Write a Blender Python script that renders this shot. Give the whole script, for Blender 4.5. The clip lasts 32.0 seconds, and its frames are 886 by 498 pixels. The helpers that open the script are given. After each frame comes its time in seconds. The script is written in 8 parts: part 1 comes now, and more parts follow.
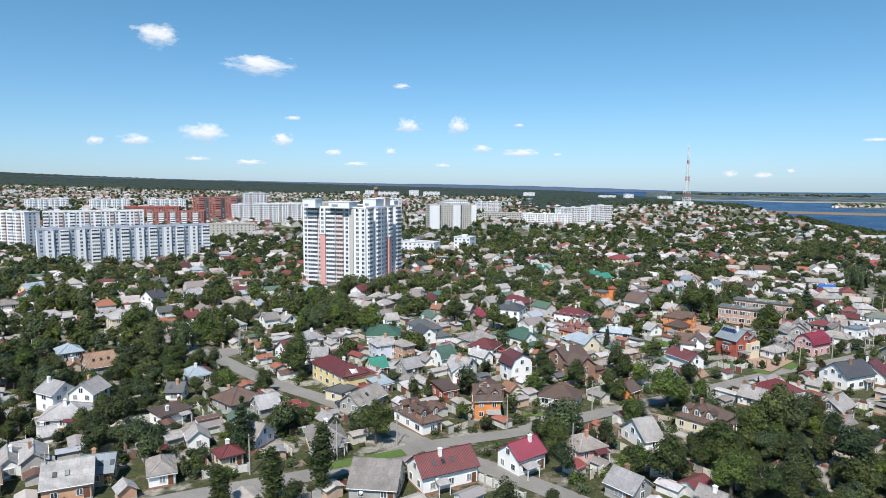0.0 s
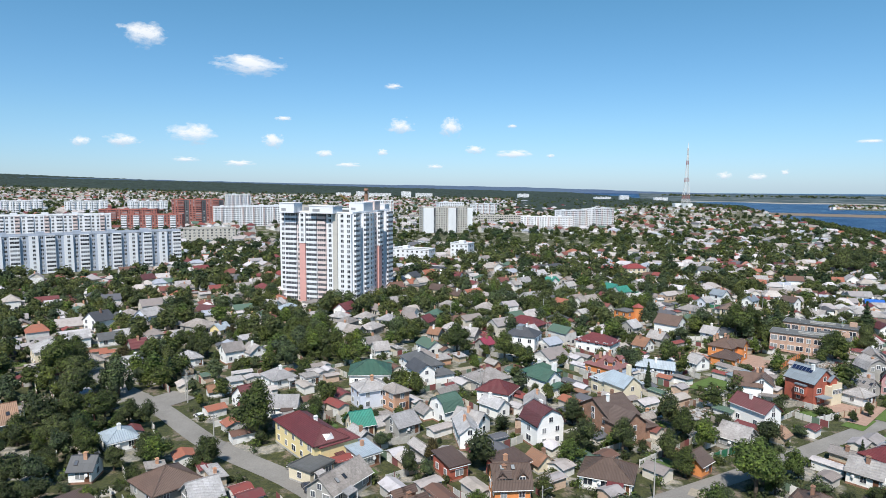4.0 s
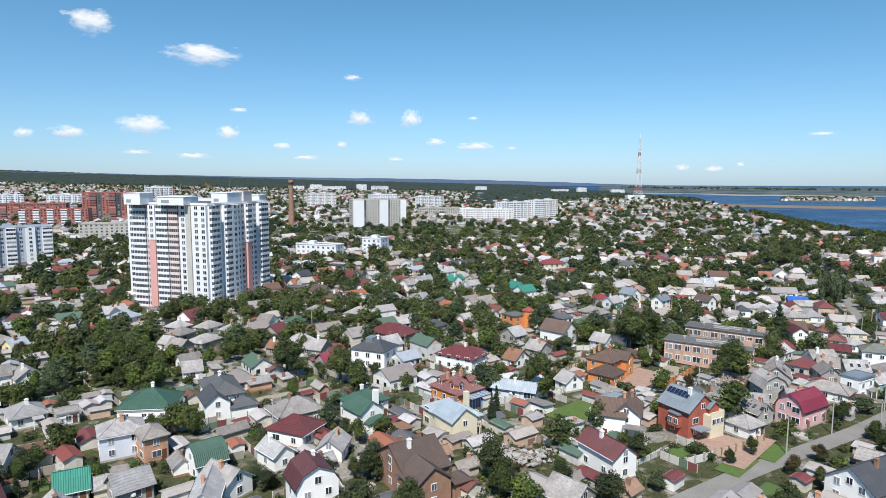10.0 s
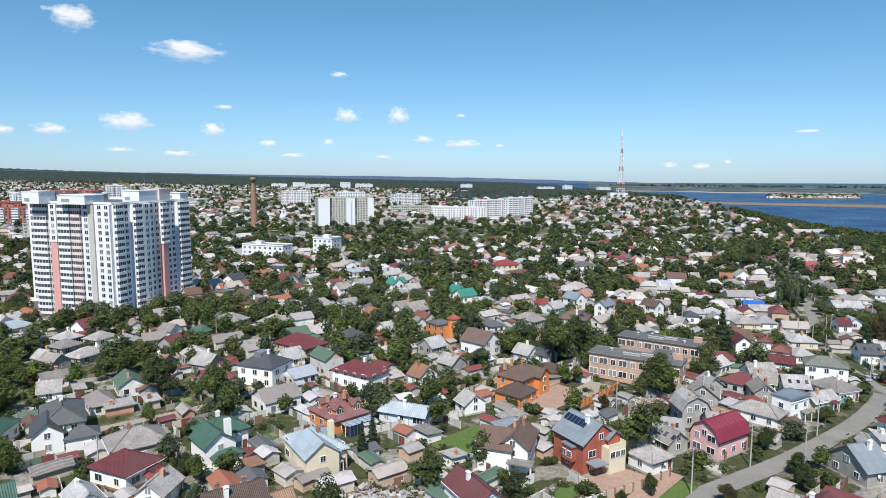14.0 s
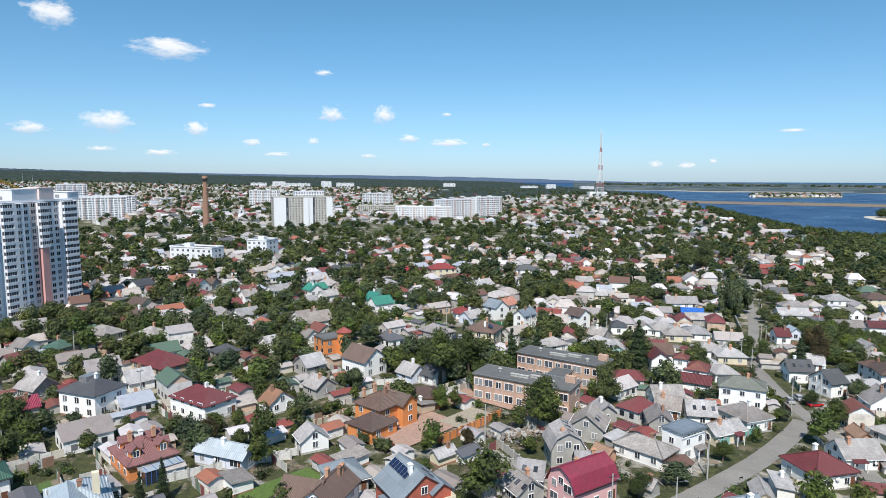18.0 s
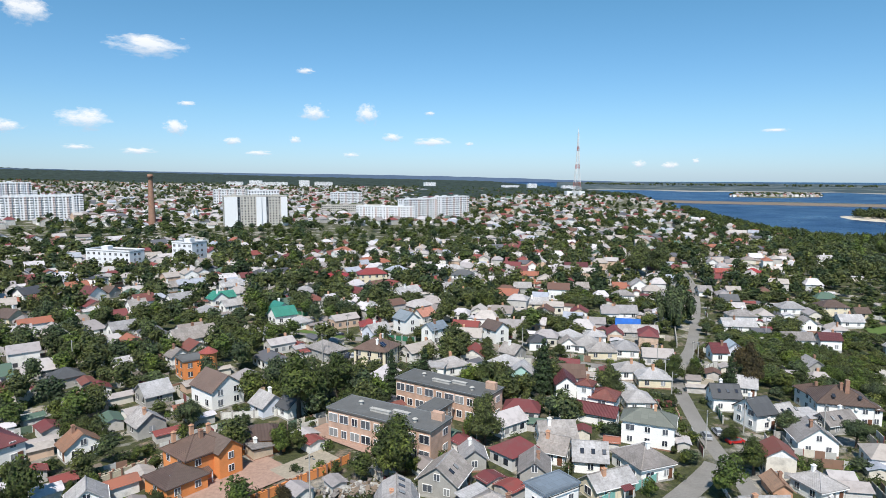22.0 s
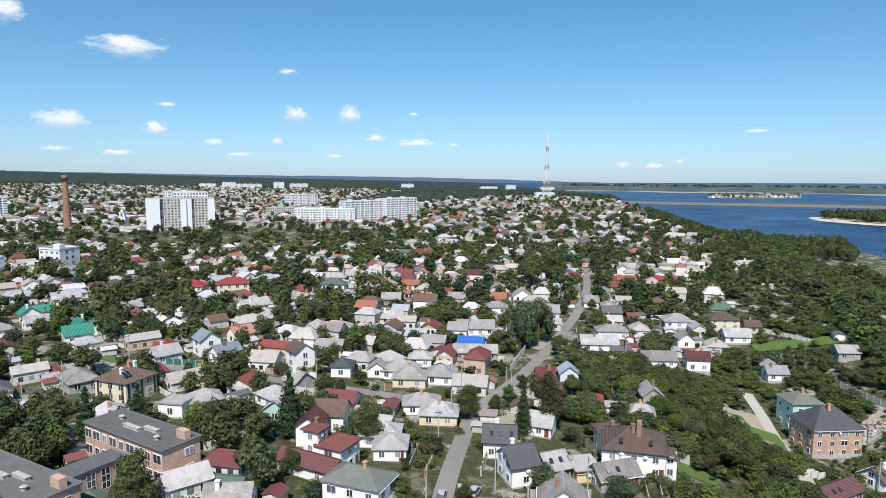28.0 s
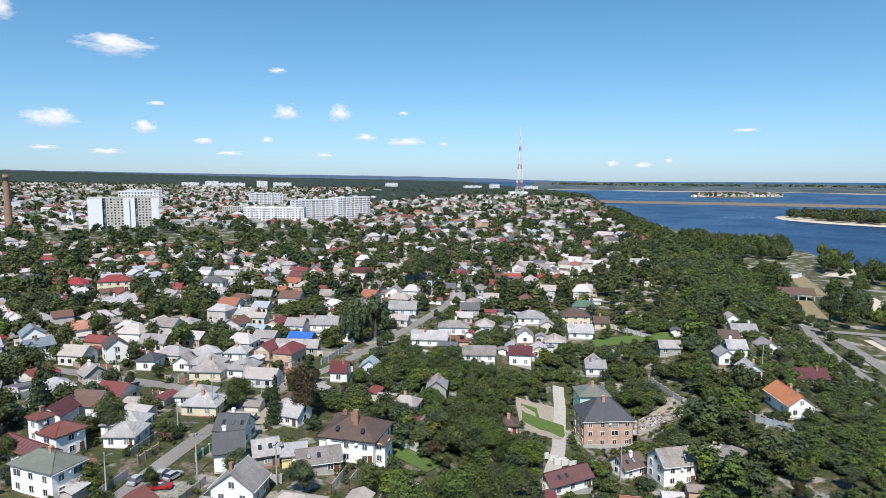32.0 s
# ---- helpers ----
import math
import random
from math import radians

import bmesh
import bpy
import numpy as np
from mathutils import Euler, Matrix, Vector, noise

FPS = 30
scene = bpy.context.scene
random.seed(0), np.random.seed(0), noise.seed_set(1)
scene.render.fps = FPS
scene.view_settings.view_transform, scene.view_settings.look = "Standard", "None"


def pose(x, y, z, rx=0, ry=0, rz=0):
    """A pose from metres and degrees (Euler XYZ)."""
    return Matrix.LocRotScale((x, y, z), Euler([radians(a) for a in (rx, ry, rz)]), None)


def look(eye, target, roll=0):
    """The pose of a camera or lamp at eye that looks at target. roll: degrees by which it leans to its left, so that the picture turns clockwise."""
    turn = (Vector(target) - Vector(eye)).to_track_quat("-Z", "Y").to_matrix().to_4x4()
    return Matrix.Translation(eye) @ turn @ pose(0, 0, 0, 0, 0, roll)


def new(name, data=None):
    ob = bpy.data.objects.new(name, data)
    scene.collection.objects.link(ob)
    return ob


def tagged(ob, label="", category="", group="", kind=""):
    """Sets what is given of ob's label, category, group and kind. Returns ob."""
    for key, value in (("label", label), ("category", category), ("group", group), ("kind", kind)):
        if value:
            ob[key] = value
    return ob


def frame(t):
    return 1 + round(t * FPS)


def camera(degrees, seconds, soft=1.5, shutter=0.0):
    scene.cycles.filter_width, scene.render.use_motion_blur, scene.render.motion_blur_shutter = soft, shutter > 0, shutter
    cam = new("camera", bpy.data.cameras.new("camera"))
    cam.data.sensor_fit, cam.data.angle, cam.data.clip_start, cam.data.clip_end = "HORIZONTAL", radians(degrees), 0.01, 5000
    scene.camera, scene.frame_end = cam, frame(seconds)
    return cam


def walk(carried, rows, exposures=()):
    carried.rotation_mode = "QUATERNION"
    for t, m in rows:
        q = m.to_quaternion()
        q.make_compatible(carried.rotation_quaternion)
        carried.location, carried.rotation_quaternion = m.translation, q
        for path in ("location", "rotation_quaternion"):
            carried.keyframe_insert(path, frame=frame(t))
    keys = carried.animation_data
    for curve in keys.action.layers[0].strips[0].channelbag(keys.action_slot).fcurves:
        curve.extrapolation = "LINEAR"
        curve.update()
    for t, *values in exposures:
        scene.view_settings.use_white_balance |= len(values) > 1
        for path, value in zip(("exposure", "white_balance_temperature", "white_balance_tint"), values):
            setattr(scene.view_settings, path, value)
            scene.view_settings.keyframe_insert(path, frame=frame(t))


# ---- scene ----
cam = camera(70.0, 32.0, soft=0.5)
ROWS = [
    (0.0, 0.00, 0.00, 63.95, 83.994, -0.386, 0.041),
    (0.5, -1.75, 6.09, 64.01, 84.021, -0.422, 0.086),
    (1.0, -3.43, 12.28, 64.10, 84.002, -0.405, 0.118),
    (1.5, -5.20, 18.61, 64.09, 84.029, -0.306, 0.096),
    (2.0, -6.66, 25.11, 64.11, 84.054, -0.235, 0.077),
    (2.5, -7.58, 31.68, 64.21, 84.035, -0.192, 0.077),
    (4.5, 0.21, 53.73, 63.70, 84.133, -0.517, -0.990),
    (5.0, 3.85, 58.10, 63.29, 84.141, -0.577, -1.245),
    (5.5, 7.89, 62.35, 62.81, 84.109, -0.613, -1.532),
    (6.0, 11.64, 66.00, 62.43, 84.029, -0.595, -1.874),
    (6.5, 15.28, 69.44, 62.00, 83.919, -0.581, -2.229),
    (7.0, 19.12, 72.67, 61.77, 83.808, -0.501, -2.589),
    (7.5, 23.03, 75.71, 61.71, 83.710, -0.427, -2.897),
    (8.0, 26.73, 78.65, 61.57, 83.673, -0.350, -3.165),
    (8.5, 30.23, 81.15, 61.50, 83.620, -0.309, -3.346),
    (9.0, 33.71, 83.49, 61.48, 83.591, -0.287, -3.498),
    (9.5, 37.22, 85.87, 61.33, 83.567, -0.263, -3.582),
    (10.0, 40.85, 88.19, 61.14, 83.529, -0.261, -3.662),
    (10.5, 44.43, 90.42, 61.08, 83.486, -0.240, -3.743),
    (11.0, 47.86, 92.78, 60.86, 83.432, -0.262, -3.794),
    (11.5, 51.51, 95.04, 60.82, 83.391, -0.249, -3.874),
    (12.0, 55.19, 97.39, 60.85, 83.361, -0.235, -3.967),
    (12.5, 58.90, 99.82, 60.75, 83.336, -0.218, -4.091),
    (13.0, 62.60, 102.37, 60.72, 83.311, -0.229, -4.211),
    (13.5, 66.18, 104.79, 60.76, 83.309, -0.220, -4.336),
    (14.0, 69.60, 107.02, 60.78, 83.327, -0.229, -4.430),
    (14.5, 73.02, 109.16, 60.82, 83.344, -0.218, -4.524),
    (16.5, 91.08, 118.78, 60.44, 83.331, -0.242, -4.880),
    (17.0, 95.83, 121.74, 60.26, 83.321, -0.241, -4.972),
    (17.5, 100.58, 124.98, 60.17, 83.291, -0.229, -5.087),
    (18.0, 105.43, 128.57, 60.03, 83.265, -0.222, -5.268),
    (18.5, 109.86, 132.01, 59.97, 83.224, -0.220, -5.428),
    (19.0, 114.11, 135.24, 59.76, 83.211, -0.234, -5.572),
    (19.5, 118.03, 138.28, 59.69, 83.183, -0.249, -5.726),
    (20.0, 121.93, 141.09, 59.61, 83.156, -0.274, -5.856),
    (20.5, 125.86, 143.75, 59.49, 83.160, -0.263, -6.004),
    (21.0, 129.83, 146.60, 59.35, 83.179, -0.266, -6.123),
    (21.5, 134.20, 149.82, 59.25, 83.197, -0.281, -6.250),
    (22.0, 139.02, 153.26, 59.13, 83.215, -0.303, -6.375),
    (22.5, 143.93, 156.75, 59.07, 83.218, -0.305, -6.500),
    (23.0, 148.61, 160.10, 59.16, 83.185, -0.306, -6.641),
    (23.5, 153.26, 163.01, 59.23, 83.179, -0.261, -6.714),
    (24.0, 157.72, 165.54, 59.31, 83.191, -0.211, -6.765),
    (24.5, 162.71, 168.24, 59.23, 83.223, -0.237, -6.817),
    (25.0, 168.13, 170.81, 59.21, 83.255, -0.254, -6.893),
    (25.5, 173.75, 172.68, 59.16, 83.284, -0.255, -6.957),
    (27.5, 196.41, 175.72, 58.77, 83.346, -0.201, -6.983),
    (28.0, 203.27, 175.40, 58.59, 83.352, -0.210, -7.049),
    (28.5, 211.02, 174.68, 58.49, 83.357, -0.283, -6.988),
    (29.0, 218.86, 173.56, 58.65, 83.341, -0.303, -6.834),
    (29.5, 226.95, 172.16, 58.85, 83.312, -0.329, -6.764),
    (30.0, 235.12, 170.66, 59.15, 83.298, -0.326, -6.790),
    (30.5, 242.94, 168.84, 59.19, 83.243, -0.300, -6.912),
    (31.0, 250.10, 166.60, 59.28, 83.219, -0.205, -7.019),
    (31.5, 256.66, 163.96, 59.39, 83.239, -0.178, -7.117),
    (32.0, 263.14, 160.71, 59.37, 83.259, -0.236, -7.170),
]
walk(cam, [(t, pose(x, y, z, rx, ry, rz)) for t, x, y, z, rx, ry, rz in ROWS])

# ---- world, sun ----
world = bpy.data.worlds.new("sky_world")
scene.world = world
world.use_nodes = True
wn = world.node_tree
sky = wn.nodes.new("ShaderNodeTexSky")
sky.sky_type = "NISHITA"
sky.sun_disc = False
sky.sun_elevation = radians(54)
sky.sun_rotation = radians(193)
sky.air_density, sky.dust_density, sky.ozone_density = 1.0, 0.2, 1.0
sky_xyz = wn.nodes.new("ShaderNodeSeparateXYZ")
wn.links.new(wn.nodes.new("ShaderNodeTexCoord").outputs["Generated"], sky_xyz.inputs[0])
sky_ramp = wn.nodes.new("ShaderNodeValToRGB")
sky_ramp.color_ramp.elements[0].position, sky_ramp.color_ramp.elements[0].color = 0.0, (0.51, 0.73, 1.20, 1)
sky_ramp.color_ramp.elements[1].position, sky_ramp.color_ramp.elements[1].color = 0.34, (0.46, 0.88, 0.97, 1)
sky_mid = sky_ramp.color_ramp.elements.new(0.09)
sky_mid.color = (0.53, 0.79, 1.06, 1)
wn.links.new(sky_xyz.outputs[2], sky_ramp.inputs[0])
sky_mul = wn.nodes.new("ShaderNodeMix")
sky_mul.data_type, sky_mul.blend_type = "RGBA", "MULTIPLY"
sky_mul.inputs[0].default_value = 1.0
wn.links.new(sky.outputs[0], sky_mul.inputs[6])
wn.links.new(sky_ramp.outputs[0], sky_mul.inputs[7])
wn.links.new(sky_mul.outputs[2], wn.nodes["Background"].inputs[0])
wn.nodes["Background"].inputs[1].default_value = 0.103
sun = new("sun", bpy.data.lights.new("sun", "SUN"))
sun.data.energy, sun.data.angle, sun.data.color = 5.0, radians(0.53), (1.0, 0.945, 0.87)
sun.matrix_world = look((0, 0, 300), (0.22 * 300, 0.975 * 300, 300 - 300 * math.tan(radians(54))))
scene.view_settings.exposure = 0.24


# ---- materials ----
def mat(name, rough=0.85, metal=0.0):
    m = bpy.data.materials.new(name)
    m.use_nodes = True
    b = m.node_tree.nodes["Principled BSDF"]
    b.inputs["Roughness"].default_value = rough
    b.inputs["Metallic"].default_value = metal
    return m, m.node_tree, b


def node(nt, kind, **vals):
    n = nt.nodes.new("ShaderNode" + kind)
    for k, v in vals.items():
        n.inputs[k].default_value = v
    return n


def ramp(nt, fac, stops, const=False):
    r = nt.nodes.new("ShaderNodeValToRGB")
    if const:
        r.color_ramp.interpolation = "CONSTANT"
    e = r.color_ramp.elements
    while len(e) < len(stops):
        e.new(0.5)
    for el, (p, c) in zip(e, stops):
        el.position, el.color = p, (*c, 1) if len(c) == 3 else c
    nt.links.new(fac, r.inputs[0])
    return r.outputs[0]


def mixc(nt, fac, a, b, mode="MIX"):
    n = nt.nodes.new("ShaderNodeMix")
    n.data_type, n.blend_type = "RGBA", mode
    for sock, v in ((n.inputs[0], fac), (n.inputs[6], a), (n.inputs[7], b)):
        if isinstance(v, bpy.types.NodeSocket):
            nt.links.new(v, sock)
        elif isinstance(v, (int, float)):
            sock.default_value = v
        else:
            sock.default_value = (*v, 1)
    return n.outputs[2]


def coords(nt, kind="Object"):
    return nt.nodes.new("ShaderNodeTexCoord").outputs[kind]


def noisy(nt, vec, scale, detail=4.0, rough=0.6):
    n = node(nt, "TexNoise", Scale=scale, Detail=detail, Roughness=rough)
    nt.links.new(vec, n.inputs["Vector"])
    return n.outputs["Fac"]


def bump(nt, b, height, strength=0.3, dist=0.05):
    n = node(nt, "Bump", Strength=strength, Distance=dist)
    nt.links.new(height, n.inputs["Height"])
    nt.links.new(n.outputs[0], b.inputs["Normal"])


def plaster(name, col, rough=0.9, dirt=0.35):
    m, nt, b = mat(name, rough)
    co = coords(nt)
    big, fine = noisy(nt, co, 0.35, 5), noisy(nt, co, 4.0, 6)
    dark = tuple(c * (1 - dirt) for c in col)
    c1 = ramp(nt, big, [(0.3, dark), (0.62, col)])
    c2 = mixc(nt, 0.25, c1, ramp(nt, fine, [(0.3, tuple(c * 0.6 for c in col)), (0.7, tuple(min(1, c * 1.1) for c in col))]))
    nt.links.new(c2, b.inputs["Base Color"])
    bump(nt, b, fine, 0.25, 0.03)
    return m


def brickwork(name, c1, c2, mortar):
    m, nt, b = mat(name, 0.9)
    co = coords(nt)
    sep = nt.nodes.new("ShaderNodeSeparateXYZ")
    nt.links.new(co, sep.inputs[0])
    add = nt.nodes.new("ShaderNodeMath")
    nt.links.new(sep.outputs[0], add.inputs[0])
    nt.links.new(sep.outputs[1], add.inputs[1])
    com = nt.nodes.new("ShaderNodeCombineXYZ")
    nt.links.new(add.outputs[0], com.inputs[0])
    nt.links.new(sep.outputs[2], com.inputs[1])
    br = node(nt, "TexBrick", Scale=1.0)
    br.inputs["Brick Width"].default_value, br.inputs["Row Height"].default_value = 0.27, 0.08
    br.inputs["Mortar Size"].default_value = 0.008
    for k, c in (("Color1", c1), ("Color2", c2), ("Mortar", mortar)):
        br.inputs[k].default_value = (*c, 1)
    nt.links.new(com.outputs[0], br.inputs["Vector"])
    c = mixc(nt, 0.45, br.outputs[0], ramp(nt, noisy(nt, co, 0.5, 6), [(0.3, tuple(x * 0.55 for x in c1)), (0.7, tuple(min(1, x * 1.25) for x in c2))]))
    nt.links.new(c, b.inputs["Base Color"])
    bump(nt, b, br.outputs["Fac"], -0.3, 0.02)
    return m


def slate(name, cols, wave=True, rough=0.85, pitch=0.18, metal=0.0, stain=0.5):
    """Corrugated or ribbed roofing; the sheet's tone differs from roof to roof."""
    m, nt, b = mat(name, rough, metal)
    co = coords(nt)
    info = nt.nodes.new("ShaderNodeObjectInfo")
    n = len(cols)
    base = ramp(nt, info.outputs["Random"], [(i / n, c) for i, c in enumerate(cols)], True)
    big, fine = noisy(nt, co, 0.25, 6, 0.65), noisy(nt, co, 2.2, 5)
    c1 = mixc(nt, ramp(nt, big, [(0.42, (0, 0, 0)), (0.7, (stain,) * 3)]), base, (0.10, 0.095, 0.085))
    c2 = mixc(nt, ramp(nt, fine, [(0.36, (0.7 * stain,) * 3), (0.58, (0, 0, 0))]), c1, (0.15, 0.14, 0.12))
    sheets = node(nt, "TexBrick", Scale=1.0)
    sheets.inputs["Brick Width"].default_value, sheets.inputs["Row Height"].default_value = 1.1, 1.6
    sheets.inputs["Mortar Size"].default_value = 0.03
    sheets.inputs["Color1"].default_value, sheets.inputs["Color2"].default_value = (1, 1, 1, 1), (0.80, 0.795, 0.79, 1)
    sheets.inputs["Mortar"].default_value = (0.66, 0.66, 0.66, 1)
    nt.links.new(co, sheets.inputs["Vector"])
    nt.links.new(mixc(nt, 0.8, c2, sheets.outputs[0], "MULTIPLY"), b.inputs["Base Color"])
    if wave:
        w = node(nt, "TexWave", Scale=1.0 / pitch / 3.14, Distortion=0.4)
        nt.links.new(co, w.inputs["Vector"])
        bump(nt, b, w.outputs["Fac"], 0.8, 0.09)
    else:
        bump(nt, b, fine, 0.3, 0.03)
    return m


def plain(name, col, rough=0.6, metal=0.0, vary=0.25):
    m, nt, b = mat(name, rough, metal)
    f = noisy(nt, coords(nt), 1.5, 5)
    nt.links.new(ramp(nt, f, [(0.3, tuple(c * (1 - vary) for c in col)), (0.7, tuple(min(1, c * (1 + vary * 0.4)) for c in col))]), b.inputs["Base Color"])
    return m


WALL = {
    "white": plaster("white_plaster", (0.88, 0.875, 0.86), dirt=0.08),
    "cream": plaster("cream_plaster", (0.72, 0.64, 0.48), dirt=0.15),
    "yellow": plaster("yellow_plaster", (0.78, 0.64, 0.34), dirt=0.12),
    "beige": plaster("beige_plaster", (0.55, 0.45, 0.34)),
    "grey": plaster("grey_render", (0.40, 0.39, 0.37)),
    "pink": plaster("pink_plaster", (0.72, 0.42, 0.42), dirt=0.15),
    "orange": plaster("orange_render", (0.72, 0.27, 0.09), dirt=0.2),
    "lilac": plaster("pale_blue_plaster", (0.66, 0.70, 0.80), dirt=0.12),
    "turquoise": plaster("turquoise_plaster", (0.42, 0.66, 0.62), dirt=0.15),
    "brick": brickwork("light_red_brick", (0.50, 0.25, 0.15), (0.58, 0.32, 0.20), (0.45, 0.40, 0.34)),
    "school brick": brickwork("pale_pink_brick", (0.47, 0.29, 0.215), (0.53, 0.35, 0.265), (0.46, 0.41, 0.36)),
    "red brick": brickwork("dark_red_brick", (0.34, 0.075, 0.05), (0.42, 0.11, 0.07), (0.25, 0.12, 0.09)),
    "brown brick": brickwork("brown_brick", (0.25, 0.13, 0.09), (0.33, 0.18, 0.12), (0.3, 0.25, 0.2)),
}
ROOF = {
    "grey": slate("grey_slate", [(0.460, 0.427, 0.416), (0.370, 0.345, 0.344), (0.520, 0.489, 0.488), (0.310, 0.283, 0.278), (0.420, 0.376, 0.355), (0.560, 0.546, 0.561)]),
    "light grey": slate("pale_slate", [(0.520, 0.500, 0.505), (0.450, 0.430, 0.430), (0.560, 0.550, 0.570), (0.400, 0.392, 0.410)], stain=0.35),
    "dark grey": slate("dark_shingle", [(0.07, 0.075, 0.085), (0.10, 0.105, 0.115), (0.06, 0.065, 0.08)], False, 0.7, stain=0.15),
    "slate blue": slate("blue_grey_sheet", [(0.22, 0.26, 0.30), (0.18, 0.22, 0.27)], False, 0.6, stain=0.12),
    "mauve": slate("mauve_sheet", [(0.25, 0.115, 0.115)], True, 0.5, 0.3, stain=0.1),
    "maroon": slate("maroon_sheet", [(0.13, 0.03, 0.035), (0.16, 0.035, 0.04), (0.11, 0.03, 0.035)], True, 0.5, 0.35, stain=0.1),
    "crimson": slate("crimson_sheet", [(0.27, 0.02, 0.06), (0.24, 0.02, 0.05)], True, 0.5, 0.35, stain=0.08),
    "brown": slate("brown_tile_sheet", [(0.12, 0.08, 0.065), (0.10, 0.065, 0.055), (0.15, 0.095, 0.075)], True, 0.55, 0.3, stain=0.12),
    "red": slate("red_sheet", [(0.36, 0.04, 0.045), (0.28, 0.05, 0.05), (0.34, 0.08, 0.065)], True, 0.55, 0.35, stain=0.12),
    "green": slate("green_sheet", [(0.04, 0.11, 0.08), (0.06, 0.13, 0.10)], True, 0.6, 0.4, stain=0.15),
    "teal": slate("teal_sheet", [(0.02, 0.20, 0.16), (0.03, 0.23, 0.17)], True, 0.5, 0.4, stain=0.1),
    "blue": slate("bright_blue_sheet", [(0.02, 0.13, 0.50)], True, 0.5, 0.4, stain=0.08),
    "pale blue": slate("pale_blue_sheet", [(0.36, 0.43, 0.50), (0.40, 0.46, 0.52)], True, 0.5, 0.5, stain=0.1),
    "orange": slate("orange_tile", [(0.55, 0.20, 0.09)], True, 0.8, 0.3, stain=0.2),
    "rust": slate("rusty_sheet", [(0.30, 0.15, 0.09), (0.36, 0.22, 0.15)], True, 0.85, 0.4, stain=0.4),
    "red brown": slate("red_brown_sheet", [(0.17, 0.05, 0.042), (0.20, 0.062, 0.05)], True, 0.55, 0.3, stain=0.12),
    "moss grey": slate("moss_grey_shingle", [(0.13, 0.15, 0.13), (0.16, 0.175, 0.155)], False, 0.75, stain=0.2),
    "salmon": slate("salmon_sheet", [(0.50, 0.23, 0.17)], True, 0.7, 0.4, stain=0.1),
    "felt": slate("bitumen_felt", [(0.13, 0.135, 0.14), (0.11, 0.115, 0.12)], False, 0.8, stain=0.3),
}
FRAME = plain("white_window_frame", (0.8, 0.8, 0.8), 0.5, vary=0.05)
STONE = plain("grey_concrete", (0.42, 0.41, 0.39), 0.9)
BRICKRED = WALL["brick"]
STEEL = plain("galvanised_steel", (0.45, 0.46, 0.47), 0.45, 0.7)
DARK = plain("dark_metal", (0.05, 0.05, 0.055), 0.5, 0.4)
DOOR = plain("brown_door", (0.16, 0.07, 0.04), 0.6)
GLASS, _nt, _b = mat("window_glass", 0.08)
_i = _nt.nodes.new("ShaderNodeObjectInfo")
_nt.links.new(ramp(_nt, _i.outputs["Random"], [(0.0, (0.03, 0.036, 0.05)), (0.4, (0.09, 0.10, 0.12)), (0.75, (0.26, 0.27, 0.28))], True), _b.inputs["Base Color"])
TIMBER = plain("weathered_timber", (0.22, 0.17, 0.13), 0.9, vary=0.4)


def leafage(name, cols, trans=0.14):
    m, nt, b = mat(name, 0.75)
    g = nt.nodes.new("ShaderNodeNewGeometry")
    info = nt.nodes.new("ShaderNodeObjectInfo")
    n = len(cols)
    c = ramp(nt, info.outputs["Random"], [(i / n, k) for i, k in enumerate(cols)], False)
    c = mixc(nt, 0.75, c, ramp(nt, g.outputs["Random Per Island"], [(0, (0.55,) * 3), (0.6, (1, 1, 1)), (1, (1.25, 1.3, 0.85))]), "MULTIPLY")
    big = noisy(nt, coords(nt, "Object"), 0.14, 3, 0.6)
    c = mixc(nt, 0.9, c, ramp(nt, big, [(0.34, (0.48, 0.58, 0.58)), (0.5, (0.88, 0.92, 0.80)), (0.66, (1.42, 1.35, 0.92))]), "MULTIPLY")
    # fine noise puts shade gaps and lit sprigs into the leaf colour
    sprig_dapple = noisy(nt, coords(nt, "Object"), 1.9, 5, 0.75)
    c = mixc(nt, 1.0, c, ramp(nt, sprig_dapple, [(0.36, (0.20, 0.22, 0.23)), (0.50, (0.90, 0.92, 0.88)), (0.64, (1.75, 1.8, 1.4))]), "MULTIPLY")
    nt.links.new(c, b.inputs["Base Color"])
    bump(nt, b, sprig_dapple, 1.0, 0.5)
    t = nt.nodes.new("ShaderNodeBsdfTranslucent")
    nt.links.new(c, t.inputs[0])
    mx = nt.nodes.new("ShaderNodeMixShader")
    mx.inputs[0].default_value = trans
    nt.links.new(b.outputs[0], mx.inputs[1])
    nt.links.new(t.outputs[0], mx.inputs[2])
    nt.links.new(mx.outputs[0], nt.nodes["Material Output"].inputs[0])
    return m


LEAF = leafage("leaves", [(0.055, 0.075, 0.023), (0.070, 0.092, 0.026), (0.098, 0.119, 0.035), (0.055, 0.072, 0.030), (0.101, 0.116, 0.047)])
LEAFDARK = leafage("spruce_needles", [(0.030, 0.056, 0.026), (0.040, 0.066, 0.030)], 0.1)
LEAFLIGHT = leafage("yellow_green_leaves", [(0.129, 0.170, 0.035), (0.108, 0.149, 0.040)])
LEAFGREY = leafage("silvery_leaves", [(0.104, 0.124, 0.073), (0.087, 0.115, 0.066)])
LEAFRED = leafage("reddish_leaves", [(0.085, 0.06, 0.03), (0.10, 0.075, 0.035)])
BARK = plain("bark", (0.11, 0.085, 0.065), 0.95, vary=0.4)


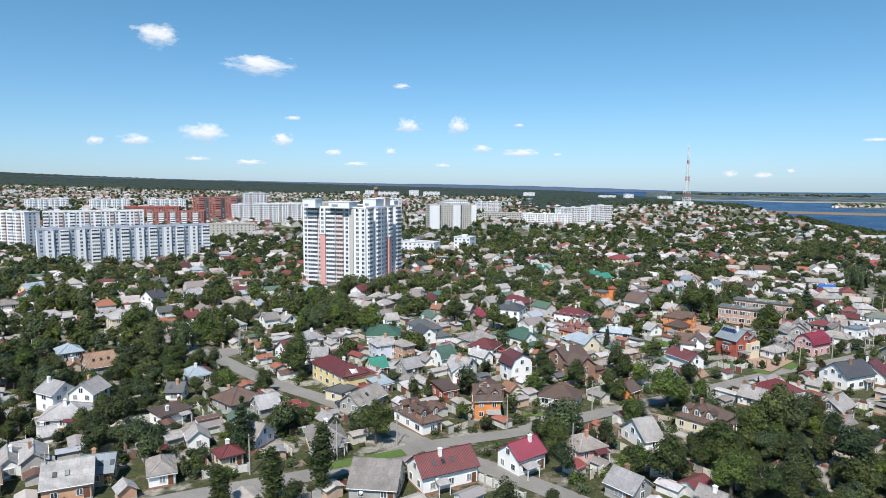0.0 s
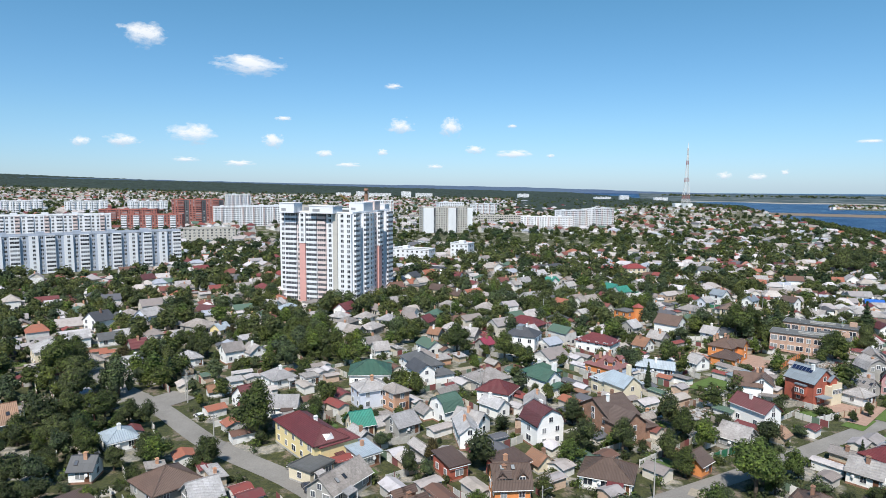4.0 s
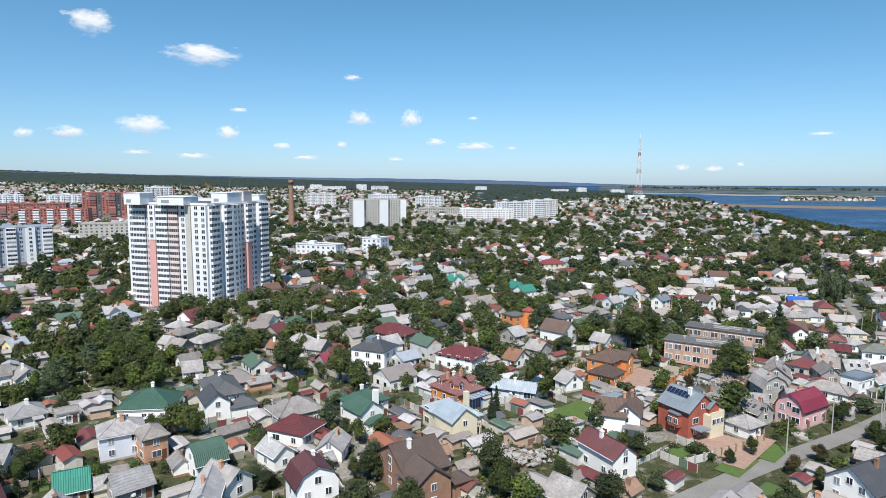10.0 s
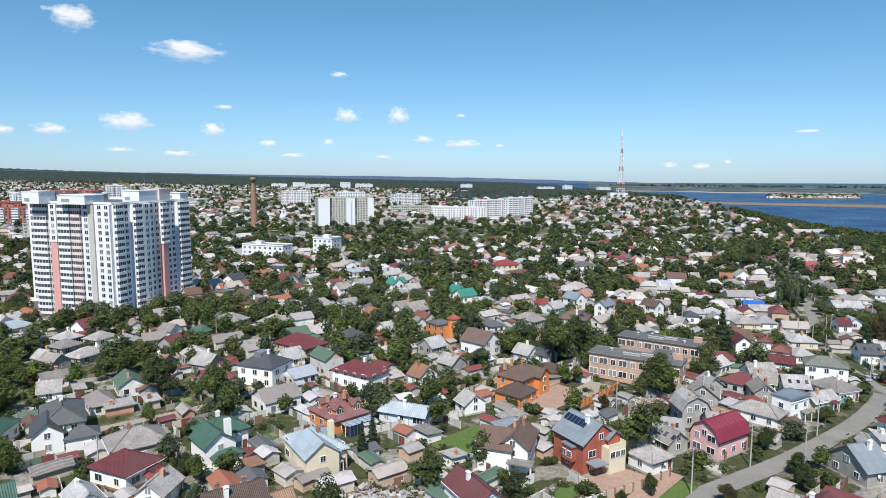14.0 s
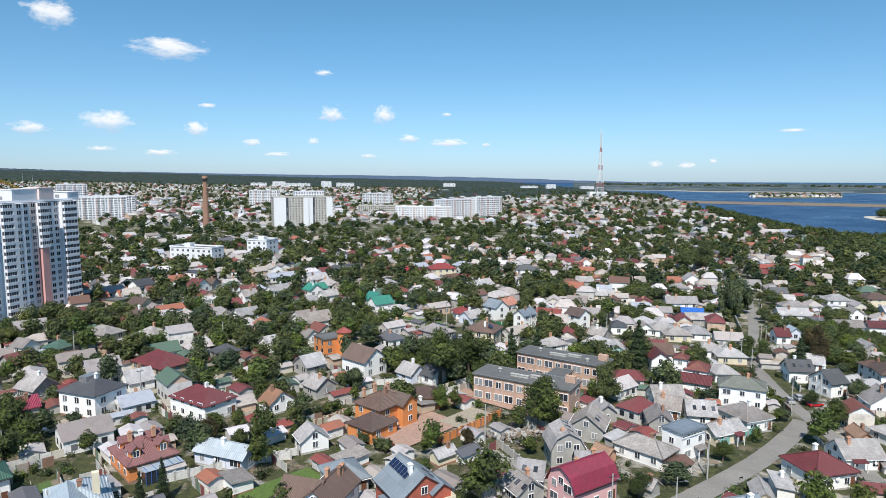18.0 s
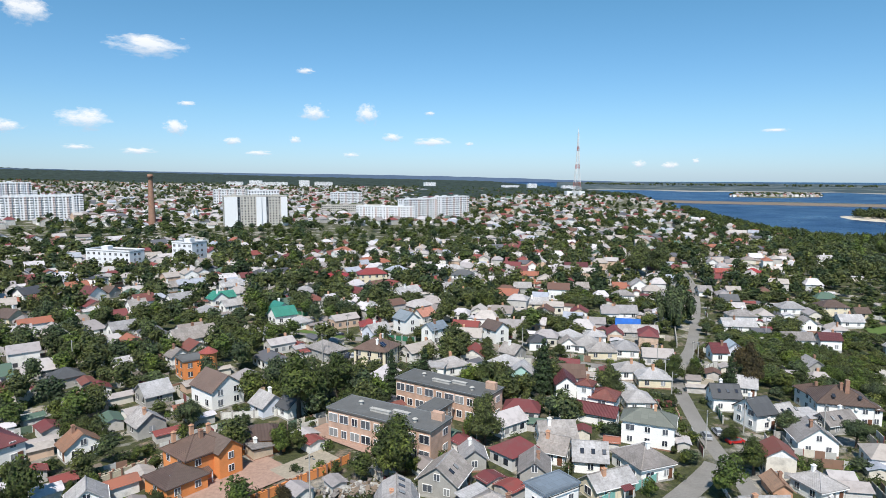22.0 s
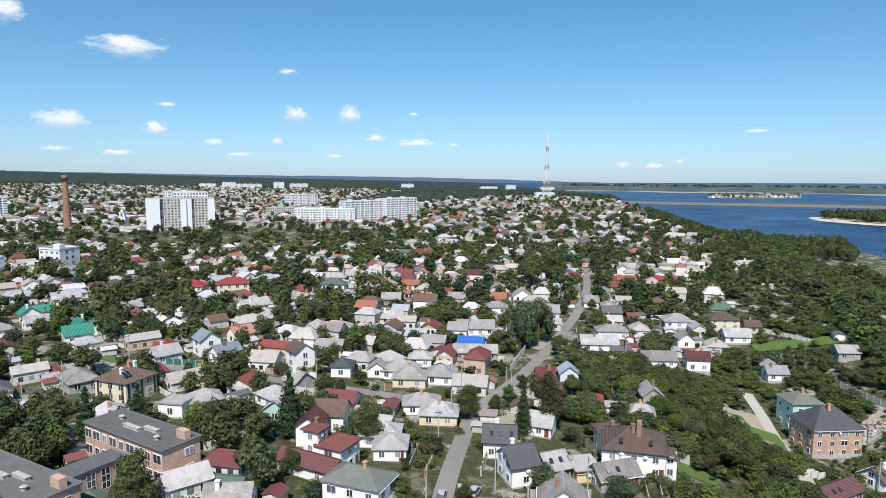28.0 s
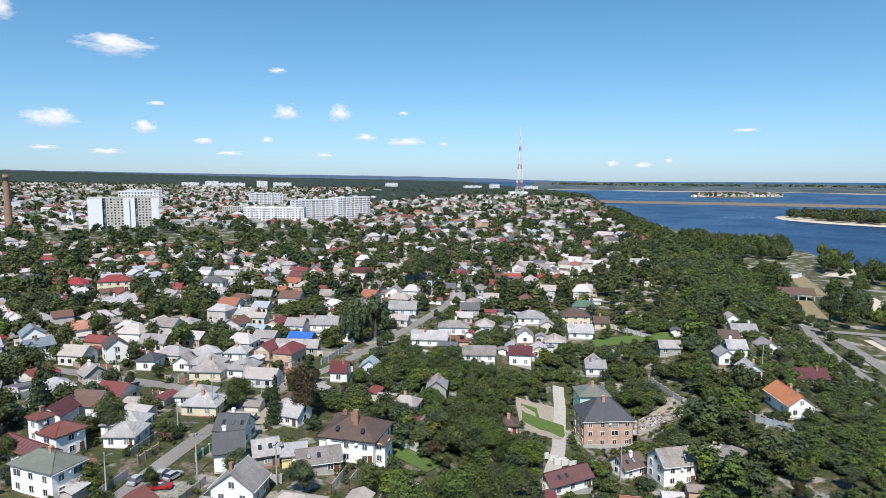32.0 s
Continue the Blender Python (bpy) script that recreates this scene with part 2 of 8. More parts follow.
# ---- mesh building ----
class Build:
    """Collects boxes, prisms and faces into one mesh."""

    def __init__(self):
        self.v, self.f, self.m = [], [], []

    def face(self, pts, mi=0):
        i = len(self.v)
        self.v += [tuple(p) for p in pts]
        self.f.append(tuple(range(i, i + len(pts))))
        self.m.append(mi)

    def box(self, x, y, z, sx, sy, sz, mi=0, rot=0.0):
        """A box with its base centre at x, y, z."""
        i, c, s = len(self.v), math.cos(rot), math.sin(rot)
        for dz in (0, sz):
            for dx, dy in ((-sx / 2, -sy / 2), (sx / 2, -sy / 2), (sx / 2, sy / 2), (-sx / 2, sy / 2)):
                self.v.append((x + dx * c - dy * s, y + dx * s + dy * c, z + dz))
        for q in ((0, 3, 2, 1), (4, 5, 6, 7), (0, 1, 5, 4), (1, 2, 6, 5), (2, 3, 7, 6), (3, 0, 4, 7)):
            self.f.append(tuple(i + k for k in q))
            self.m.append(mi)

    def tube(self, x, y, z, r0, r1, h, n=8, mi=0, cap=True):
        i = len(self.v)
        for r, dz in ((r0, 0), (r1, h)):
            for k in range(n):
                a = 2 * math.pi * k / n
                self.v.append((x + r * math.cos(a), y + r * math.sin(a), z + dz))
        for k in range(n):
            self.f.append((i + k, i + (k + 1) % n, i + n + (k + 1) % n, i + n + k))
            self.m.append(mi)
        if cap:
            self.f.append(tuple(i + n + k for k in range(n)))
            self.m.append(mi)

    def bar(self, a, b, r, mi=0):
        """A square bar from a to b."""
        a, b = Vector(a), Vector(b)
        d = (b - a).normalized()
        u = d.orthogonal().normalized() * r
        w = d.cross(u)
        i = len(self.v)
        for p in (a, b):
            for q in (u, w, -u, -w):
                self.v.append(tuple(p + q))
        for k in range(4):
            self.f.append((i + k, i + (k + 1) % 4, i + 4 + (k + 1) % 4, i + 4 + k))
            self.m.append(mi)

    def mesh(self, name, *mats):
        me = bpy.data.meshes.new(name)
        seen, move = {}, []
        for q in self.v:
            move.append(seen.setdefault((round(q[0], 4), round(q[1], 4), round(q[2], 4)), len(seen)))
        welded = [tuple(move[k] for k in f) for f in self.f]
        keep = [i for i, f in enumerate(welded) if len(set(f)) == len(f)]
        self.m = [self.m[i] for i in keep]
        me.from_pydata(list(seen), [], [welded[i] for i in keep])
        for k in mats:
            me.materials.append(k)
        if len(mats) > 1:
            me.polygons.foreach_set("material_index", self.m)
        me.update()
        return me


def child(name, me, parent, m=None, label=""):
    ob = new(name, me)
    ob.parent = parent
    if m is not None:
        ob.matrix_basis = m
    return tagged(ob, label)


def empty(name, m, label, category, group="", kind=""):
    ob = new(name)
    ob.matrix_basis = m
    ob.empty_display_size = 0.5
    return tagged(ob, label, category, group, kind)


# ---- lie of the land ----
CREST_Y = (122, 279, 329, 417, 492, 667, 1215, 1561, 2149)
CREST_X = (342, 350, 373, 415, 451, 515, 692, 792, 985)
FOOT_Y = (334, 397, 534, 674, 885, 1211, 1543, 1914, 2250)
FOOT_X = (462, 484, 540, 603, 655, 748, 826, 930, 1042)
SHORE_Y = (423, 483, 629, 700, 800, 850, 885, 1037, 1341, 1668, 1967, 2250)
SHORE_X = (606, 628, 695, 715, 752, 756, 690, 735, 795, 870, 970, 1056)
LOW, WATER = -24.0, -25.0


def smooth(t):
    t = np.clip(t, 0, 1)
    return t * t * (3 - 2 * t)


def ravine(x, y):
    """Depth of the hollow that the steep lane runs down into."""
    return 16.0 * np.exp(-((np.asarray(x) - 331 - 0.19 * (np.asarray(y) - 327)) / 40.0) ** 2) * np.interp(y, (337, 368, 391, 425, 481), (1, 0.66, 0.48, 0.28, 0))


def land(x, y):
    """Height of the ground; works on numbers and arrays."""
    x, y = np.asarray(x, float), np.asarray(y, float)
    xc, xf, xs = np.interp(y, CREST_Y, CREST_X), np.interp(y, FOOT_Y, FOOT_X), np.interp(y, SHORE_Y, SHORE_X)
    r = np.hypot(x - 100, y - 100)
    z = LOW * smooth((x - xc) / (xf - xc)) - ravine(x, y) - 6.0 * smooth((x - xs + 8) / 30)
    z = z - 3.2 * smooth((x - 150) / 90) * (1 - smooth((y - 380) / 160))
    tilt = smooth((y - 600) / 400) * (1.5 - 0.0108 * x) + (20.0 - 0.010 * x) * np.clip((r - 2000) / 2800, 0, 1.3) ** 1.3
    knoll = 13.0 * np.exp(-((x - 640) / 330) ** 2 - ((y - 1740) / 330) ** 2)
    return z + (tilt + knoll) * (1 - smooth((x - xc) / (xf - xc)))


def ground_z(x, y):
    return float(land(float(x), float(y)))


# ---- ground, water, distance ----
def grid_mesh(name, xs, ys, height, material, keep=None):
    gx, gy = np.meshgrid(xs, ys)
    z = height(gx, gy)
    n, k = len(xs), len(ys)
    v = np.stack([gx, gy, z], -1).reshape(-1, 3)
    i = (np.arange(k - 1)[:, None] * n + np.arange(n - 1)[None, :]).reshape(-1)
    f = np.stack([i, i + 1, i + n + 1, i + n], -1)
    if keep is not None:
        f = f[keep(v[f].mean(1)[:, 0], v[f].mean(1)[:, 1])]
    me = bpy.data.meshes.new(name)
    me.from_pydata(v.tolist(), [], f.tolist())
    me.polygons.foreach_set("use_smooth", [True] * len(f))
    me.materials.append(material)
    me.update()
    return me


def steps(a, b, near, d0, grow):
    """Rising stations from a to b, d0 apart round near and wider away from it."""
    out, p = [near], near
    while p < b:
        p += d0 + grow * max(0, p - near - 500)
        out.append(min(p, b))
    p = near
    while p > a:
        p -= d0 + grow * max(0, near - p - 500)
        out.insert(0, max(p, a))
    return np.array(out)


def earth():
    m, nt, b = mat("garden_ground", 0.95)
    co = coords(nt)
    a, c, d = noisy(nt, co, 0.035, 6, 0.6), noisy(nt, co, 0.17, 6, 0.65), noisy(nt, co, 1.4, 5, 0.7)
    e = noisy(nt, co, 0.09, 3, 0.5)
    grass = ramp(nt, d, [(0.3, (0.036, 0.045, 0.015)), (0.7, (0.084, 0.093, 0.031))])
    soil = ramp(nt, d, [(0.3, (0.12, 0.095, 0.07)), (0.7, (0.25, 0.21, 0.165))])
    yard = ramp(nt, d, [(0.3, (0.25, 0.235, 0.21)), (0.7, (0.40, 0.38, 0.345))])
    k = mixc(nt, ramp(nt, c, [(0.53, (0, 0, 0)), (0.60, (1, 1, 1))]), grass, soil)
    k = mixc(nt, ramp(nt, e, [(0.555, (0, 0, 0)), (0.60, (1, 1, 1))]), k, yard)
    k = mixc(nt, ramp(nt, a, [(0.53, (0, 0, 0)), (0.69, (0.85,) * 3)]), k, grass)
    tuft = noisy(nt, co, 0.6, 6, 0.8)
    k = mixc(nt, 1.0, k, ramp(nt, tuft, [(0.36, (0.45, 0.5, 0.5)), (0.52, (1, 1, 1)), (0.66, (1.5, 1.35, 1.1))]), "MULTIPLY")
    nt.links.new(k, b.inputs["Base Color"])
    bump(nt, b, tuft, 0.9, 0.8)
    return m


EARTH = earth()
ground = new("ground", grid_mesh("ground", steps(-4600, 4600, 120, 7, 0.06), steps(-400, 4900, 450, 7, 0.06), land, EARTH))
tagged(ground, "grassy garden soil falling to a low river bank", "ground", kind="structure")


def river():
    m, nt, b = mat("river_water", 0.12)
    co = coords(nt)
    b.inputs["Base Color"].default_value = (0.008, 0.030, 0.095, 1)
    b.inputs["IOR"].default_value = 1.33
    w = noisy(nt, co, 0.06, 8, 0.75)
    bump(nt, b, w, 0.6, 3.0)
    nt.links.new(ramp(nt, noisy(nt, co, 0.004, 4), [(0.3, (0.008, 0.028, 0.085)), (0.7, (0.012, 0.040, 0.115))]), b.inputs["Base Color"])
    nt.links.new(ramp(nt, noisy(nt, co, 0.01, 4), [(0.3, (0.25,) * 3), (0.7, (0.42,) * 3)]), b.inputs["Roughness"])
    return m


def far_rise(x, y):
    r = np.hypot(x - 100, y - 150)
    return WATER + 26.0 * np.clip((r - 3900) / 900, 0, 1.2)


RIVER = river()
water = new("water", grid_mesh("water", steps(560, 4600, 700, 60, 0.02), steps(100, 4880, 900, 60, 0.02), far_rise, RIVER,
                               lambda x, y: x > np.interp(y, SHORE_Y, SHORE_X) - 90))
tagged(water, "dark blue rippled river", "river", kind="structure")

SAND = plain("pale_sand", (0.55, 0.49, 0.40), 0.95)
ASPHALT, _nt, _b = mat("worn_asphalt", 0.9)
_co = coords(_nt)
_nt.links.new(mixc(_nt, 0.5, ramp(_nt, noisy(_nt, _co, 0.12, 6), [(0.3, (0.15, 0.14, 0.13)), (0.7, (0.27, 0.26, 0.245))]),
                   ramp(_nt, noisy(_nt, _co, 2.5, 5), [(0.3, (0.16, 0.15, 0.14)), (0.7, (0.26, 0.25, 0.235))])), _b.inputs["Base Color"])
PAVING = plain("pale_paving", (0.42, 0.40, 0.37), 0.9)
LAWN = plain("mown_lawn", (0.085, 0.14, 0.03), 0.95, vary=0.3)
DUST = plain("trodden_earth", (0.33, 0.29, 0.23), 0.95)
BLOCKPAVE = plain("red_block_paving", (0.36, 0.24, 0.19), 0.9)

ROADS = []
LAID, PATCHES = [], []


def ribbon(name, pts, width, material, label, category, lift=0.05, kind="structure", remember=True):
    """A road draped over the ground along a rounded line."""
    p = [Vector((*q, 0)) for q in pts]
    line = []
    for i in range(len(p) - 1):
        a, b, c, d = p[max(i - 1, 0)], p[i], p[i + 1], p[min(i + 2, len(p) - 1)]
        n = max(2, int((c - b).length / 5))
        for k in range(n):
            t = k / n
            line.append(0.5 * ((2 * b) + (c - a) * t + (2 * a - 5 * b + 4 * c - d) * t * t + (3 * b - a - 3 * c + d) * t ** 3))
    line.append(p[-1])
    bd, rows = Build(), []
    LAID.append(name)
    lift += 0.013 * len(LAID)
    for i, q in enumerate(line):
        d = (line[min(i + 1, len(line) - 1)] - line[max(i - 1, 0)]).normalized()
        s = Vector((-d.y, d.x, 0)) * width / 2
        rows.append([(*(q + s * k).xy, max(ground_z(*(q + s * k).xy), ground_z(*q.xy) - 0.3) + lift) for k in (1, 0.33, -0.33, -1)])
        if remember:
            ROADS.append((q.x, q.y, width / 2 + 0.8))
            if name == "road" and q.y < 480:
                ROADS.append((q.x - 1.5, q.y - width * 0.9, 1.6))
    for r0, r1 in zip(rows, rows[1:]):
        for k in range(3):
            bd.face((r0[k], r0[k + 1], r1[k + 1], r1[k]))
    return tagged(new(name, bd.mesh(name, material)), label, category, kind=kind)


VERGE_ROADS = [
    ("road", [(205.4, 243), (212.2, 263.6), (215.8, 282.1), (219.6, 297.1), (225.3, 315.6), (231.9, 333.8), (244.5, 352.6), (256.8, 371), (281.9, 415.4), (302, 453.8), (322.3, 500.9), (342.1, 561)], 4.0),
    ("road", [(229.9, 333.8), (211.8, 345), (191.8, 352.9), (173.5, 359.6), (149.5, 369.7), (110.4, 388.8), (60.4, 421), (19, 450.1)], 4.6),
    ("road", [(21.1, 159), (50.7, 175.2), (78.8, 190.5), (112.6, 210), (136.7, 222.2), (157.6, 233.2), (184.4, 251), (205.7, 269), (211.8, 275.2)], 4.7),
    ("road", [(-143.7, 286.6), (-110.3, 250.5), (-82.6, 225.5), (-57.3, 198.7), (-34.2, 180.5), (-17.8, 164.2), (-3.6, 148.8), (19.1, 129.5), (42.9, 107.4)], 6.0),
    ("road", [(-3.6, 148.8), (-23.2, 135.3), (-49.6, 123.3), (-88.8, 104.3)], 6.0),
    ("road", [(-3.6, 148.8), (22.2, 158.3), (46.5, 171.9)], 5.0),
    ("lane", [(61.6, 320.2), (38.9, 301.6), (30.7, 288.6), (20.3, 272.2), (-0.9, 257.8), (-44.1, 231.1)], 3.6),
    ("lane", [(-22.5, 326.6), (-65.6, 350.5), (-109.3, 381.6), (-164.8, 400.2)], 4.0),
    ("lane", [(50.7, 175.2), (84.6, 151.5), (116, 132.9)], 3.6),
]
for nm, pts, wd in VERGE_ROADS:
    ribbon(nm, pts, wd, ASPHALT if nm == "road" else DUST, "worn grey asphalt street between gardens" if nm == "road" else "narrow dusty lane between garden fences", nm)
ribbon("concrete_path", [(329.5, 366), (328, 361), (325.4, 351), (321.3, 338.7), (316.4, 323.9), (311.9, 313.5), (309, 307)], 3.8, PAVING, "steep pale concrete lane down the hillside", "path")


def patch(name, x, y, rot, w, d, material, label, category, lift=0.07):
    """A thin slab lying on the ground."""
    bd = Build()
    PATCHES.append(name)
    for a in np.arange(-w / 2 + 2, w / 2 - 1, 3.0):
        for b in np.arange(-d / 2 + 2, d / 2 - 1, 3.0):
            ROADS.append((x + a * math.cos(radians(rot)) - b * math.sin(radians(rot)), y + a * math.sin(radians(rot)) + b * math.cos(radians(rot)), 1.2))
    lift += 0.011 * len(PATCHES)
    c, s = math.cos(radians(rot)), math.sin(radians(rot))
    n, k = max(1, int(w / 6)), max(1, int(d / 6))
    for i in range(n):
        for j in range(k):
            q = []
            for u, v in ((i, j), (i + 1, j), (i + 1, j + 1), (i, j + 1)):
                a, b = (u / n - 0.5) * w, (v / k - 0.5) * d
                px, py = x + a * c - b * s, y + a * s + b * c
                q.append((px, py, ground_z(px, py) + lift))
            bd.face(q)
    return tagged(new(name, bd.mesh(name, material)), label, category, kind="structure")


# ---- houses ----
GLASSFAR, _nt, _b = mat("facade_glass", 0.15)
_g = _nt.nodes.new("ShaderNodeNewGeometry")
# paler panes have reflected sky put into their base colour
_nt.links.new(ramp(_nt, _g.outputs["Random Per Island"], [(0, (0.025, 0.03, 0.04)), (0.4, (0.07, 0.075, 0.09)), (0.7, (0.16, 0.17, 0.19)), (0.9, (0.30, 0.31, 0.33))], True), _b.inputs["Base Color"])
BUILT = []
HOUSES = []


def unit_window(w, h):
    """A casement of two lights: frame, glass and side cheeks in one piece."""
    b, t = Build(), 0.09
    xs, zs = (-w / 2, -w / 2 + t, -t / 2, t / 2, w / 2 - t, w / 2), (0, t, h - t, h)
    b.v = [(x, -0.08, z) for z in zs for x in xs] + [(x, 0.06, z) for z in (0, h) for x in (-w / 2, w / 2)]
    for j in range(3):
        for i in range(5):
            k = j * 6 + i
            b.f.append((k, k + 1, k + 7, k + 6))
            b.m.append(1 if j == 1 and i in (1, 3) else 0)
    for q in ((0, 24, 26, 18), (5, 23, 27, 25), (18, 26, 27, 23), (0, 5, 25, 24)):
        b.f.append(q)
        b.m.append(0)
    return b.mesh("window", FRAME, GLASS)


WINDOW = unit_window(1.25, 1.4)
WIDE_WINDOW = unit_window(2.0, 1.5)
_d = Build()
_d.box(0, 0, 0, 1.0, 0.08, 2.1)
_d.box(0.38, -0.06, 1.0, 0.05, 0.06, 0.14)
DOORMESH = _d.mesh("door", DOOR)
_d = Build()
_d.box(0, 0, 0, 0.75, 0.6, 1.9)
_d.box(0, 0, 1.9, 0.95, 0.8, 0.12)
_d.box(0, 0, 2.02, 0.45, 0.35, 0.2)
CHIMNEY = {k: _d.mesh("chimney", WALL[k]) for k in ("brick", "white", "brown brick")}


CAPS = []


def roof_and_wall(kind, w, d, h, wall, roof, steep=0.56):
    """Wall and roof meshes for one house body, ridge along local x. Returns both meshes, ridge height, ridge half length."""
    wb, rb = Build(), Build()
    o, t = 0.45, 0.16
    CAPS.clear()
    if kind in "gm":
        pitch = min(d * 0.37, 3.7)
        if kind == "g":
            prof = [(-d / 2 - o, h - pitch * 2 * o / d), (0, h + pitch), (d / 2 + o, h - pitch * 2 * o / d)]
        else:
            prof = [(-d / 2 - o, h - 0.5), (-d * 0.36, h + 2.1), (0, h + 3.4), (d * 0.36, h + 2.1), (d / 2 + o, h - 0.5)]
        x = w / 2 + o
        for (y0, z0), (y1, z1) in zip(prof, prof[1:]):
            q = [(-x, y0, z0 + t), (x, y0, z0 + t), (x, y1, z1 + t), (-x, y1, z1 + t)]
            rb.face(q)
            rb.face([(a, b, c - t) for a, b, c in reversed(q)])
            rb.face([(x, y0, z0), (x, y1, z1), (x, y1, z1 + t), (x, y0, z0 + t)])
            rb.face([(-x, y1, z1), (-x, y0, z0), (-x, y0, z0 + t), (-x, y1, z1 + t)])
        y0, z0 = prof[0]
        rb.face([(-x, y0, z0), (x, y0, z0), (x, y0, z0 + t), (-x, y0, z0 + t)])
        y0, z0 = prof[-1]
        rb.face([(x, y0, z0), (-x, y0, z0), (-x, y0, z0 + t), (x, y0, z0 + t)])
        CAPS.append(((-x, 0, prof[len(prof) // 2][1] + t), (x, 0, prof[len(prof) // 2][1] + t)))
        inner = [(y, z) for y, z in prof[1:-1]]
        for sx in (-1, 1):
            pts = [(-d / 2, -0.3), (d / 2, -0.3), (d / 2, h)] + [p for p in reversed(inner)] + [(-d / 2, h)]
            pts = [(sx * w / 2, y, z) for y, z in pts]
            wb.face(pts if sx > 0 else pts[::-1])
        wb.face([(-w / 2, -d / 2, -0.3), (w / 2, -d / 2, -0.3), (w / 2, -d / 2, h), (-w / 2, -d / 2, h)])
        wb.face([(w / 2, d / 2, -0.3), (-w / 2, d / 2, -0.3), (-w / 2, d / 2, h), (w / 2, d / 2, h)])
        return wb, rb, h + pitch, w / 2
    wb.box(0, 0, -0.3, w, d, h + 0.3)
    if kind == "h":
        W, D = w / 2 + o, d / 2 + o
        rise = min(W, D) * steep
        rx, ry = max(0.05, W - D), max(0.05, D - W)
        z0, z1 = h - 0.12, h + rise
        e = [(-W, -D), (W, -D), (W, D), (-W, D)]
        r = [(-rx, -ry), (rx, -ry), (rx, ry), (-rx, ry)]
        rb.face([(*p, z0) for p in reversed(e)])
        for i in range(4):
            j = (i + 1) % 4
            rb.face([(*e[i], z0), (*e[j], z0), (*e[j], z0 + t), (*e[i], z0 + t)])
            rb.face([(*e[i], z0 + t), (*e[j], z0 + t), (*r[j], z1), (*r[i], z1)])
            CAPS.append(((*e[i], z0 + t + 0.03), (*r[i], z1 + 0.03)))
        rb.face([(*p, z1) for p in r])
        CAPS.append(((-rx, -ry, z1 + 0.03), (rx, ry, z1 + 0.03)))
        return wb, rb, z1, rx
    if kind == "s":
        W, D = w / 2 + o, d / 2 + o
        lo, hi = h + 0.05, h + 0.05 + d * 0.13
        rb.face([(-W, -D, lo), (W, -D, lo), (W, D, hi), (-W, D, hi)])
        rb.face([(-W, -D, lo + t), (W, -D, lo + t), (W, D, hi + t), (-W, D, hi + t)][::1])
        for a, b in (((-W, -D, lo), (W, -D, lo)), ((W, -D, lo), (W, D, hi)), ((W, D, hi), (-W, D, hi)), ((-W, D, hi), (-W, -D, lo))):
            rb.face([a, b, (b[0], b[1], b[2] + t), (a[0], a[1], a[2] + t)])
        return wb, rb, hi, w / 2
    rb.box(0, 0, h + 0.003, w + 0.5, d + 0.5, 0.18)
    rb.box(0, 0, h + 0.183, w * 0.9, d * 0.9, 0.08)
    for sx, sy, lx, ly in ((0, -1, w + 0.5, 0.2), (0, 1, w + 0.5, 0.2), (-1, 0, 0.2, d + 0.1), (1, 0, 0.2, d + 0.1)):
        rb.box(sx * (w / 2 + 0.15), sy * (d / 2 + 0.15), h + 0.183, lx, ly, 0.22)
    return wb, rb, h + 0.3, w / 2


bd = Build()
bd.tube(0, 0, 0, 0.45, 0.10, 0.12, 10)
bd.bar((0, 0, -0.02), (0, 0, 0.4), 0.02)
DISH = bd.mesh("satellite_dish", plain("white_dish", (0.72, 0.72, 0.72), 0.5, vary=0.08))
bd = Build()
bd.box(0, 0, 0, 0.8, 1.2, 0.10, 0)
bd.box(0, 0, 0.10, 0.66, 1.06, 0.03, 1)
SKYLIGHT = bd.mesh("skylight", DARK, GLASS)


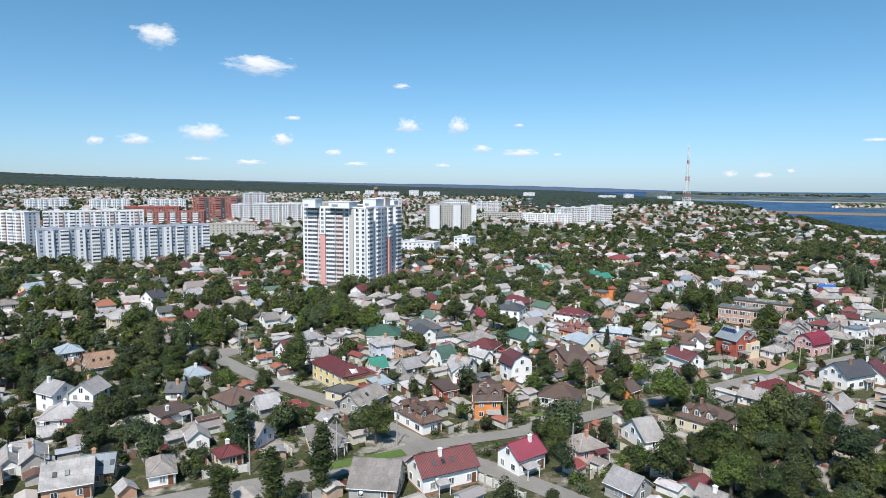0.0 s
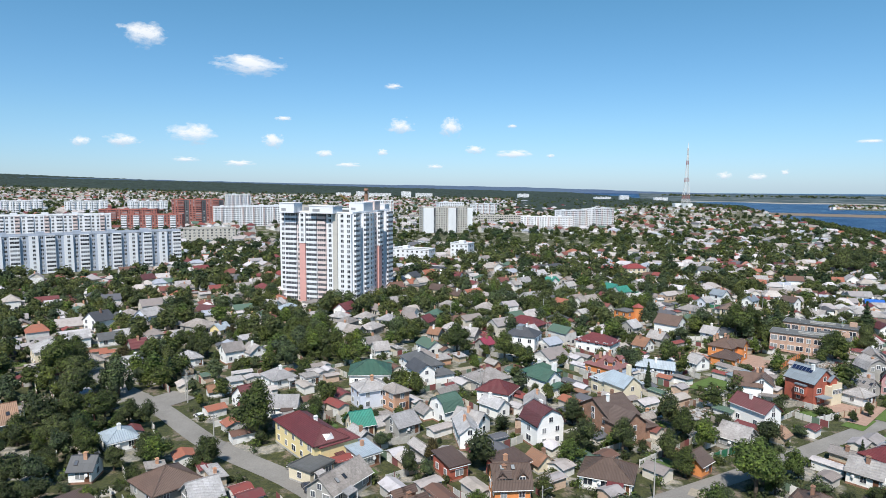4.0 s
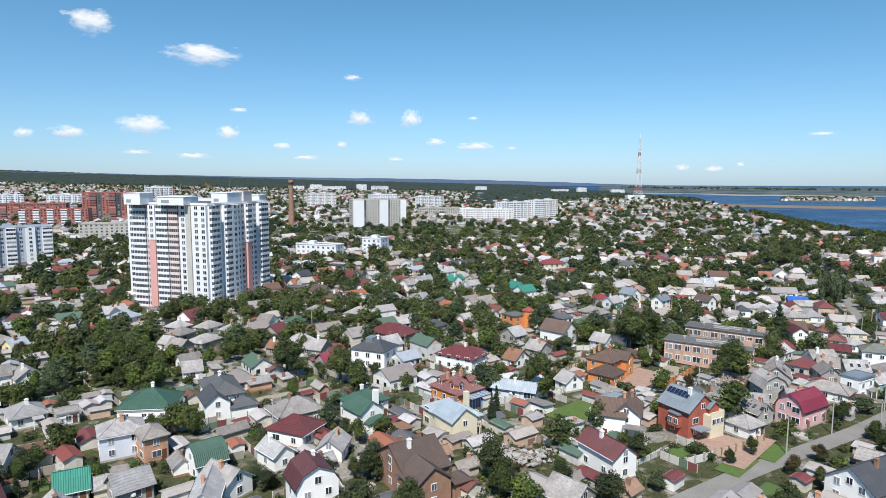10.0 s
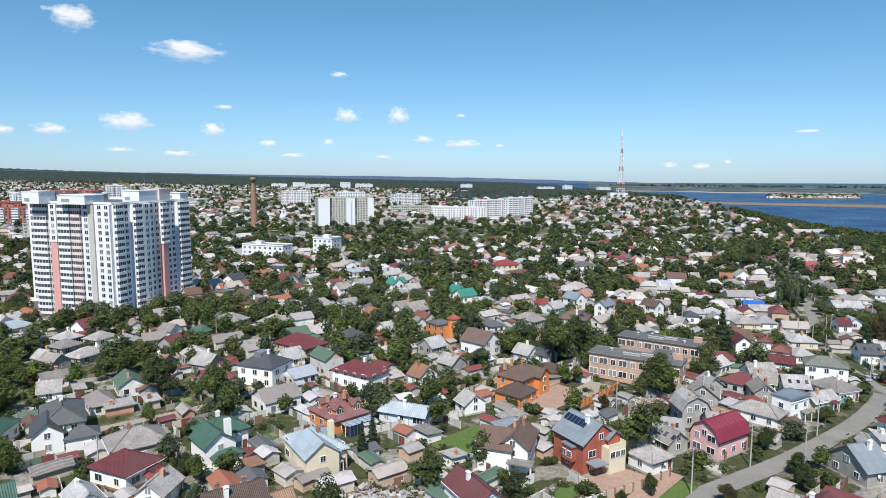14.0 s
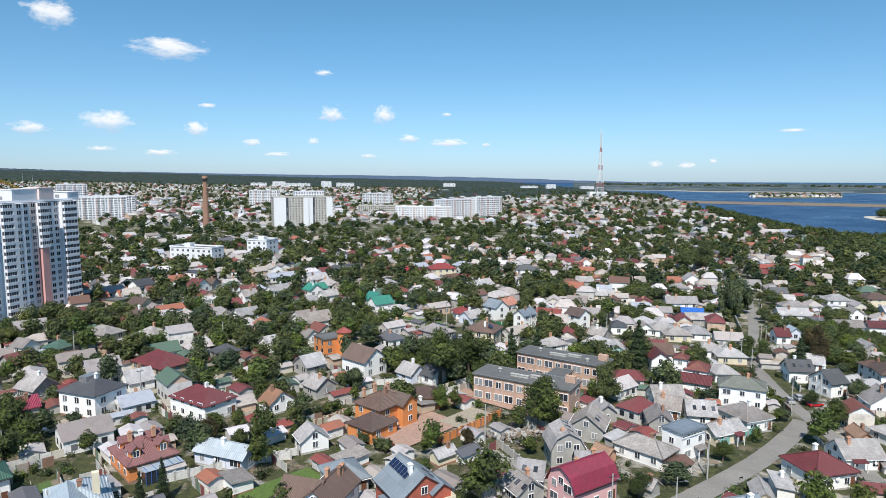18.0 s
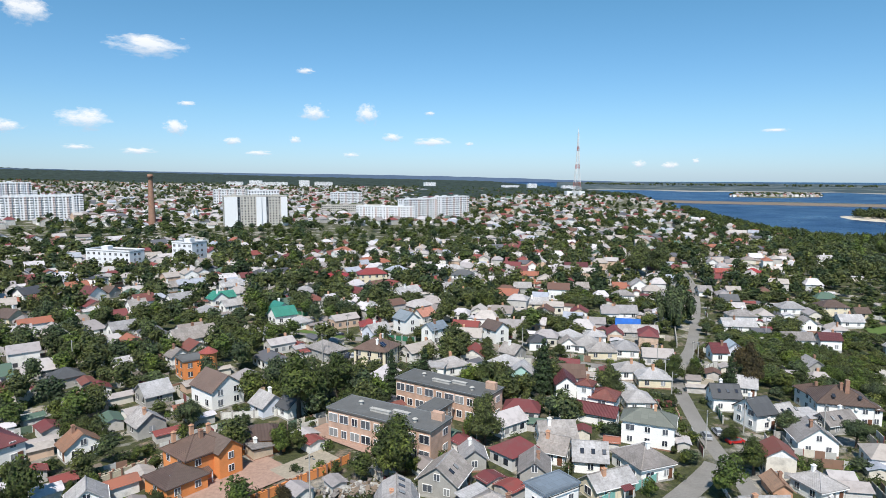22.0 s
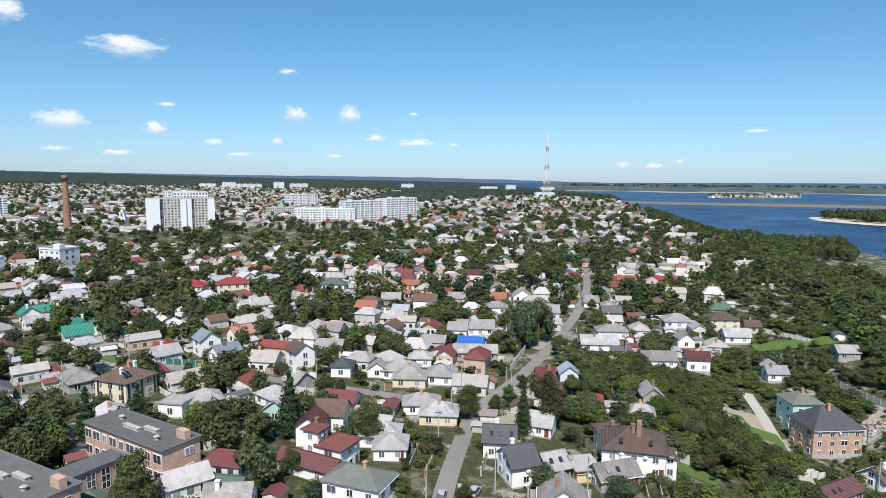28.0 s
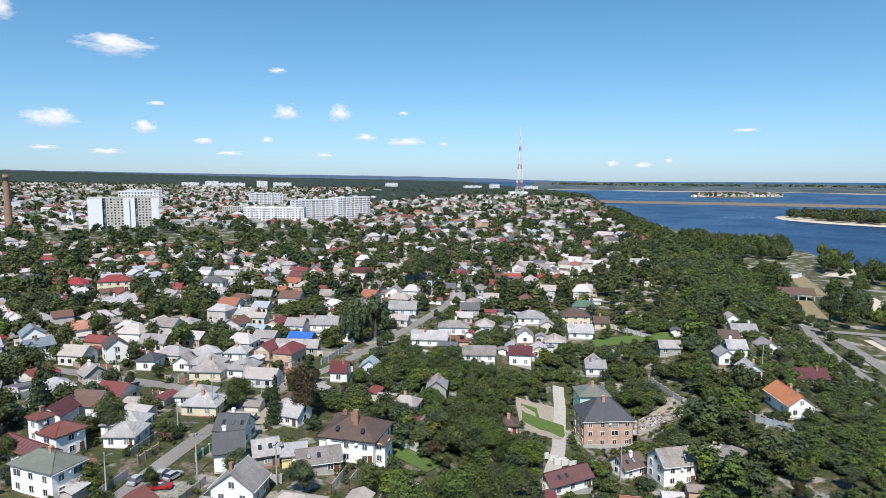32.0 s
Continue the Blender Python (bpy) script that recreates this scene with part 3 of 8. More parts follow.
def house_extras(root, rng, kind, w, d, h, top, rx, floors):
    """Gutters, downpipes, dish, skylights and a porch, as a lived-in house has them."""
    for sy in (-1, 1):
        gb = Build()
        gb.bar((-w / 2 - 0.4, sy * (d / 2 + 0.5), h - 0.22), (w / 2 + 0.4, sy * (d / 2 + 0.5), h - 0.22), 0.08)
        child("gutter", gb.mesh("gutter", FRAME if rng.random() < 0.5 else DARK), root)
    pb = Build()
    pb.bar((w / 2 - 0.15, -d / 2 - 0.12, 0), (w / 2 - 0.15, -d / 2 - 0.12, h - 0.2), 0.06)
    child("downpipe", pb.mesh("downpipe", STEEL), root)
    if rng.random() < 0.35:
        child("satellite_dish", DISH, root, pose(rng.uniform(-0.3, 0.3) * w, -d / 2 - 0.35, h - 0.9, 75, 0, rng.uniform(-20, 20)))
    if kind in "gm" and top - h > 1.8 and rng.random() < 0.4:
        sl = math.degrees(math.atan2(top - h, d / 2)) if kind == "g" else 25
        for k in range(rng.choice((1, 2, 2, 3))):
            t = 0.45 if kind == "g" else 0.75
            y0, z0 = -d / 2 * (1 - t), (h + (top - h) * t if kind == "g" else h + 2.9) + 0.2
            child("skylight", SKYLIGHT, root, pose(-w * 0.25 + k * 2.2, y0, z0, sl))
    if rng.random() < 0.5 and w > 7:
        px, pw, pd = rng.choice((-1, 1)) * w * 0.2, rng.uniform(2.2, 4.0), rng.uniform(1.4, 2.4)
        pr = Build()
        pr.face([(px - pw / 2, -d / 2 - pd, 2.55), (px + pw / 2, -d / 2 - pd, 2.55), (px + pw / 2, -d / 2 - 0.02, 3.05), (px - pw / 2, -d / 2 - 0.02, 3.05)])
        pr.face([(px - pw / 2, -d / 2 - 0.02, 2.93), (px + pw / 2, -d / 2 - 0.02, 2.93), (px + pw / 2, -d / 2 - pd, 2.43), (px - pw / 2, -d / 2 - pd, 2.43)])
        pr.face([(px - pw / 2, -d / 2 - pd, 2.43), (px + pw / 2, -d / 2 - pd, 2.43), (px + pw / 2, -d / 2 - pd, 2.55), (px - pw / 2, -d / 2 - pd, 2.55)])
        child("porch_roof", pr.mesh("porch_roof", rng.choice((ROOF["grey"], ROOF["brown"], ROOF["maroon"], ROOF["light grey"]))), root)
        for sx in (-1, 1):
            pp = Build()
            pp.box(px + sx * (pw / 2 - 0.15), -d / 2 - pd + 0.15, -0.3, 0.16, 0.16, 2.8)
            child("porch_post", pp.mesh("porch_post", FRAME), root)


ROOFWORD = {"g": "gable", "h": "hipped", "m": "gambrel", "s": "lean-to", "f": "flat"}


def house(x, y, rot, w, d, floors, kind, wall, roof, windows=1.0, name="house", steep=0.56):
    """A dwelling: wall, plinth, roof, chimney, windows and door. Local x runs along its front."""
    z = ground_z(x, y) if ravine(x, y) > 2 else min(ground_z(x, y), ground_z(x + 4, y), ground_z(x, y - 4))
    rng = random.Random(int(x * 31 + y * 17))
    if kind in "xMG":
        rot, w, d, kind = rot + 90, d, w, {"x": "g", "M": "m", "G": "m"}[kind]
        front_is_end = True
    else:
        front_is_end = False
    if name == "house":
        w, d = w * 0.93, d * 0.93
    h = 0.4 + 2.6 * floors
    wb, rb, top, rx = roof_and_wall(kind, w, d, h, wall, roof, steep)
    storeys = {1: "single-storey"}.get(round(floors), "two-storey" if floors < 2.6 else "three-storey")
    what = "sheet" if roof in ("maroon", "crimson", "red", "green", "teal", "blue", "pale blue") else "slate" if "grey" in roof else "tiled"
    surf = wall + " house" if "brick" in wall else wall + " rendered house"
    root = empty(name, pose(x, y, z, 0, 0, rot), f"{storeys} {surf} with a {roof} {what} {ROOFWORD[kind]} roof", name.replace("_", " "), f"{name}s among the gardens" if name in ("house", "shed") else "")
    BUILT.append((x, y, math.hypot(w, d) / 2, w, d, rot))
    if name == "house":
        HOUSES.append(dict(x=x, y=y, root=root, w=w, d=d, h=h, top=top, kind=kind))
        q = Vector((120 - x, 110 - y)).normalized() * (min(w, d) / 2 + 3.5)
        ROADS.append((x + q.x, y + q.y, 2.0))
    child("wall", wb.mesh("wall", WALL[wall]), root)
    child("roof", rb.mesh("roof", ROOF[roof if kind != "f" or roof not in ("red", "maroon") else "felt"]), root)
    close = y < 262 + 0.22 * max(x, 0)
    roofmat = ROOF[roof if kind != "f" or roof not in ("red", "maroon") else "felt"]
    if close:
        for a, b in CAPS:
            if (Vector(a) - Vector(b)).length > 0.5:
                cb = Build()
                cb.bar(a, b, 0.14)
                child("ridge_cap", cb.mesh("ridge_cap", roofmat), root)
    if close and windows:
        house_extras(root, rng, kind, w, d, h, top, rx, floors)
    pb = Build()
    deep = 2.6 if ravine(x, y) > 2 else 0.5
    pb.box(0, 0, -deep, w + 0.12, d + 0.12, deep + 0.45)
    child("plinth", pb.mesh("plinth", STONE if rng.random() < 0.7 else WALL["brown brick"]), root)
    if kind != "f" and rng.random() < 0.62:
        cx = rng.uniform(-0.6, 0.6) * max(rx, 0.5)
        cm = "brick" if rng.random() < 0.3 else "white" if rng.random() < 0.6 else "brown brick"
        child("chimney", CHIMNEY[cm], root, pose(cx, d * rng.choice((-0.12, 0.12)), top - 1.0))
    if windows:
        near = y < 275 + 0.22 * max(x, 0) and windows >= 1
        many = Build()
        n = max(1, int(round(floors)))
        for k in range(n):
            zz = 0.45 + 2.6 * k + 0.7
            for side in range(4):
                ln = w if side % 2 == 0 else d
                m = max(1, int(ln / (3.4 if side != 2 else 5.0) * windows))
                if zz + 1.5 > h and kind in "mg" and side % 2 == 0:
                    continue
                for i in range(m):
                    u = (i + 0.5) / m * ln - ln / 2
                    off = (d if side % 2 == 0 else w) / 2 + 0.04
                    p = [(u, -off), (off, u), (-u, off), (-off, -u)][side]
                    if near:
                        child("window", WIDE_WINDOW if rng.random() < 0.15 else WINDOW, root, pose(*p, zz, 0, 0, 90 * side))
                    else:
                        many.box(*p, zz, *((1.25, 0.1) if side % 2 == 0 else (0.1, 1.25)), 1.4, 1)
                        many.box(*p, zz - 0.08, *((1.5, 0.2) if side % 2 == 0 else (0.2, 1.5)), 0.07, 0)
                        many.box(*p, zz, *((0.09, 0.16) if side % 2 == 0 else (0.16, 0.09)), 1.4, 0)
        if not near:
            tagged(child("glazing", many.mesh("glazing", FRAME, GLASSFAR), root), kind="stuff")
        if near and kind in "gm" and top - h > 2.0:
            for sx in (-1, 1):
                child("window", WINDOW, root, pose(sx * (w / 2 + 0.04), 0, h + 0.1, 0, 0, 90 * sx))
        if near:
            child("door", DOORMESH, root, pose(w * 0.5 - 1.0, -d / 2 - 0.05, 0.45))
    return root


# ---- large buildings ----
PALE = plaster("pale_panel", (0.76, 0.775, 0.81), dirt=0.06)
PINKISH = plaster("rose_panel", (0.66, 0.36, 0.33), dirt=0.1)
PALEPINK = plaster("pale_rose_panel", (0.72, 0.60, 0.58), dirt=0.1)
BLUEPANEL = plaster("pale_blue_panel", (0.40, 0.45, 0.54), dirt=0.15)
GREYPANEL = plaster("grey_concrete_panel", (0.52, 0.50, 0.46), dirt=0.2)
TERRACOTTA = brickwork("terracotta_brick", (0.30, 0.085, 0.07), (0.35, 0.12, 0.095), (0.36, 0.26, 0.23))


def facade(root, length, floors, fh, strips, side, z0=0.6):
    """Bays of a facade along one side of a block. side: pose of the facade's left bottom corner, local x along it, y inwards."""
    for u0, u1, kind, material, proud, lift in strips:
        a, b = u0 * length, u1 * length
        w, c = b - a, (a + b) / 2
        n0 = int(round(lift * floors))
        zb, top = z0 + n0 * fh, z0 + floors * fh
        bd = Build()
        if kind == "pilaster":
            bd.box(c, -proud / 2, 0, w, proud, z0 + (lift if lift else 1) * floors * fh)
            child("pilaster", bd.mesh("pilaster", material), root, side)
            continue
        if proud > 0:
            bd.box(c, -proud / 2 + 0.003, 0 if not n0 else zb, w, proud, top - (0 if not n0 else zb))
            child("facade_bay", bd.mesh("facade_bay", material), root, side)
        if kind == "windows":
            bd = Build()
            n = max(1, int(w / 2.9))
            for k in range(n0, floors):
                for i in range(n):
                    x = a + (i + 0.5) * w / n
                    bd.box(x, -proud - 0.03, zb + (k - n0) * fh + 0.95, min(1.6, w / n * 0.62), 0.06, 1.5, 1)
                    if root.location.y > 800:
                        continue
                    bd.box(x, -proud - 0.06, zb + (k - n0) * fh + 0.87, min(1.9, w / n * 0.75), 0.14, 0.07, 0)
                    bd.box(x, -proud - 0.05, zb + (k - n0) * fh + 0.95, 0.1, 0.08, 1.5, 0)
            tagged(child("glazing", bd.mesh("glazing", FRAME, GLASSFAR), root, side), kind="stuff")
        elif kind == "balconies":
            single = root.name.startswith("residential")
            bd = Build()
            for k in range(n0, floors):
                z = zb + (k - n0) * fh
                bd = Build() if single else bd
                bd.box(c, -proud - 0.55, z + 0.02, w * 0.92, 1.1, 1.15, 0)
                bd.box(c, -proud - 0.48, z + 1.17, w * 0.88, 0.9, 1.35, 1)
                for i in range(5):
                    bd.box(a + w * (0.06 + 0.22 * i), -proud - 0.96, z + 1.17, 0.09, 0.08, 1.35, 0)
                bd.box(c, -proud - 0.52, z + 2.52, w * 0.92, 1.05, 0.2, 0)
                if single:
                    child("balcony", bd.mesh("balcony", material, GLASSFAR), root, side)
            if not single:
                tagged(child("loggia", bd.mesh("loggia", material, GLASSFAR), root, side), kind="stuff")


def core(root, w, d, h, material, roofmat, parapet=0.9):
    bd = Build()
    bd.box(0, 0, -1.0, w, d, h + 1.0)
    child("wall", bd.mesh("wall", material), root)
    bd = Build()
    bd.box(0, 0, h + 0.004, w + 0.3, d + 0.3, 0.25)
    child("roof", bd.mesh("roof", roofmat), root)
    bd = Build()
    for sx, sy, lx, ly in ((0, -1, w + 0.3, 0.3), (0, 1, w + 0.3, 0.3), (-1, 0, 0.3, d - 0.3), (1, 0, 0.3, d - 0.3)):
        bd.box(sx * w / 2, sy * d / 2, h + 0.254, lx, ly, parapet)
    child("parapet", bd.mesh("parapet", material), root)


# the tall residential tower
tw, td, fl, fh = 44.0, 45.0, 18, 2.63
tower = empty("residential_tower", pose(-58.4, 404.9, 0, 0, 0, -20.5), "tall white and rose eighteen-storey apartment tower", "apartment building")
BUILT.append((-58, 405, 36, 50, 50, 0))
core(tower, tw, td, 0.6 + fl * fh, PALE, ROOF["felt"])
W, B, P = "windows", "balconies", "pilaster"
facade(tower, tw, fl, fh, [
    (0.00, 0.09, W, PALE, 0.0, 0), (0.09, 0.26, B, PALE, 0.6, 0), (0.26, 0.30, W, PALEPINK, 0.9, 0), (0.30, 0.38, P, PINKISH, 1.8, 0.66), (0.30, 0.385, W, PALE, 2.0, 0.66),
    (0.385, 0.54, B, PALE, 0.8, 0), (0.54, 0.66, B, PALEPINK, 0.5, 0), (0.66, 0.755, W, PALE, 0.7, 0), (0.755, 0.815, P, GREYPANEL, 1.6, 0), (0.815, 0.93, W, PALE, 0.9, 0),
    (0.93, 1.0, W, PALE, 1.5, 0)], pose(-tw / 2, -td / 2, 0))
facade(tower, td, fl, fh, [
    (0.0, 0.10, B, PALE, 0.8, 0), (0.12, 0.22, W, BLUEPANEL, 0.0, 0), (0.22, 0.32, B, PALE, 1.5, 0), (0.32, 0.42, W, PALE, 2.6, 0), (0.42, 0.50, W, PALE, 1.4, 0), (0.50, 0.57, W, PALEPINK, 1.4, 0),
    (0.57, 0.66, B, PALE, 2.2, 0.62), (0.58, 0.655, P, PINKISH, 2.6, 0.62), (0.70, 0.84, W, PALE, 0.0, 0), (0.84, 1.0, B, PALE, 1.6, 0)], pose(tw / 2, -td / 2, 0, 0, 0, 90))
facade(tower, td, fl, fh, [(0.05, 0.45, W, PALE, 0.4, 0), (0.5, 0.95, W, PALE, 0.4, 0)], pose(-tw / 2, td / 2, 0, 0, 0, -90))
facade(tower, tw, fl, fh, [(0.1, 0.9, W, PALE, 0.4, 0)], pose(tw / 2, td / 2, 0, 0, 0, 180))
for nm, x, y, sx, sy, sz, mt in (("stair_head", -14, -24, 9, 8, 5.0, PALE), ("lift_room", 6, -22, 14, 10, 3.6, PALE), ("lift_room", 14, 4, 9, 14, 5.0, PALE), ("water_tank_room", 16, 12, 7, 7, 5.5, PALEPINK),
                             ("penthouse", -10, -4, 12, 14, 3.2, GREYPANEL), ("stair_head", 15, 26, 8, 6, 3.4, PALE)):
    bd = Build()
    bd.box(x, y, 0.6 + fl * fh + 0.26, sx, sy, sz)
    bd.box(x, y, 0.6 + fl * fh + 0.26 + sz, sx + 0.4, sy + 0.4, 0.25)
    bd.box(x - sx * 0.2, y - sy / 2 - 0.03, 0.6 + fl * fh + 1.2, sx * 0.3, 0.08, 1.4, 1)
    child(nm, bd.mesh(nm, mt, GLASSFAR), tower)
for nm, x, y, sx, sy, sz in (("entrance_canopy", 24.5, -6, 6, 6, 3.2), ("entrance_canopy", 24.5, 14, 6, 7, 3.4), ("ground_floor_wing", -24.5, -20, 8, 12, 5.5)):
    bd = Build()
    bd.box(x, y, -0.5, sx, sy, sz + 0.5)
    bd.box(x, y, sz, sx + 0.5, sy + 0.5, 0.3)
    child(nm, bd.mesh(nm, PALEPINK), tower)
bd = Build()
bd.box(0, 0, -0.6, tw + 2.6, td + 2.6, 1.6)
child("plinth", bd.mesh("plinth", PINKISH), tower)
for ax, ay, hh in ((12, 8, 6), (15, 10, 5), (-8, -3, 4)):
    bd = Build()
    bd.tube(ax, ay, 0.6 + fl * fh + 3, 0.12, 0.04, hh + 3, 5)
    child("antenna", bd.mesh("antenna", STEEL), tower)

CRANEYELLOW = plain("crane_yellow", (0.55, 0.33, 0.05), 0.6)
crane = empty("roof_crane", pose(-51, 430, 0.6 + fl * fh + 0.26, 0, 0, 0), "yellow luffing crane standing on the tower roof", "crane")
bd = Build()
bd.tube(0, 0, 0, 0.6, 0.5, 2.2, 8)
child("crane_base", bd.mesh("crane_base", CRANEYELLOW), crane)
bd = Build()
for a in ((-0.5, 0), (0.5, 0), (0, 0.9)):
    bd.bar((a[0], 0, 1.2 + a[1]), (-6.5 + a[0], -18, 9.0 + a[1]), 0.14)
for k in range(10):
    p, q = k / 10, (k + 1) / 10
    bd.bar((-6.5 * p - 0.5, -18 * p, 1.2 + 7.8 * p), (-6.5 * q, -18 * q, 2.1 + 7.8 * q), 0.08)
    bd.bar((-6.5 * p + 0.5, -18 * p, 1.2 + 7.8 * p), (-6.5 * q, -18 * q, 2.1 + 7.8 * q), 0.08)
child("jib", bd.mesh("jib", CRANEYELLOW), crane)


def block(x, y, rot, w, d, floors, wallmat, label, front, side_strips=None, name="apartment_block", roofmat=None, fh=2.85):
    """A slab of flats; front: facade bays along its near long side."""
    z = ground_z(x, y)
    root = empty(name, pose(x, y, z, 0, 0, rot), label, "apartment building")
    BUILT.append((x, y, math.hypot(w, d) / 2, w, d, rot))
    core(root, w, d, 0.6 + floors * fh, wallmat, roofmat or ROOF["felt"])
    facade(root, w, floors, fh, front, pose(-w / 2, -d / 2, 0))
    s = side_strips if side_strips is not None else [(0.2, 0.8, "windows", wallmat, 0.0, 0)]
    facade(root, d, floors, fh, s, pose(w / 2, -d / 2, 0, 0, 0, 90))
    facade(root, d, floors, fh, s, pose(-w / 2, d / 2, 0, 0, 0, -90))
    facade(root, w, floors, fh, [(0.03, 0.97, "windows", wallmat, 0.0, 0)], pose(w / 2, d / 2, 0, 0, 0, 180))
    for k in range(max(1, int(w / 22))):
        bd = Build()
        bd.box(-w / 2 + (k + 0.5) * min(22, w), 0, 0.6 + floors * fh + 0.26, 5, 4, 2.4)
        child("lift_room", bd.mesh("lift_room", wallmat), root)
    return root


def repeat_bays(n, pattern):
    """The pattern of (share, kind, material, proud) laid n times along a facade."""
    out, tot = [], sum(p[0] for p in pattern)
    for i in range(n):
        a = i / n
        for sh, kind, material, proud in pattern:
            b = a + sh / tot / n
            out.append((a, b, kind, material, proud, 0))
            a = b
    return out


DARKBAND = plain("dark_glazed_band", (0.10, 0.11, 0.13), 0.4)
panel_bays = [(2, W, BLUEPANEL, 0.0), (2.2, W, PALE, 1.4), (1.6, W, BLUEPANEL, 0.0), (2.4, B, PALE, 0.6)]
white_bays = [(2, B, PALE, 0.2), (3, W, PALE, 0.5), (1.5, B, PALEPINK, 0.2), (2, W, PALE, 0.0)]
block(-253.5, 507, 35.5, 124, 13, 9, BLUEPANEL, "long blue and white nine-storey panel block", repeat_bays(6, panel_bays), [(0.05, 0.95, P, PALE, 0.3, 0)])
block(-325, 590.3, 29.1, 82, 14, 12, PALE, "white twelve-storey panel block", repeat_bays(4, white_bays))
block(-392, 572, -21.4, 58, 14, 12, PALE, "white twelve-storey block with balconies", repeat_bays(3, white_bays))
block(-329, 925, 13.9, 66, 18, 12, TERRACOTTA, "red brick twelve-storey apartment block", repeat_bays(3, [(2, W, TERRACOTTA, 0.0), (2, B, TERRACOTTA, 0.6), (1.4, W, ROOF["dark grey"], 0.3)]))
block(-257.6, 925.9, 27.6, 97.6, 14, 9, PALE, "white nine-storey panel block far off", repeat_bays(7, white_bays))
block(-289.4, 973.4, 29.8, 33, 14, 14, PALE, "white fourteen-storey block far off", repeat_bays(3, white_bays))
block(-238.2, 711, 18.3, 50.8, 15, 5, GREYPANEL, "grey five-storey public building", repeat_bays(6, [(1, W, GREYPANEL, 0.0)]), name="public_building")
block(-417.5, 912.4, 11.4, 72.2, 16, 7, TERRACOTTA, "terracotta apartment block with red roofs", repeat_bays(5, [(1, B, TERRACOTTA, 0.3), (1, W, TERRACOTTA, 0)]), roofmat=ROOF["red"])
block(-346.8, 824.6, 9.7, 69.4, 15, 7, TERRACOTTA, "terracotta and white apartment block", repeat_bays(5, [(1, B, PALE, 0.3), (1, W, TERRACOTTA, 0)]), roofmat=ROOF["red"])
for k in range(4):
    block(-701.7 + 86.4 * k, 1122.3 + 46 * k, 28, 66, 14, 7, PALE, "white panel block in a far row", repeat_bays(4, panel_bays))
block(10.4, 872, 18.3, 66.3, 18, 11, GREYPANEL, "pale concrete hospital slab with dark window bands", [(0, 0.2, P, PALE, 2.6, 0), (0.2, 0.25, W, DARKBAND, 0.2, 0), (0.25, 0.50, W, GREYPANEL, 0.6, 0), (0.50, 0.58, P, PALE, 3.2, 0), (0.58, 0.66, P, PALE, 1.4, 0), (0.66, 0.70, W, DARKBAND, 0.2, 0), (0.70, 0.90, W, GREYPANEL, 0.6, 0), (0.90, 1.0, P, PALE, 2.6, 0)], name="hospital")
block(16, 892, 18.8, 34, 14, 13, PALE, "pale concrete hospital tower", [(0, 1, W, PALE, 0, 0)], name="hospital")
block(156.4, 952.5, -8.3, 73.2, 13, 6, PALE, "white six-storey panel block", repeat_bays(5, white_bays))
block(205.4, 991.3, 35.6, 72.6, 13, 9, PALE, "white nine-storey block with rose balconies", repeat_bays(5, white_bays))
block(247.7, 1009.6, 37.4, 52.2, 13, 10, PALE, "white ten-storey block with rose balconies", repeat_bays(4, white_bays))
block(93.1, 1310.5, 27.6, 56, 13, 8, PALE, "white panel block far off", repeat_bays(4, white_bays))
block(-114.9, 1325.9, 19.1, 54.1, 13, 9, PALE, "pale panel block far off", repeat_bays(4, white_bays))
block(-248.9, 962.9, 37.7, 74.4, 14, 9, PALE, "white and blue nine-storey panel block", repeat_bays(5, panel_bays))
block(110.1, 1088.2, 5.7, 87.4, 14, 4, GREYPANEL, "long low grey clinic wing", repeat_bays(6, [(1, W, GREYPANEL, 0)]), name="clinic")
for x, y, w, n in ((-376.9, 2636.9, 60, 5), (-302.9, 2653.6, 48, 7), (-234, 2677.2, 95, 5), (-125.5, 2699.1, 40, 8), (-51.5, 2715.8, 70, 6), (382.1, 2836.5, 50, 7), (719.1, 2789.2, 75, 5), (808.4, 2772.2, 40, 8), (957.2, 2746.1, 60, 6)):
    block(x, y, 8, w, 16, n, PALE, "white panel block on the far skyline", repeat_bays(3, [(1, W, PALE, 0)]), [])
block(-21, 566.5, -24.5, 34.3, 12, 3, PALE, "white three-storey clinic with ribbon windows", repeat_bays(4, [(1, W, PALE, 0)]), name="clinic", fh=3.3)
block(20.1, 580.4, -24.7, 15.9, 14, 4, PALE, "white four-storey clinic wing", repeat_bays(2, [(1, W, PALE, 0)]), name="clinic", fh=3.3)


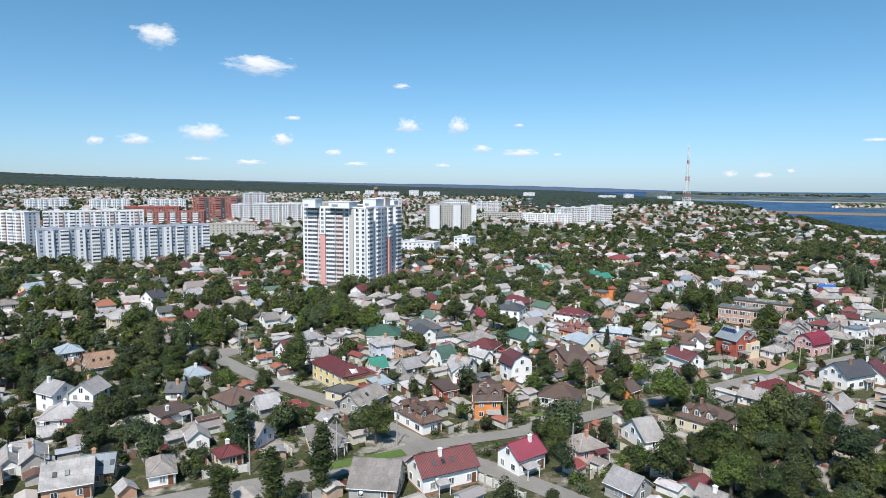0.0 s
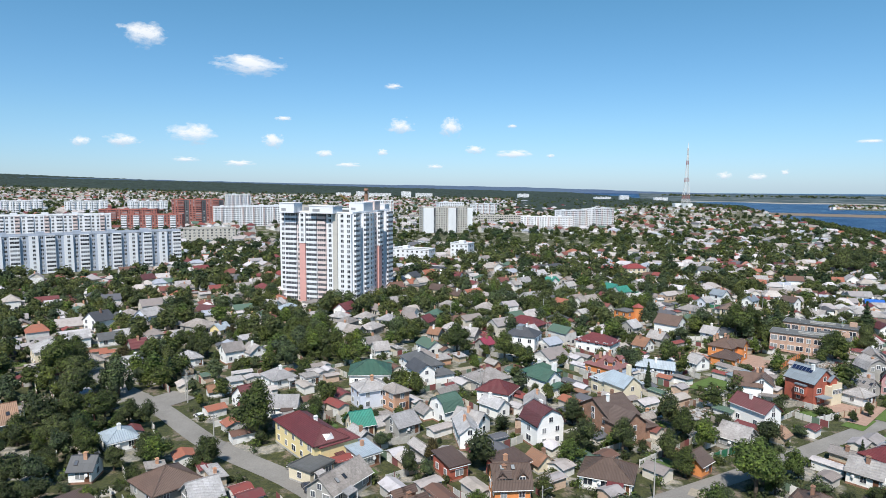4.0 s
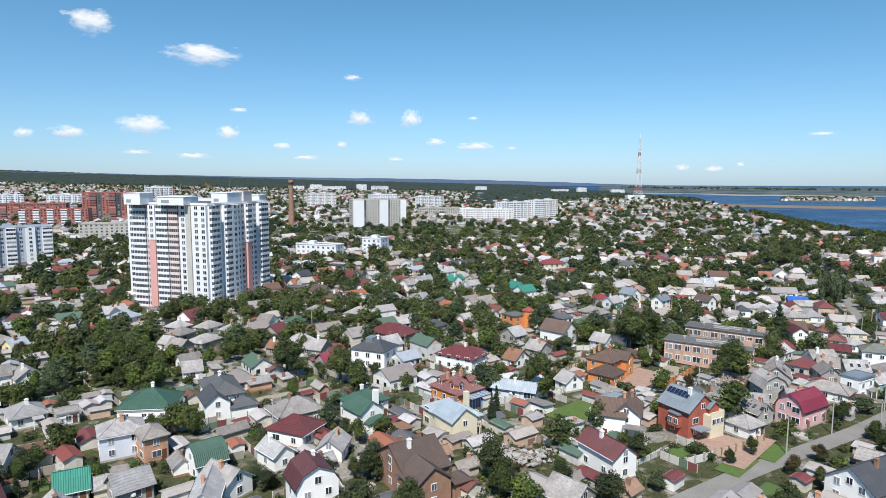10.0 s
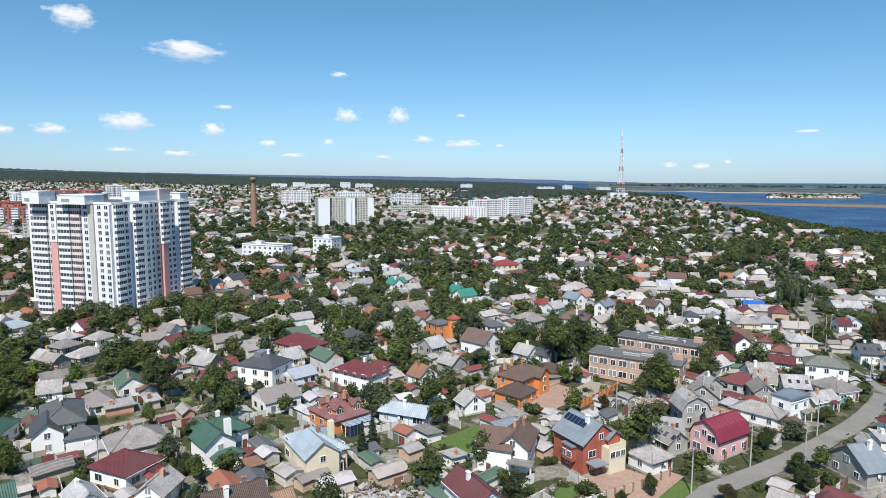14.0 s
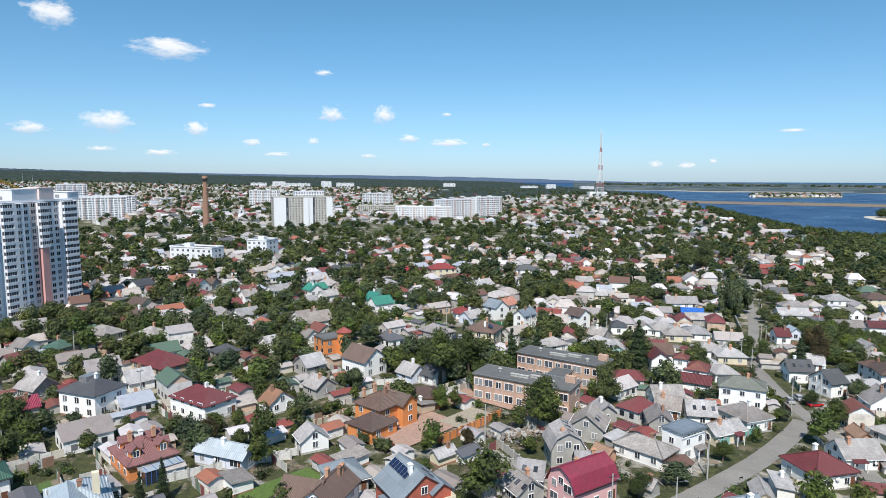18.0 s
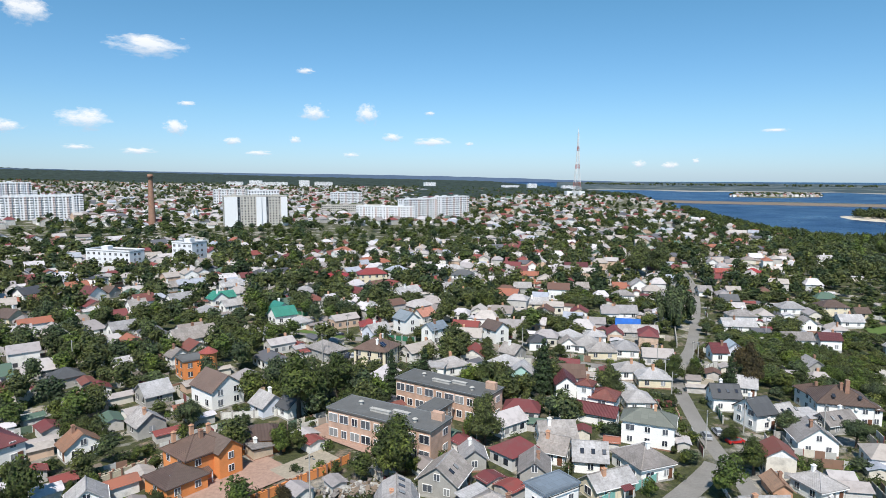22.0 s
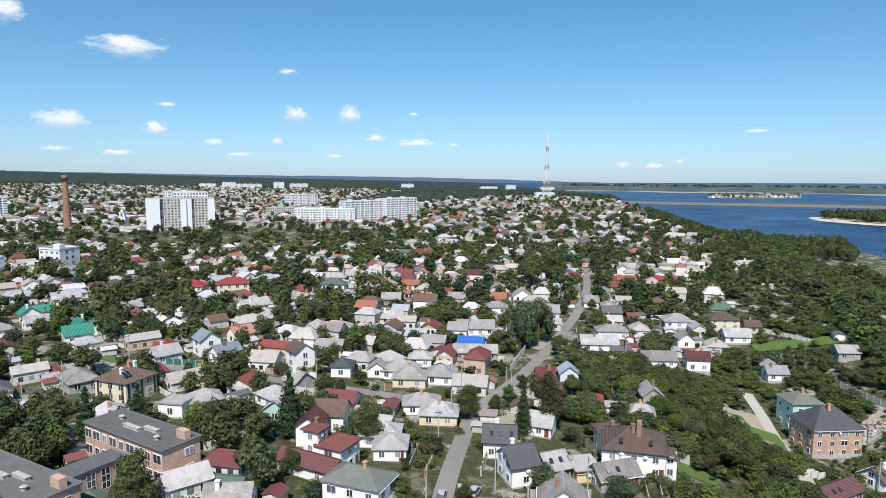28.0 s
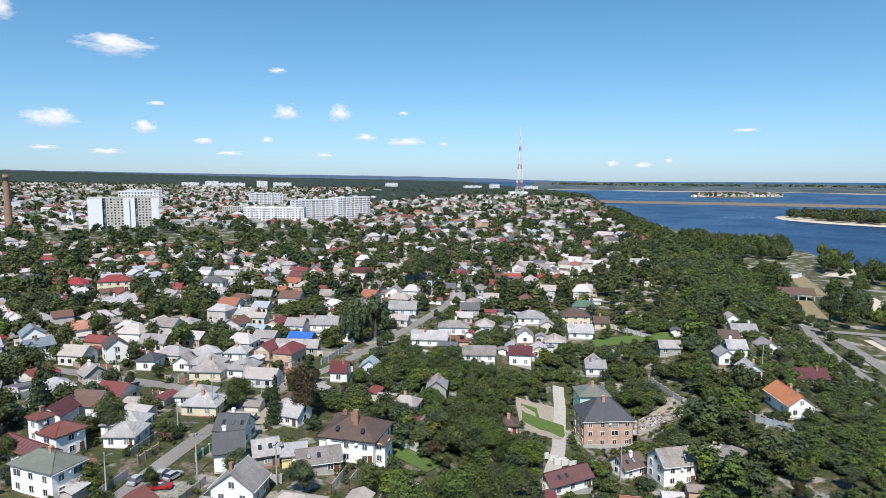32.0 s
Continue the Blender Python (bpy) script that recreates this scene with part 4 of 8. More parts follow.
# brick school: two wings and a link
def school_wing(cx, cy, rot, w, d, h, label):
    root = empty("school_building", pose(cx, cy, 0, 0, 0, rot), label, "school")
    BUILT.append((cx, cy, math.hypot(w, d) / 2, w, d, rot))
    bd = Build()
    bd.box(0, 0, -0.5, w, d, h + 0.5)
    child("wall", bd.mesh("wall", WALL["school brick"]), root)
    bd = Build()
    bd.box(0, 0, h + 0.004, w + 0.7, d + 0.7, 0.28)
    child("roof", bd.mesh("roof", ROOF["felt"]), root, label="dark bitumen flat roof")
    bd = Build()
    for sy in (-1, 1):
        bd.box(0, sy * (d / 2 + 0.30), h + 0.284, w + 0.7, 0.12, 0.12)
    for sx in (-1, 1):
        bd.box(sx * (w / 2 + 0.30), 0, h + 0.284, 0.12, d + 0.4, 0.12)
    child("roof_edge", bd.mesh("roof_edge", STEEL), root)
    n = int(w / 2.7)
    if h < 6:
        bd = Build()
        bd.box(0, 0, 0, 1.7, 0.08, 4.0, 1)
        for q in (-0.8, 0, 0.8):
            bd.box(q, 0, 0, 0.1, 0.12, 4.0)
        for q in (0, 1.3, 2.6, 3.9):
            bd.box(0, 0, q, 1.7, 0.12, 0.1)
        glazing = bd.mesh("glazing", FRAME, GLASS)
        for sgn in (-1, 1):
            for i in range(n):
                child("glazing", glazing, root, pose(sgn * ((i + 0.5) * w / n - w / 2), sgn * (d / 2 + 0.05), 0.7, 0, 0, 0 if sgn < 0 else 180))
        return root
    for sgn in (-1, 1):
        for k in range(2):
            for i in range(n):
                child("window", WIDE_WINDOW if (i * 7 + k) % 5 < 3 else WINDOW, root, pose(sgn * ((i + 0.5) * w / n - w / 2), sgn * (d / 2 + 0.04), 0.85 + 3.4 * k, 0, 0, 0 if sgn < 0 else 180) @ Matrix.Diagonal((1.25, 1, 1.3, 1)))
    for sx in (-1, 1):
        for k in range(2):
            child("window", WIDE_WINDOW, root, pose(sx * (w / 2 + 0.04), d * 0.2, 1.0 + 3.4 * k, 0, 0, 90 * sx))
    for x, y, l in ((-w * 0.05, -d * 0.12, 5.0), (w * 0.12, d * 0.05, 4.0)):
        bd = Build()
        bd.box(x, y, h + 0.284, l, 0.9, 0.6)
        bd.box(x, y, h + 0.884, l + 0.2, 1.1, 0.08)
        child("roof_light", bd.mesh("roof_light", STONE), root)
    for x, y in ((-w * 0.3, d * 0.1), (w * 0.3, -d * 0.2)):
        bd = Build()
        bd.tube(x, y, h + 0.284, 0.4, 0.4, 0.7, 8)
        bd.tube(x, y, h + 0.99, 0.65, 0.3, 0.25, 8)
        child("roof_vent", bd.mesh("roof_vent", STONE), root)
    bd = Build()
    bd.box(w / 2 - 1.8, d * 0.22, h + 0.284, 2.6, 1.3, 1.7)
    child("chimney", bd.mesh("chimney", WALL["school brick"]), root)
    return root


school_wing(142.2, 287.0, -36, 26.6, 8.6, 7.0, "two-storey light red brick school with flat felt roof")
school_wing(157.6, 305.5, -39, 26.2, 8.3, 7.0, "two-storey light red brick school wing with flat roof")
school_wing(152.5, 294.0, 53, 11.0, 4.6, 5.2, "low brick link between the school wings")


# ---- mast, chimney, bell tower ----
REDPAINT = plain("mast_red", (0.45, 0.17, 0.15), 0.6)
WHITEPAINT = plain("mast_white", (0.75, 0.75, 0.75), 0.6)
mast = empty("broadcast_mast", pose(642, 1675.5, ground_z(642, 1675.5)), "red and white lattice broadcasting mast", "mast")
mz, sect = 0.0, 14
for k in range(sect):
    bd = Build()
    r0, r1 = 8.0 * (1 - k / sect) ** 1.6 + 1.2, 8.0 * (1 - (k + 1) / sect) ** 1.6 + 1.2
    h = 10.9
    for a in range(4):
        p = [(1, 1), (1, -1), (-1, -1), (-1, 1)][a]
        q = [(1, -1), (-1, -1), (-1, 1), (1, 1)][a]
        bd.bar((p[0] * r0, p[1] * r0, mz), (p[0] * r1, p[1] * r1, mz + h), 0.42)
        bd.bar((p[0] * r0, p[1] * r0, mz), (q[0] * r1, q[1] * r1, mz + h), 0.25)
        bd.bar((q[0] * r0, q[1] * r0, mz), (p[0] * r1, p[1] * r1, mz + h), 0.25)
        bd.bar((p[0] * r1, p[1] * r1, mz + h), (q[0] * r1, q[1] * r1, mz + h), 0.3)
    child("lattice_section", bd.mesh("lattice_section", REDPAINT if k % 4 == 2 else WHITEPAINT), mast)
    mz += h
bd = Build()
bd.tube(0, 0, mz, 0.9, 0.3, 14, 6)
child("antenna", bd.mesh("antenna", WHITEPAINT), mast)
bd = Build()
bd.box(4, 32, -3, 46, 24, 13)
child("transmitter_building", bd.mesh("transmitter_building", PALE), mast)

chim = empty("factory_chimney", pose(-89.5, 843.4, 0), "tall tapered brown brick factory chimney", "chimney")
for k in range(9):
    bd = Build()
    bd.tube(0, 0, k * 6.0, 4.0 - k * 0.2, 3.8 - k * 0.2, 6.0, 14)
    child("brick_ring", bd.mesh("brick_ring", WALL["brown brick"]), chim)
bd = Build()
bd.tube(0, 0, 54, 2.8, 3.2, 1.2, 14)
bd.tube(0, 0, 55.2, 3.1, 2.6, 2.2, 14)
child("crown", bd.mesh("crown", WALL["brown brick"]), chim)
bd = Build()
for k in range(12):
    a = k * math.pi / 6
    bd.bar((3.6 * math.cos(a), 3.6 * math.sin(a), 53), (3.6 * math.cos(a), 3.6 * math.sin(a), 55), 0.1)
bd.tube(0, 0, 53.0, 3.8, 3.8, 0.25, 14)
child("gallery", bd.mesh("gallery", DARK), chim)

bell = empty("bell_tower", pose(-72.7, 941, 0), "small white church bell tower with a domed cap", "church")
bd = Build()
bd.box(0, 0, 0, 8, 8, 10)
child("base", bd.mesh("base", PALE), bell)
bd = Build()
for sx in (-1, 1):
    for sy in (-1, 1):
        bd.box(2.2 * sx, 2.2 * sy, 10, 1.2, 1.2, 4)
bd.box(0, 0, 14, 6.2, 6.2, 0.8)
child("belfry", bd.mesh("belfry", PALE), bell)
bd = Build()
bd.tube(0, 0, 14.8, 2.6, 3.0, 1.2, 10)
bd.tube(0, 0, 16, 3.0, 1.2, 2.2, 10)
bd.tube(0, 0, 18.2, 0.5, 0.1, 2.5, 8)
child("dome", bd.mesh("dome", STEEL), bell)


# ---- river bank, dam, island, far shore ----
DAMMAT = plain("stone_faced_embankment", (0.17, 0.14, 0.115), 0.95, vary=0.5)
bd = Build()
da, db = (960, 2033), (2350, 1256)
for k in range(24):
    p = [(da[0] + (db[0] - da[0]) * t, da[1] + (db[1] - da[1]) * t) for t in (k / 24, (k + 1) / 24)]
    prof = [(-6, WATER - 2), (10, WATER + 6.5), (12, WATER + 6.5), (24, WATER + 7), (46, WATER - 2)]
    for (o0, z0), (o1, z1) in zip(prof, prof[1:]):
        bd.face([(p[0][0] + 0.3 * o0, p[0][1] + 0.95 * o0, z0), (p[1][0] + 0.3 * o0, p[1][1] + 0.95 * o0, z0), (p[1][0] + 0.3 * o1, p[1][1] + 0.95 * o1, z1), (p[0][0] + 0.3 * o1, p[0][1] + 0.95 * o1, z1)])
tagged(new("dam_embankment", bd.mesh("dam_embankment", DAMMAT)), "long brown stone-faced dam across the river", "dam", kind="structure")


def shoal(name, pts, top, material, label, category, skirt=6.0):
    """Low land with an irregular edge, standing out of the water."""
    bd = Build()
    c = Vector((sum(p[0] for p in pts) / len(pts), sum(p[1] for p in pts) / len(pts)))
    n = len(pts)
    for i in range(n):
        a, b = Vector(pts[i]), Vector(pts[(i + 1) % n])
        za, zb = float(far_rise(*a)), float(far_rise(*b))
        ai, bi = a.lerp(c, 0.12), b.lerp(c, 0.12)
        bd.face([(*a, za - 1), (*b, zb - 1), (*bi, zb + top), (*ai, za + top)])
        bd.face([(*ai, za + top), (*bi, zb + top), (*c, float(far_rise(*c)) + top)])
    return tagged(new(name, bd.mesh(name, material)), label, category, kind="structure")


ISLAND = [(1080.2, 1347), (1105.6, 1381.2), (1202.8, 1392.8), (1371, 1342.8), (1479.1, 1247.7), (1456.7, 1116.7), (1347.6, 1027.8), (1201, 1043.6), (1115.8, 1105.1), (1066.9, 1183.5), (1051.8, 1278.6)]
shoal("island", ISLAND, 1.6, SAND, "low wooded island with a sandy rim", "island")
VILLAGE = [(1521, 2478), (1649, 2375), (1906, 2470), (2060, 2720), (1918, 2790), (1700, 2760)]
shoal("far_shore", VILLAGE, 2, EARTH, "far low shore with a village", "shore")


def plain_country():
    m, nt, b = mat("hazed_fields_and_woods", 0.95)
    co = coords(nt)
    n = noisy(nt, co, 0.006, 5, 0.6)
    # field and wood tones carry the blue-grey of distance haze
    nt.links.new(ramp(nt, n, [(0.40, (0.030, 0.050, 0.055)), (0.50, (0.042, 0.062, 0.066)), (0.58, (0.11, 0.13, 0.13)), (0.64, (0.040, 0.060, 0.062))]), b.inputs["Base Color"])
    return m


def far_sector(name, r_in, r_out, top, material, label, wobble):
    """Low land across the river, between two distances, standing a little above the water."""
    bd, rows = Build(), []
    for k in range(61):
        a = radians(17 + 0.9 * k)
        w = wobble * (math.sin(k * 0.33) + 0.6 * math.sin(k * 0.81 + 1))
        row = []
        for i, u in enumerate((0, 0.03, 0.35, 0.7, 1.0)):
            r = (r_in + w) * (1 - u) + r_out * u
            x, y = 100 + r * math.sin(a), 150 + r * math.cos(a)
            row.append((x, y, float(far_rise(x, y)) + (top if i else -1)))
        rows.append(row)
    for p, q in zip(rows, rows[1:]):
        for i in range(4):
            bd.face([p[i], q[i], q[i + 1], p[i + 1]])
    return tagged(new(name, bd.mesh(name, material)), label, "shore", kind="structure")


far_sector("far_shore", 3600, 3760, 1.2, plain("grey_sand", (0.30, 0.28, 0.25), 0.95), "long pale sand bar before the far shore", 90)
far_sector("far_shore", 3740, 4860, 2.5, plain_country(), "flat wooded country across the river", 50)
shoal("far_shore", [(1300, 2010), (1480, 1905), (1660, 1800), (1680, 1830), (1500, 1950), (1340, 2040)], 2, EARTH, "green strip behind the dam", "shore")

DRYGRASS = plain("dry_trodden_grass", (0.27, 0.23, 0.13), 0.95, vary=0.5)
patch("car_park", 526.3, 419.1, 76, 64, 26, SAND, "pale sandy car park on the low bank", "car park", 0.1)
patch("open_ground", 536.7, 516.3, 62, 70, 16, DRYGRASS, "dry trodden grass along the low bank", "ground", 0.08)
patch("open_ground", 599.8, 601.3, 62, 90, 13, DRYGRASS, "dry trodden grass between riverside trees", "ground", 0.08)
ribbon("road", [(462.1, 347.2), (472.5, 394), (486.5, 441.6), (503.7, 472.9)], 6, ASPHALT, "grey asphalt drive along the low bank", "road", 0.25)
ribbon("road", [(496.4, 476.1), (519.3, 467), (546.7, 455), (587.3, 440.5)], 6, ASPHALT, "grey asphalt drive past the car park", "road", 0.25)
ribbon("parking_lane", [(508.8, 456), (499.8, 426.5), (488.1, 392.7)], 6, ASPHALT, "grey asphalt parking lane", "road", 0.3)
ribbon("parking_lane", [(529.6, 456.6), (520.7, 424.6), (509.2, 387.7)], 5, ASPHALT, "grey asphalt parking lane", "road", 0.3)
patch("beach", 681.2, 650.5, 30, 76, 19.5, SAND, "pale sandy beach by the water", "beach", 0.5)
patch("beach", 586.5, 521.8, 62, 72, 19.5, SAND, "pale sandy clearing by the water", "beach", 0.2)


def pavilion(x, y, rot):
    root = empty("pavilion", pose(x, y, ground_z(x, y), 0, 0, rot), "white open restaurant pavilion with a low brown roof", "pavilion")
    BUILT.append((x, y, 16, 26, 12, rot))
    bd = Build()
    bd.box(-5, 2, -0.3, 14, 10, 4.3)
    child("wall", bd.mesh("wall", WALL["white"]), root)
    _, rb, *_r = roof_and_wall("g", 27, 13, 4.0, "white", "brown")
    child("roof", rb.mesh("roof", ROOF["brown"]), root)
    for k in range(6):
        bd = Build()
        bd.box(-12 + 5 * k, -6, -0.3, 0.4, 0.4, 4.2)
        child("post", bd.mesh("post", WALL["white"]), root)
    return root


pavilion(552.5, 553.5, -20)
house(611.8, 639.1, -55, 16.9, 11.2, 1.4, "f", "white", "grey", 0.5, "boat_shed")
house(711.3, 906.2, 20, 34.2, 12.6, 2.6, "f", "lilac", "grey", 0.6, "boat_house")
house(751.1, 884.9, 20, 22.7, 9.7, 1.4, "f", "white", "grey", 0.5, "boat_house")

# ---- dwelling houses, each at its own place ----
house(-73.3, 130, 16.8, 6.5, 7.6, 1, "g", "brick", "slate blue")
house(-94.9, 132.8, 36.1, 5.1, 9.7, 1, "x", "white", "light grey")
house(-107.9, 171.9, 62.4, 7.5, 8.3, 2, "x", "white", "light grey")
house(-93.4, 123.5, 39.8, 5.1, 8.3, 1, "g", "brick", "rust")
house(-60.3, 130.4, 26.5, 5.6, 9.3, 1, "h", "white", "grey")
house(-48.3, 137.7, 37.9, 5.4, 5.4, 1, "h", "cream", "maroon")
house(-59, 147.2, 28, 5.1, 5.4, 1, "x", "white", "grey")
house(-58, 174.3, 49.3, 10.9, 10.9, 1, "h", "grey", "brown")
house(-72.4, 163.3, 53.6, 9.2, 6.1, 1, "s", "white", "brown")
house(-28, 147.5, 20.4, 9, 11.2, 1, "h", "cream", "grey")
house(-6.4, 161, 36.6, 6.5, 14.5, 1.2, "h", "white", "brown")
house(-32.6, 195.5, 38.5, 9.1, 21.7, 2, "h", "yellow", "maroon")
house(-48.7, 169.1, 39, 6.3, 7.6, 1, "g", "grey", "light grey")
house(-45.6, 148.8, -22.1, 6.3, 7.6, 1, "g", "lilac", "grey")
house(-139.1, 269.2, -50, 12.4, 10.5, 2, "h", "cream", "grey")
house(-206.2, 294.6, 40, 10, 8.3, 2, "h", "cream", "grey")
house(-224.2, 342.9, 62, 13.1, 9.7, 1.6, "g", "yellow", "pale blue")
house(-122.1, 262.1, -50, 8.2, 9.7, 1, "h", "cream", "grey")
house(-134.7, 223.1, 40, 7.9, 9.7, 1, "h", "lilac", "pale blue")
house(-115.2, 207.1, 40, 9, 11.2, 1, "g", "grey", "rust")
house(-79, 197.2, 40, 7.4, 8.3, 1, "h", "white", "pale blue")
house(-78.1, 181, 5.2, 5.1, 6.1, 1, "g", "white", "dark grey")
house(-139.4, 288.8, 40, 7.3, 6.1, 1.6, "g", "white", "grey")
house(-147.5, 318.5, -28, 9.7, 9, 1.8, "x", "white", "dark grey")
house(-131, 328.5, -28, 8.2, 8.3, 1.8, "x", "lilac", "grey")
house(-130.5, 294.2, 40, 9.2, 6.1, 1, "g", "white", "dark grey")
house(-68, 273.5, -50, 8.1, 6.9, 1.3, "g", "white", "grey")
house(-52.5, 245.8, 40, 8.2, 9.7, 1, "h", "white", "light grey")
house(-56, 224.7, 40, 5.7, 11.2, 1, "g", "white", "maroon")
house(-29.6, 181.8, 55.8, 7.7, 6.9, 1, "f", "cream", "maroon")
house(-22.4, 174.8, 57.8, 13, 7.6, 1, "g", "grey", "grey")
house(-19.3, 189, 40, 5.9, 6.9, 1, "s", "grey", "pale blue")
house(-11.2, 206.7, 40, 7.1, 6.9, 1, "g", "grey", "light grey")
house(-13.3, 126.1, -6.7, 10.3, 11.2, 1, "g", "grey", "grey")
house(-23.7, 249.8, 3.8, 13.8, 11.9, 1.3, "h", "white", "green")
house(-21.5, 227.3, 27.5, 9.6, 8.2, 2, "h", "lilac", "light grey")
house(-14.1, 224.7, 37.9, 5.4, 7.6, 2, "h", "brick", "grey")
house(-7.2, 254.6, 27, 9.1, 16.2, 2, "h", "white", "dark grey")
house(0.3, 215.9, 36.9, 6.5, 7.6, 1.3, "m", "white", "green")
house(5.1, 200.9, 7, 5.2, 11.2, 1.5, "x", "white", "light grey")
house(6.6, 207.3, 53.9, 6.8, 8.3, 1.2, "x", "white", "light grey")
house(13.8, 219.2, 41.4, 5.1, 7.6, 1.2, "x", "white", "light grey")
house(-22, 207, 26, 5.9, 7.6, 1, "g", "cream", "teal")
house(-42.6, 245.7, 34.7, 5.1, 5.4, 1, "f", "white", "grey")
house(-75.7, 271.8, 40, 7.4, 6.9, 1.6, "g", "white", "grey")
house(-89.2, 267, 40, 7.8, 8.3, 1, "h", "white", "grey")
house(-104.1, 296.4, 40, 5.3, 6.9, 1, "x", "white", "light grey")
house(-93.1, 311.4, 62, 6.2, 6.1, 1, "g", "yellow", "pale blue")
house(-103.7, 316.8, -28, 14.1, 9.7, 1, "h", "grey", "grey")
house(-110, 344.8, -28, 11.5, 7.6, 1.2, "g", "white", "maroon")
house(-52.1, 213.6, 2.4, 6, 6.9, 1, "g", "white", "maroon")
house(-44.8, 219.8, 2.6, 8.9, 6.9, 1, "g", "white", "light grey")
house(-112, 374.7, 62, 11.7, 7.6, 1.3, "h", "white", "light grey")
house(-84.8, 363.4, -28, 7.4, 6.9, 1, "g", "white", "light grey")
house(-83.8, 367.3, 62, 8.2, 6.9, 1, "g", "white", "light grey")
house(-184.2, 442, 62, 12.1, 7.6, 1.3, "g", "cream", "maroon")
house(-186.8, 409.8, 62, 9.2, 7.6, 1.5, "x", "white", "maroon")
house(-172.9, 383.6, -28, 9.6, 6.9, 1, "g", "white", "brown")
house(-140.4, 322.9, -28, 5.5, 6.9, 1.6, "g", "white", "dark grey")
house(-140.7, 331.1, 62, 9.2, 8.3, 1.6, "h", "lilac", "grey")
house(-114, 282, 40, 6.1, 7.6, 1, "g", "grey", "maroon")
house(-127.5, 298.1, 40, 6.5, 6.9, 1, "g", "grey", "grey")
house(-105.6, 259.2, 40, 5.1, 6.9, 1, "g", "white", "light grey")
house(-76.8, 294.3, 40, 5.9, 5.4, 1, "s", "grey", "light grey")
house(24, 201, 26.1, 8.4, 7.6, 2.2, "M", "white", "maroon")
house(42.6, 209.6, 27.7, 10.4, 13.8, 1.9, "g", "brown brick", "brown")
house(83.6, 213.2, 23.5, 6.6, 11.8, 1.8, "x", "white", "maroon")
house(95.5, 233.8, -23.5, 6.8, 10.9, 2, "x", "white", "brown")
house(109.8, 232.6, 24.9, 10.2, 9.8, 2.5, "x", "red brick", "slate blue")
house(122.9, 229.7, 27.5, 6.8, 6.7, 1, "h", "white", "grey")
house(97.3, 246.1, 23.5, 7.3, 9, 1, "h", "grey", "slate blue")
house(160.4, 253, 38.8, 6.8, 11.7, 1, "h", "white", "grey")
house(169.7, 254.7, 27.2, 8.6, 5.4, 2.3, "f", "white", "slate blue")
house(182.9, 262.7, 18.5, 9.7, 5.4, 1, "g", "cream", "grey")
house(193.8, 271.8, 15.2, 8.7, 10.1, 1.2, "h", "white", "grey")
house(201.8, 286.7, 61.3, 7.6, 12.2, 2.1, "h", "white", "moss grey")
house(177, 277.6, -31.2, 6.2, 6.9, 1, "g", "white", "grey")
house(183.3, 274, -15.2, 7.1, 7.6, 1, "g", "white", "grey")
house(170.1, 268, -15.1, 5.9, 7.6, 1.2, "x", "grey", "grey")
house(152.2, 265.4, -28.5, 8.2, 8.3, 1.2, "x", "grey", "grey")
house(142.7, 253.2, -1.7, 7.4, 7.6, 1.5, "M", "grey", "grey")
house(145.8, 245.5, -11.5, 5.8, 6.9, 1, "g", "grey", "light grey")
house(159, 274.9, -1.2, 5.1, 6.1, 1, "x", "grey", "light grey")
house(130.5, 238.2, -68.3, 6.2, 6.1, 1, "g", "grey", "grey")
house(179.6, 339.2, -50, 8.5, 7.6, 1, "h", "white", "light grey")
house(196.2, 364.5, -10, 6.3, 6.9, 1.2, "h", "white", "dark grey")
house(190.9, 315.6, -10, 5.8, 7.6, 1.8, "x", "white", "maroon")
house(113, 308, -50, 6.6, 6.9, 1, "g", "lilac", "light grey")
house(119.2, 305.8, -50, 5.2, 6.1, 1, "g", "white", "dark grey")
house(82.5, 318.8, 40, 7.3, 7.6, 1, "g", "grey", "light grey")
house(87.4, 298.7, -50, 6.8, 6.9, 1, "g", "grey", "grey")
house(89.1, 264, 24.1, 6.5, 5.4, 1, "x", "white", "light grey")
house(104.5, 277, 45, 10.5, 9, 2, "h", "orange", "brown")
house(164.2, 223.5, 9.5, 6.7, 10.5, 1.2, "g", "grey", "slate blue")
house(133.5, 243.3, -22.6, 5.1, 6.1, 1, "g", "white", "light grey")
house(31.7, 290.8, 64.6, 10.2, 12.8, 2.2, "h", "white", "dark grey")
house(31.1, 245, 37.2, 10.2, 8.3, 1.8, "h", "white", "green")
house(52.8, 236.8, 28.5, 9.9, 13.1, 1.6, "h", "cream", "pale blue")
house(55.8, 257.8, 38.2, 10.1, 12.2, 1.2, "h", "orange", "mauve")
house(59.8, 286.7, 51.2, 9.8, 14.9, 1.6, "h", "white", "maroon")
house(16, 232.1, 62.7, 9.2, 10.5, 1.2, "h", "white", "maroon")
house(13.8, 242.9, -57.7, 10, 11.9, 1.3, "h", "grey", "grey")
house(25.6, 222.9, -10, 6, 7.6, 1, "x", "white", "light grey")
house(-74.8, 354.2, 62, 12.5, 8.3, 1, "h", "lilac", "pale blue")
house(-46.8, 336.9, -28, 7.9, 7.6, 1, "h", "grey", "grey")
house(-41.8, 325.9, 62, 8.2, 7.6, 1, "h", "grey", "grey")
house(-46.3, 352.1, 62, 10, 7.6, 1.3, "g", "white", "maroon")
house(-34.9, 336.2, 62, 8.8, 7.6, 1, "h", "white", "grey")
house(-24, 330.5, 62, 8.4, 7.6, 1.1, "h", "cream", "light grey")
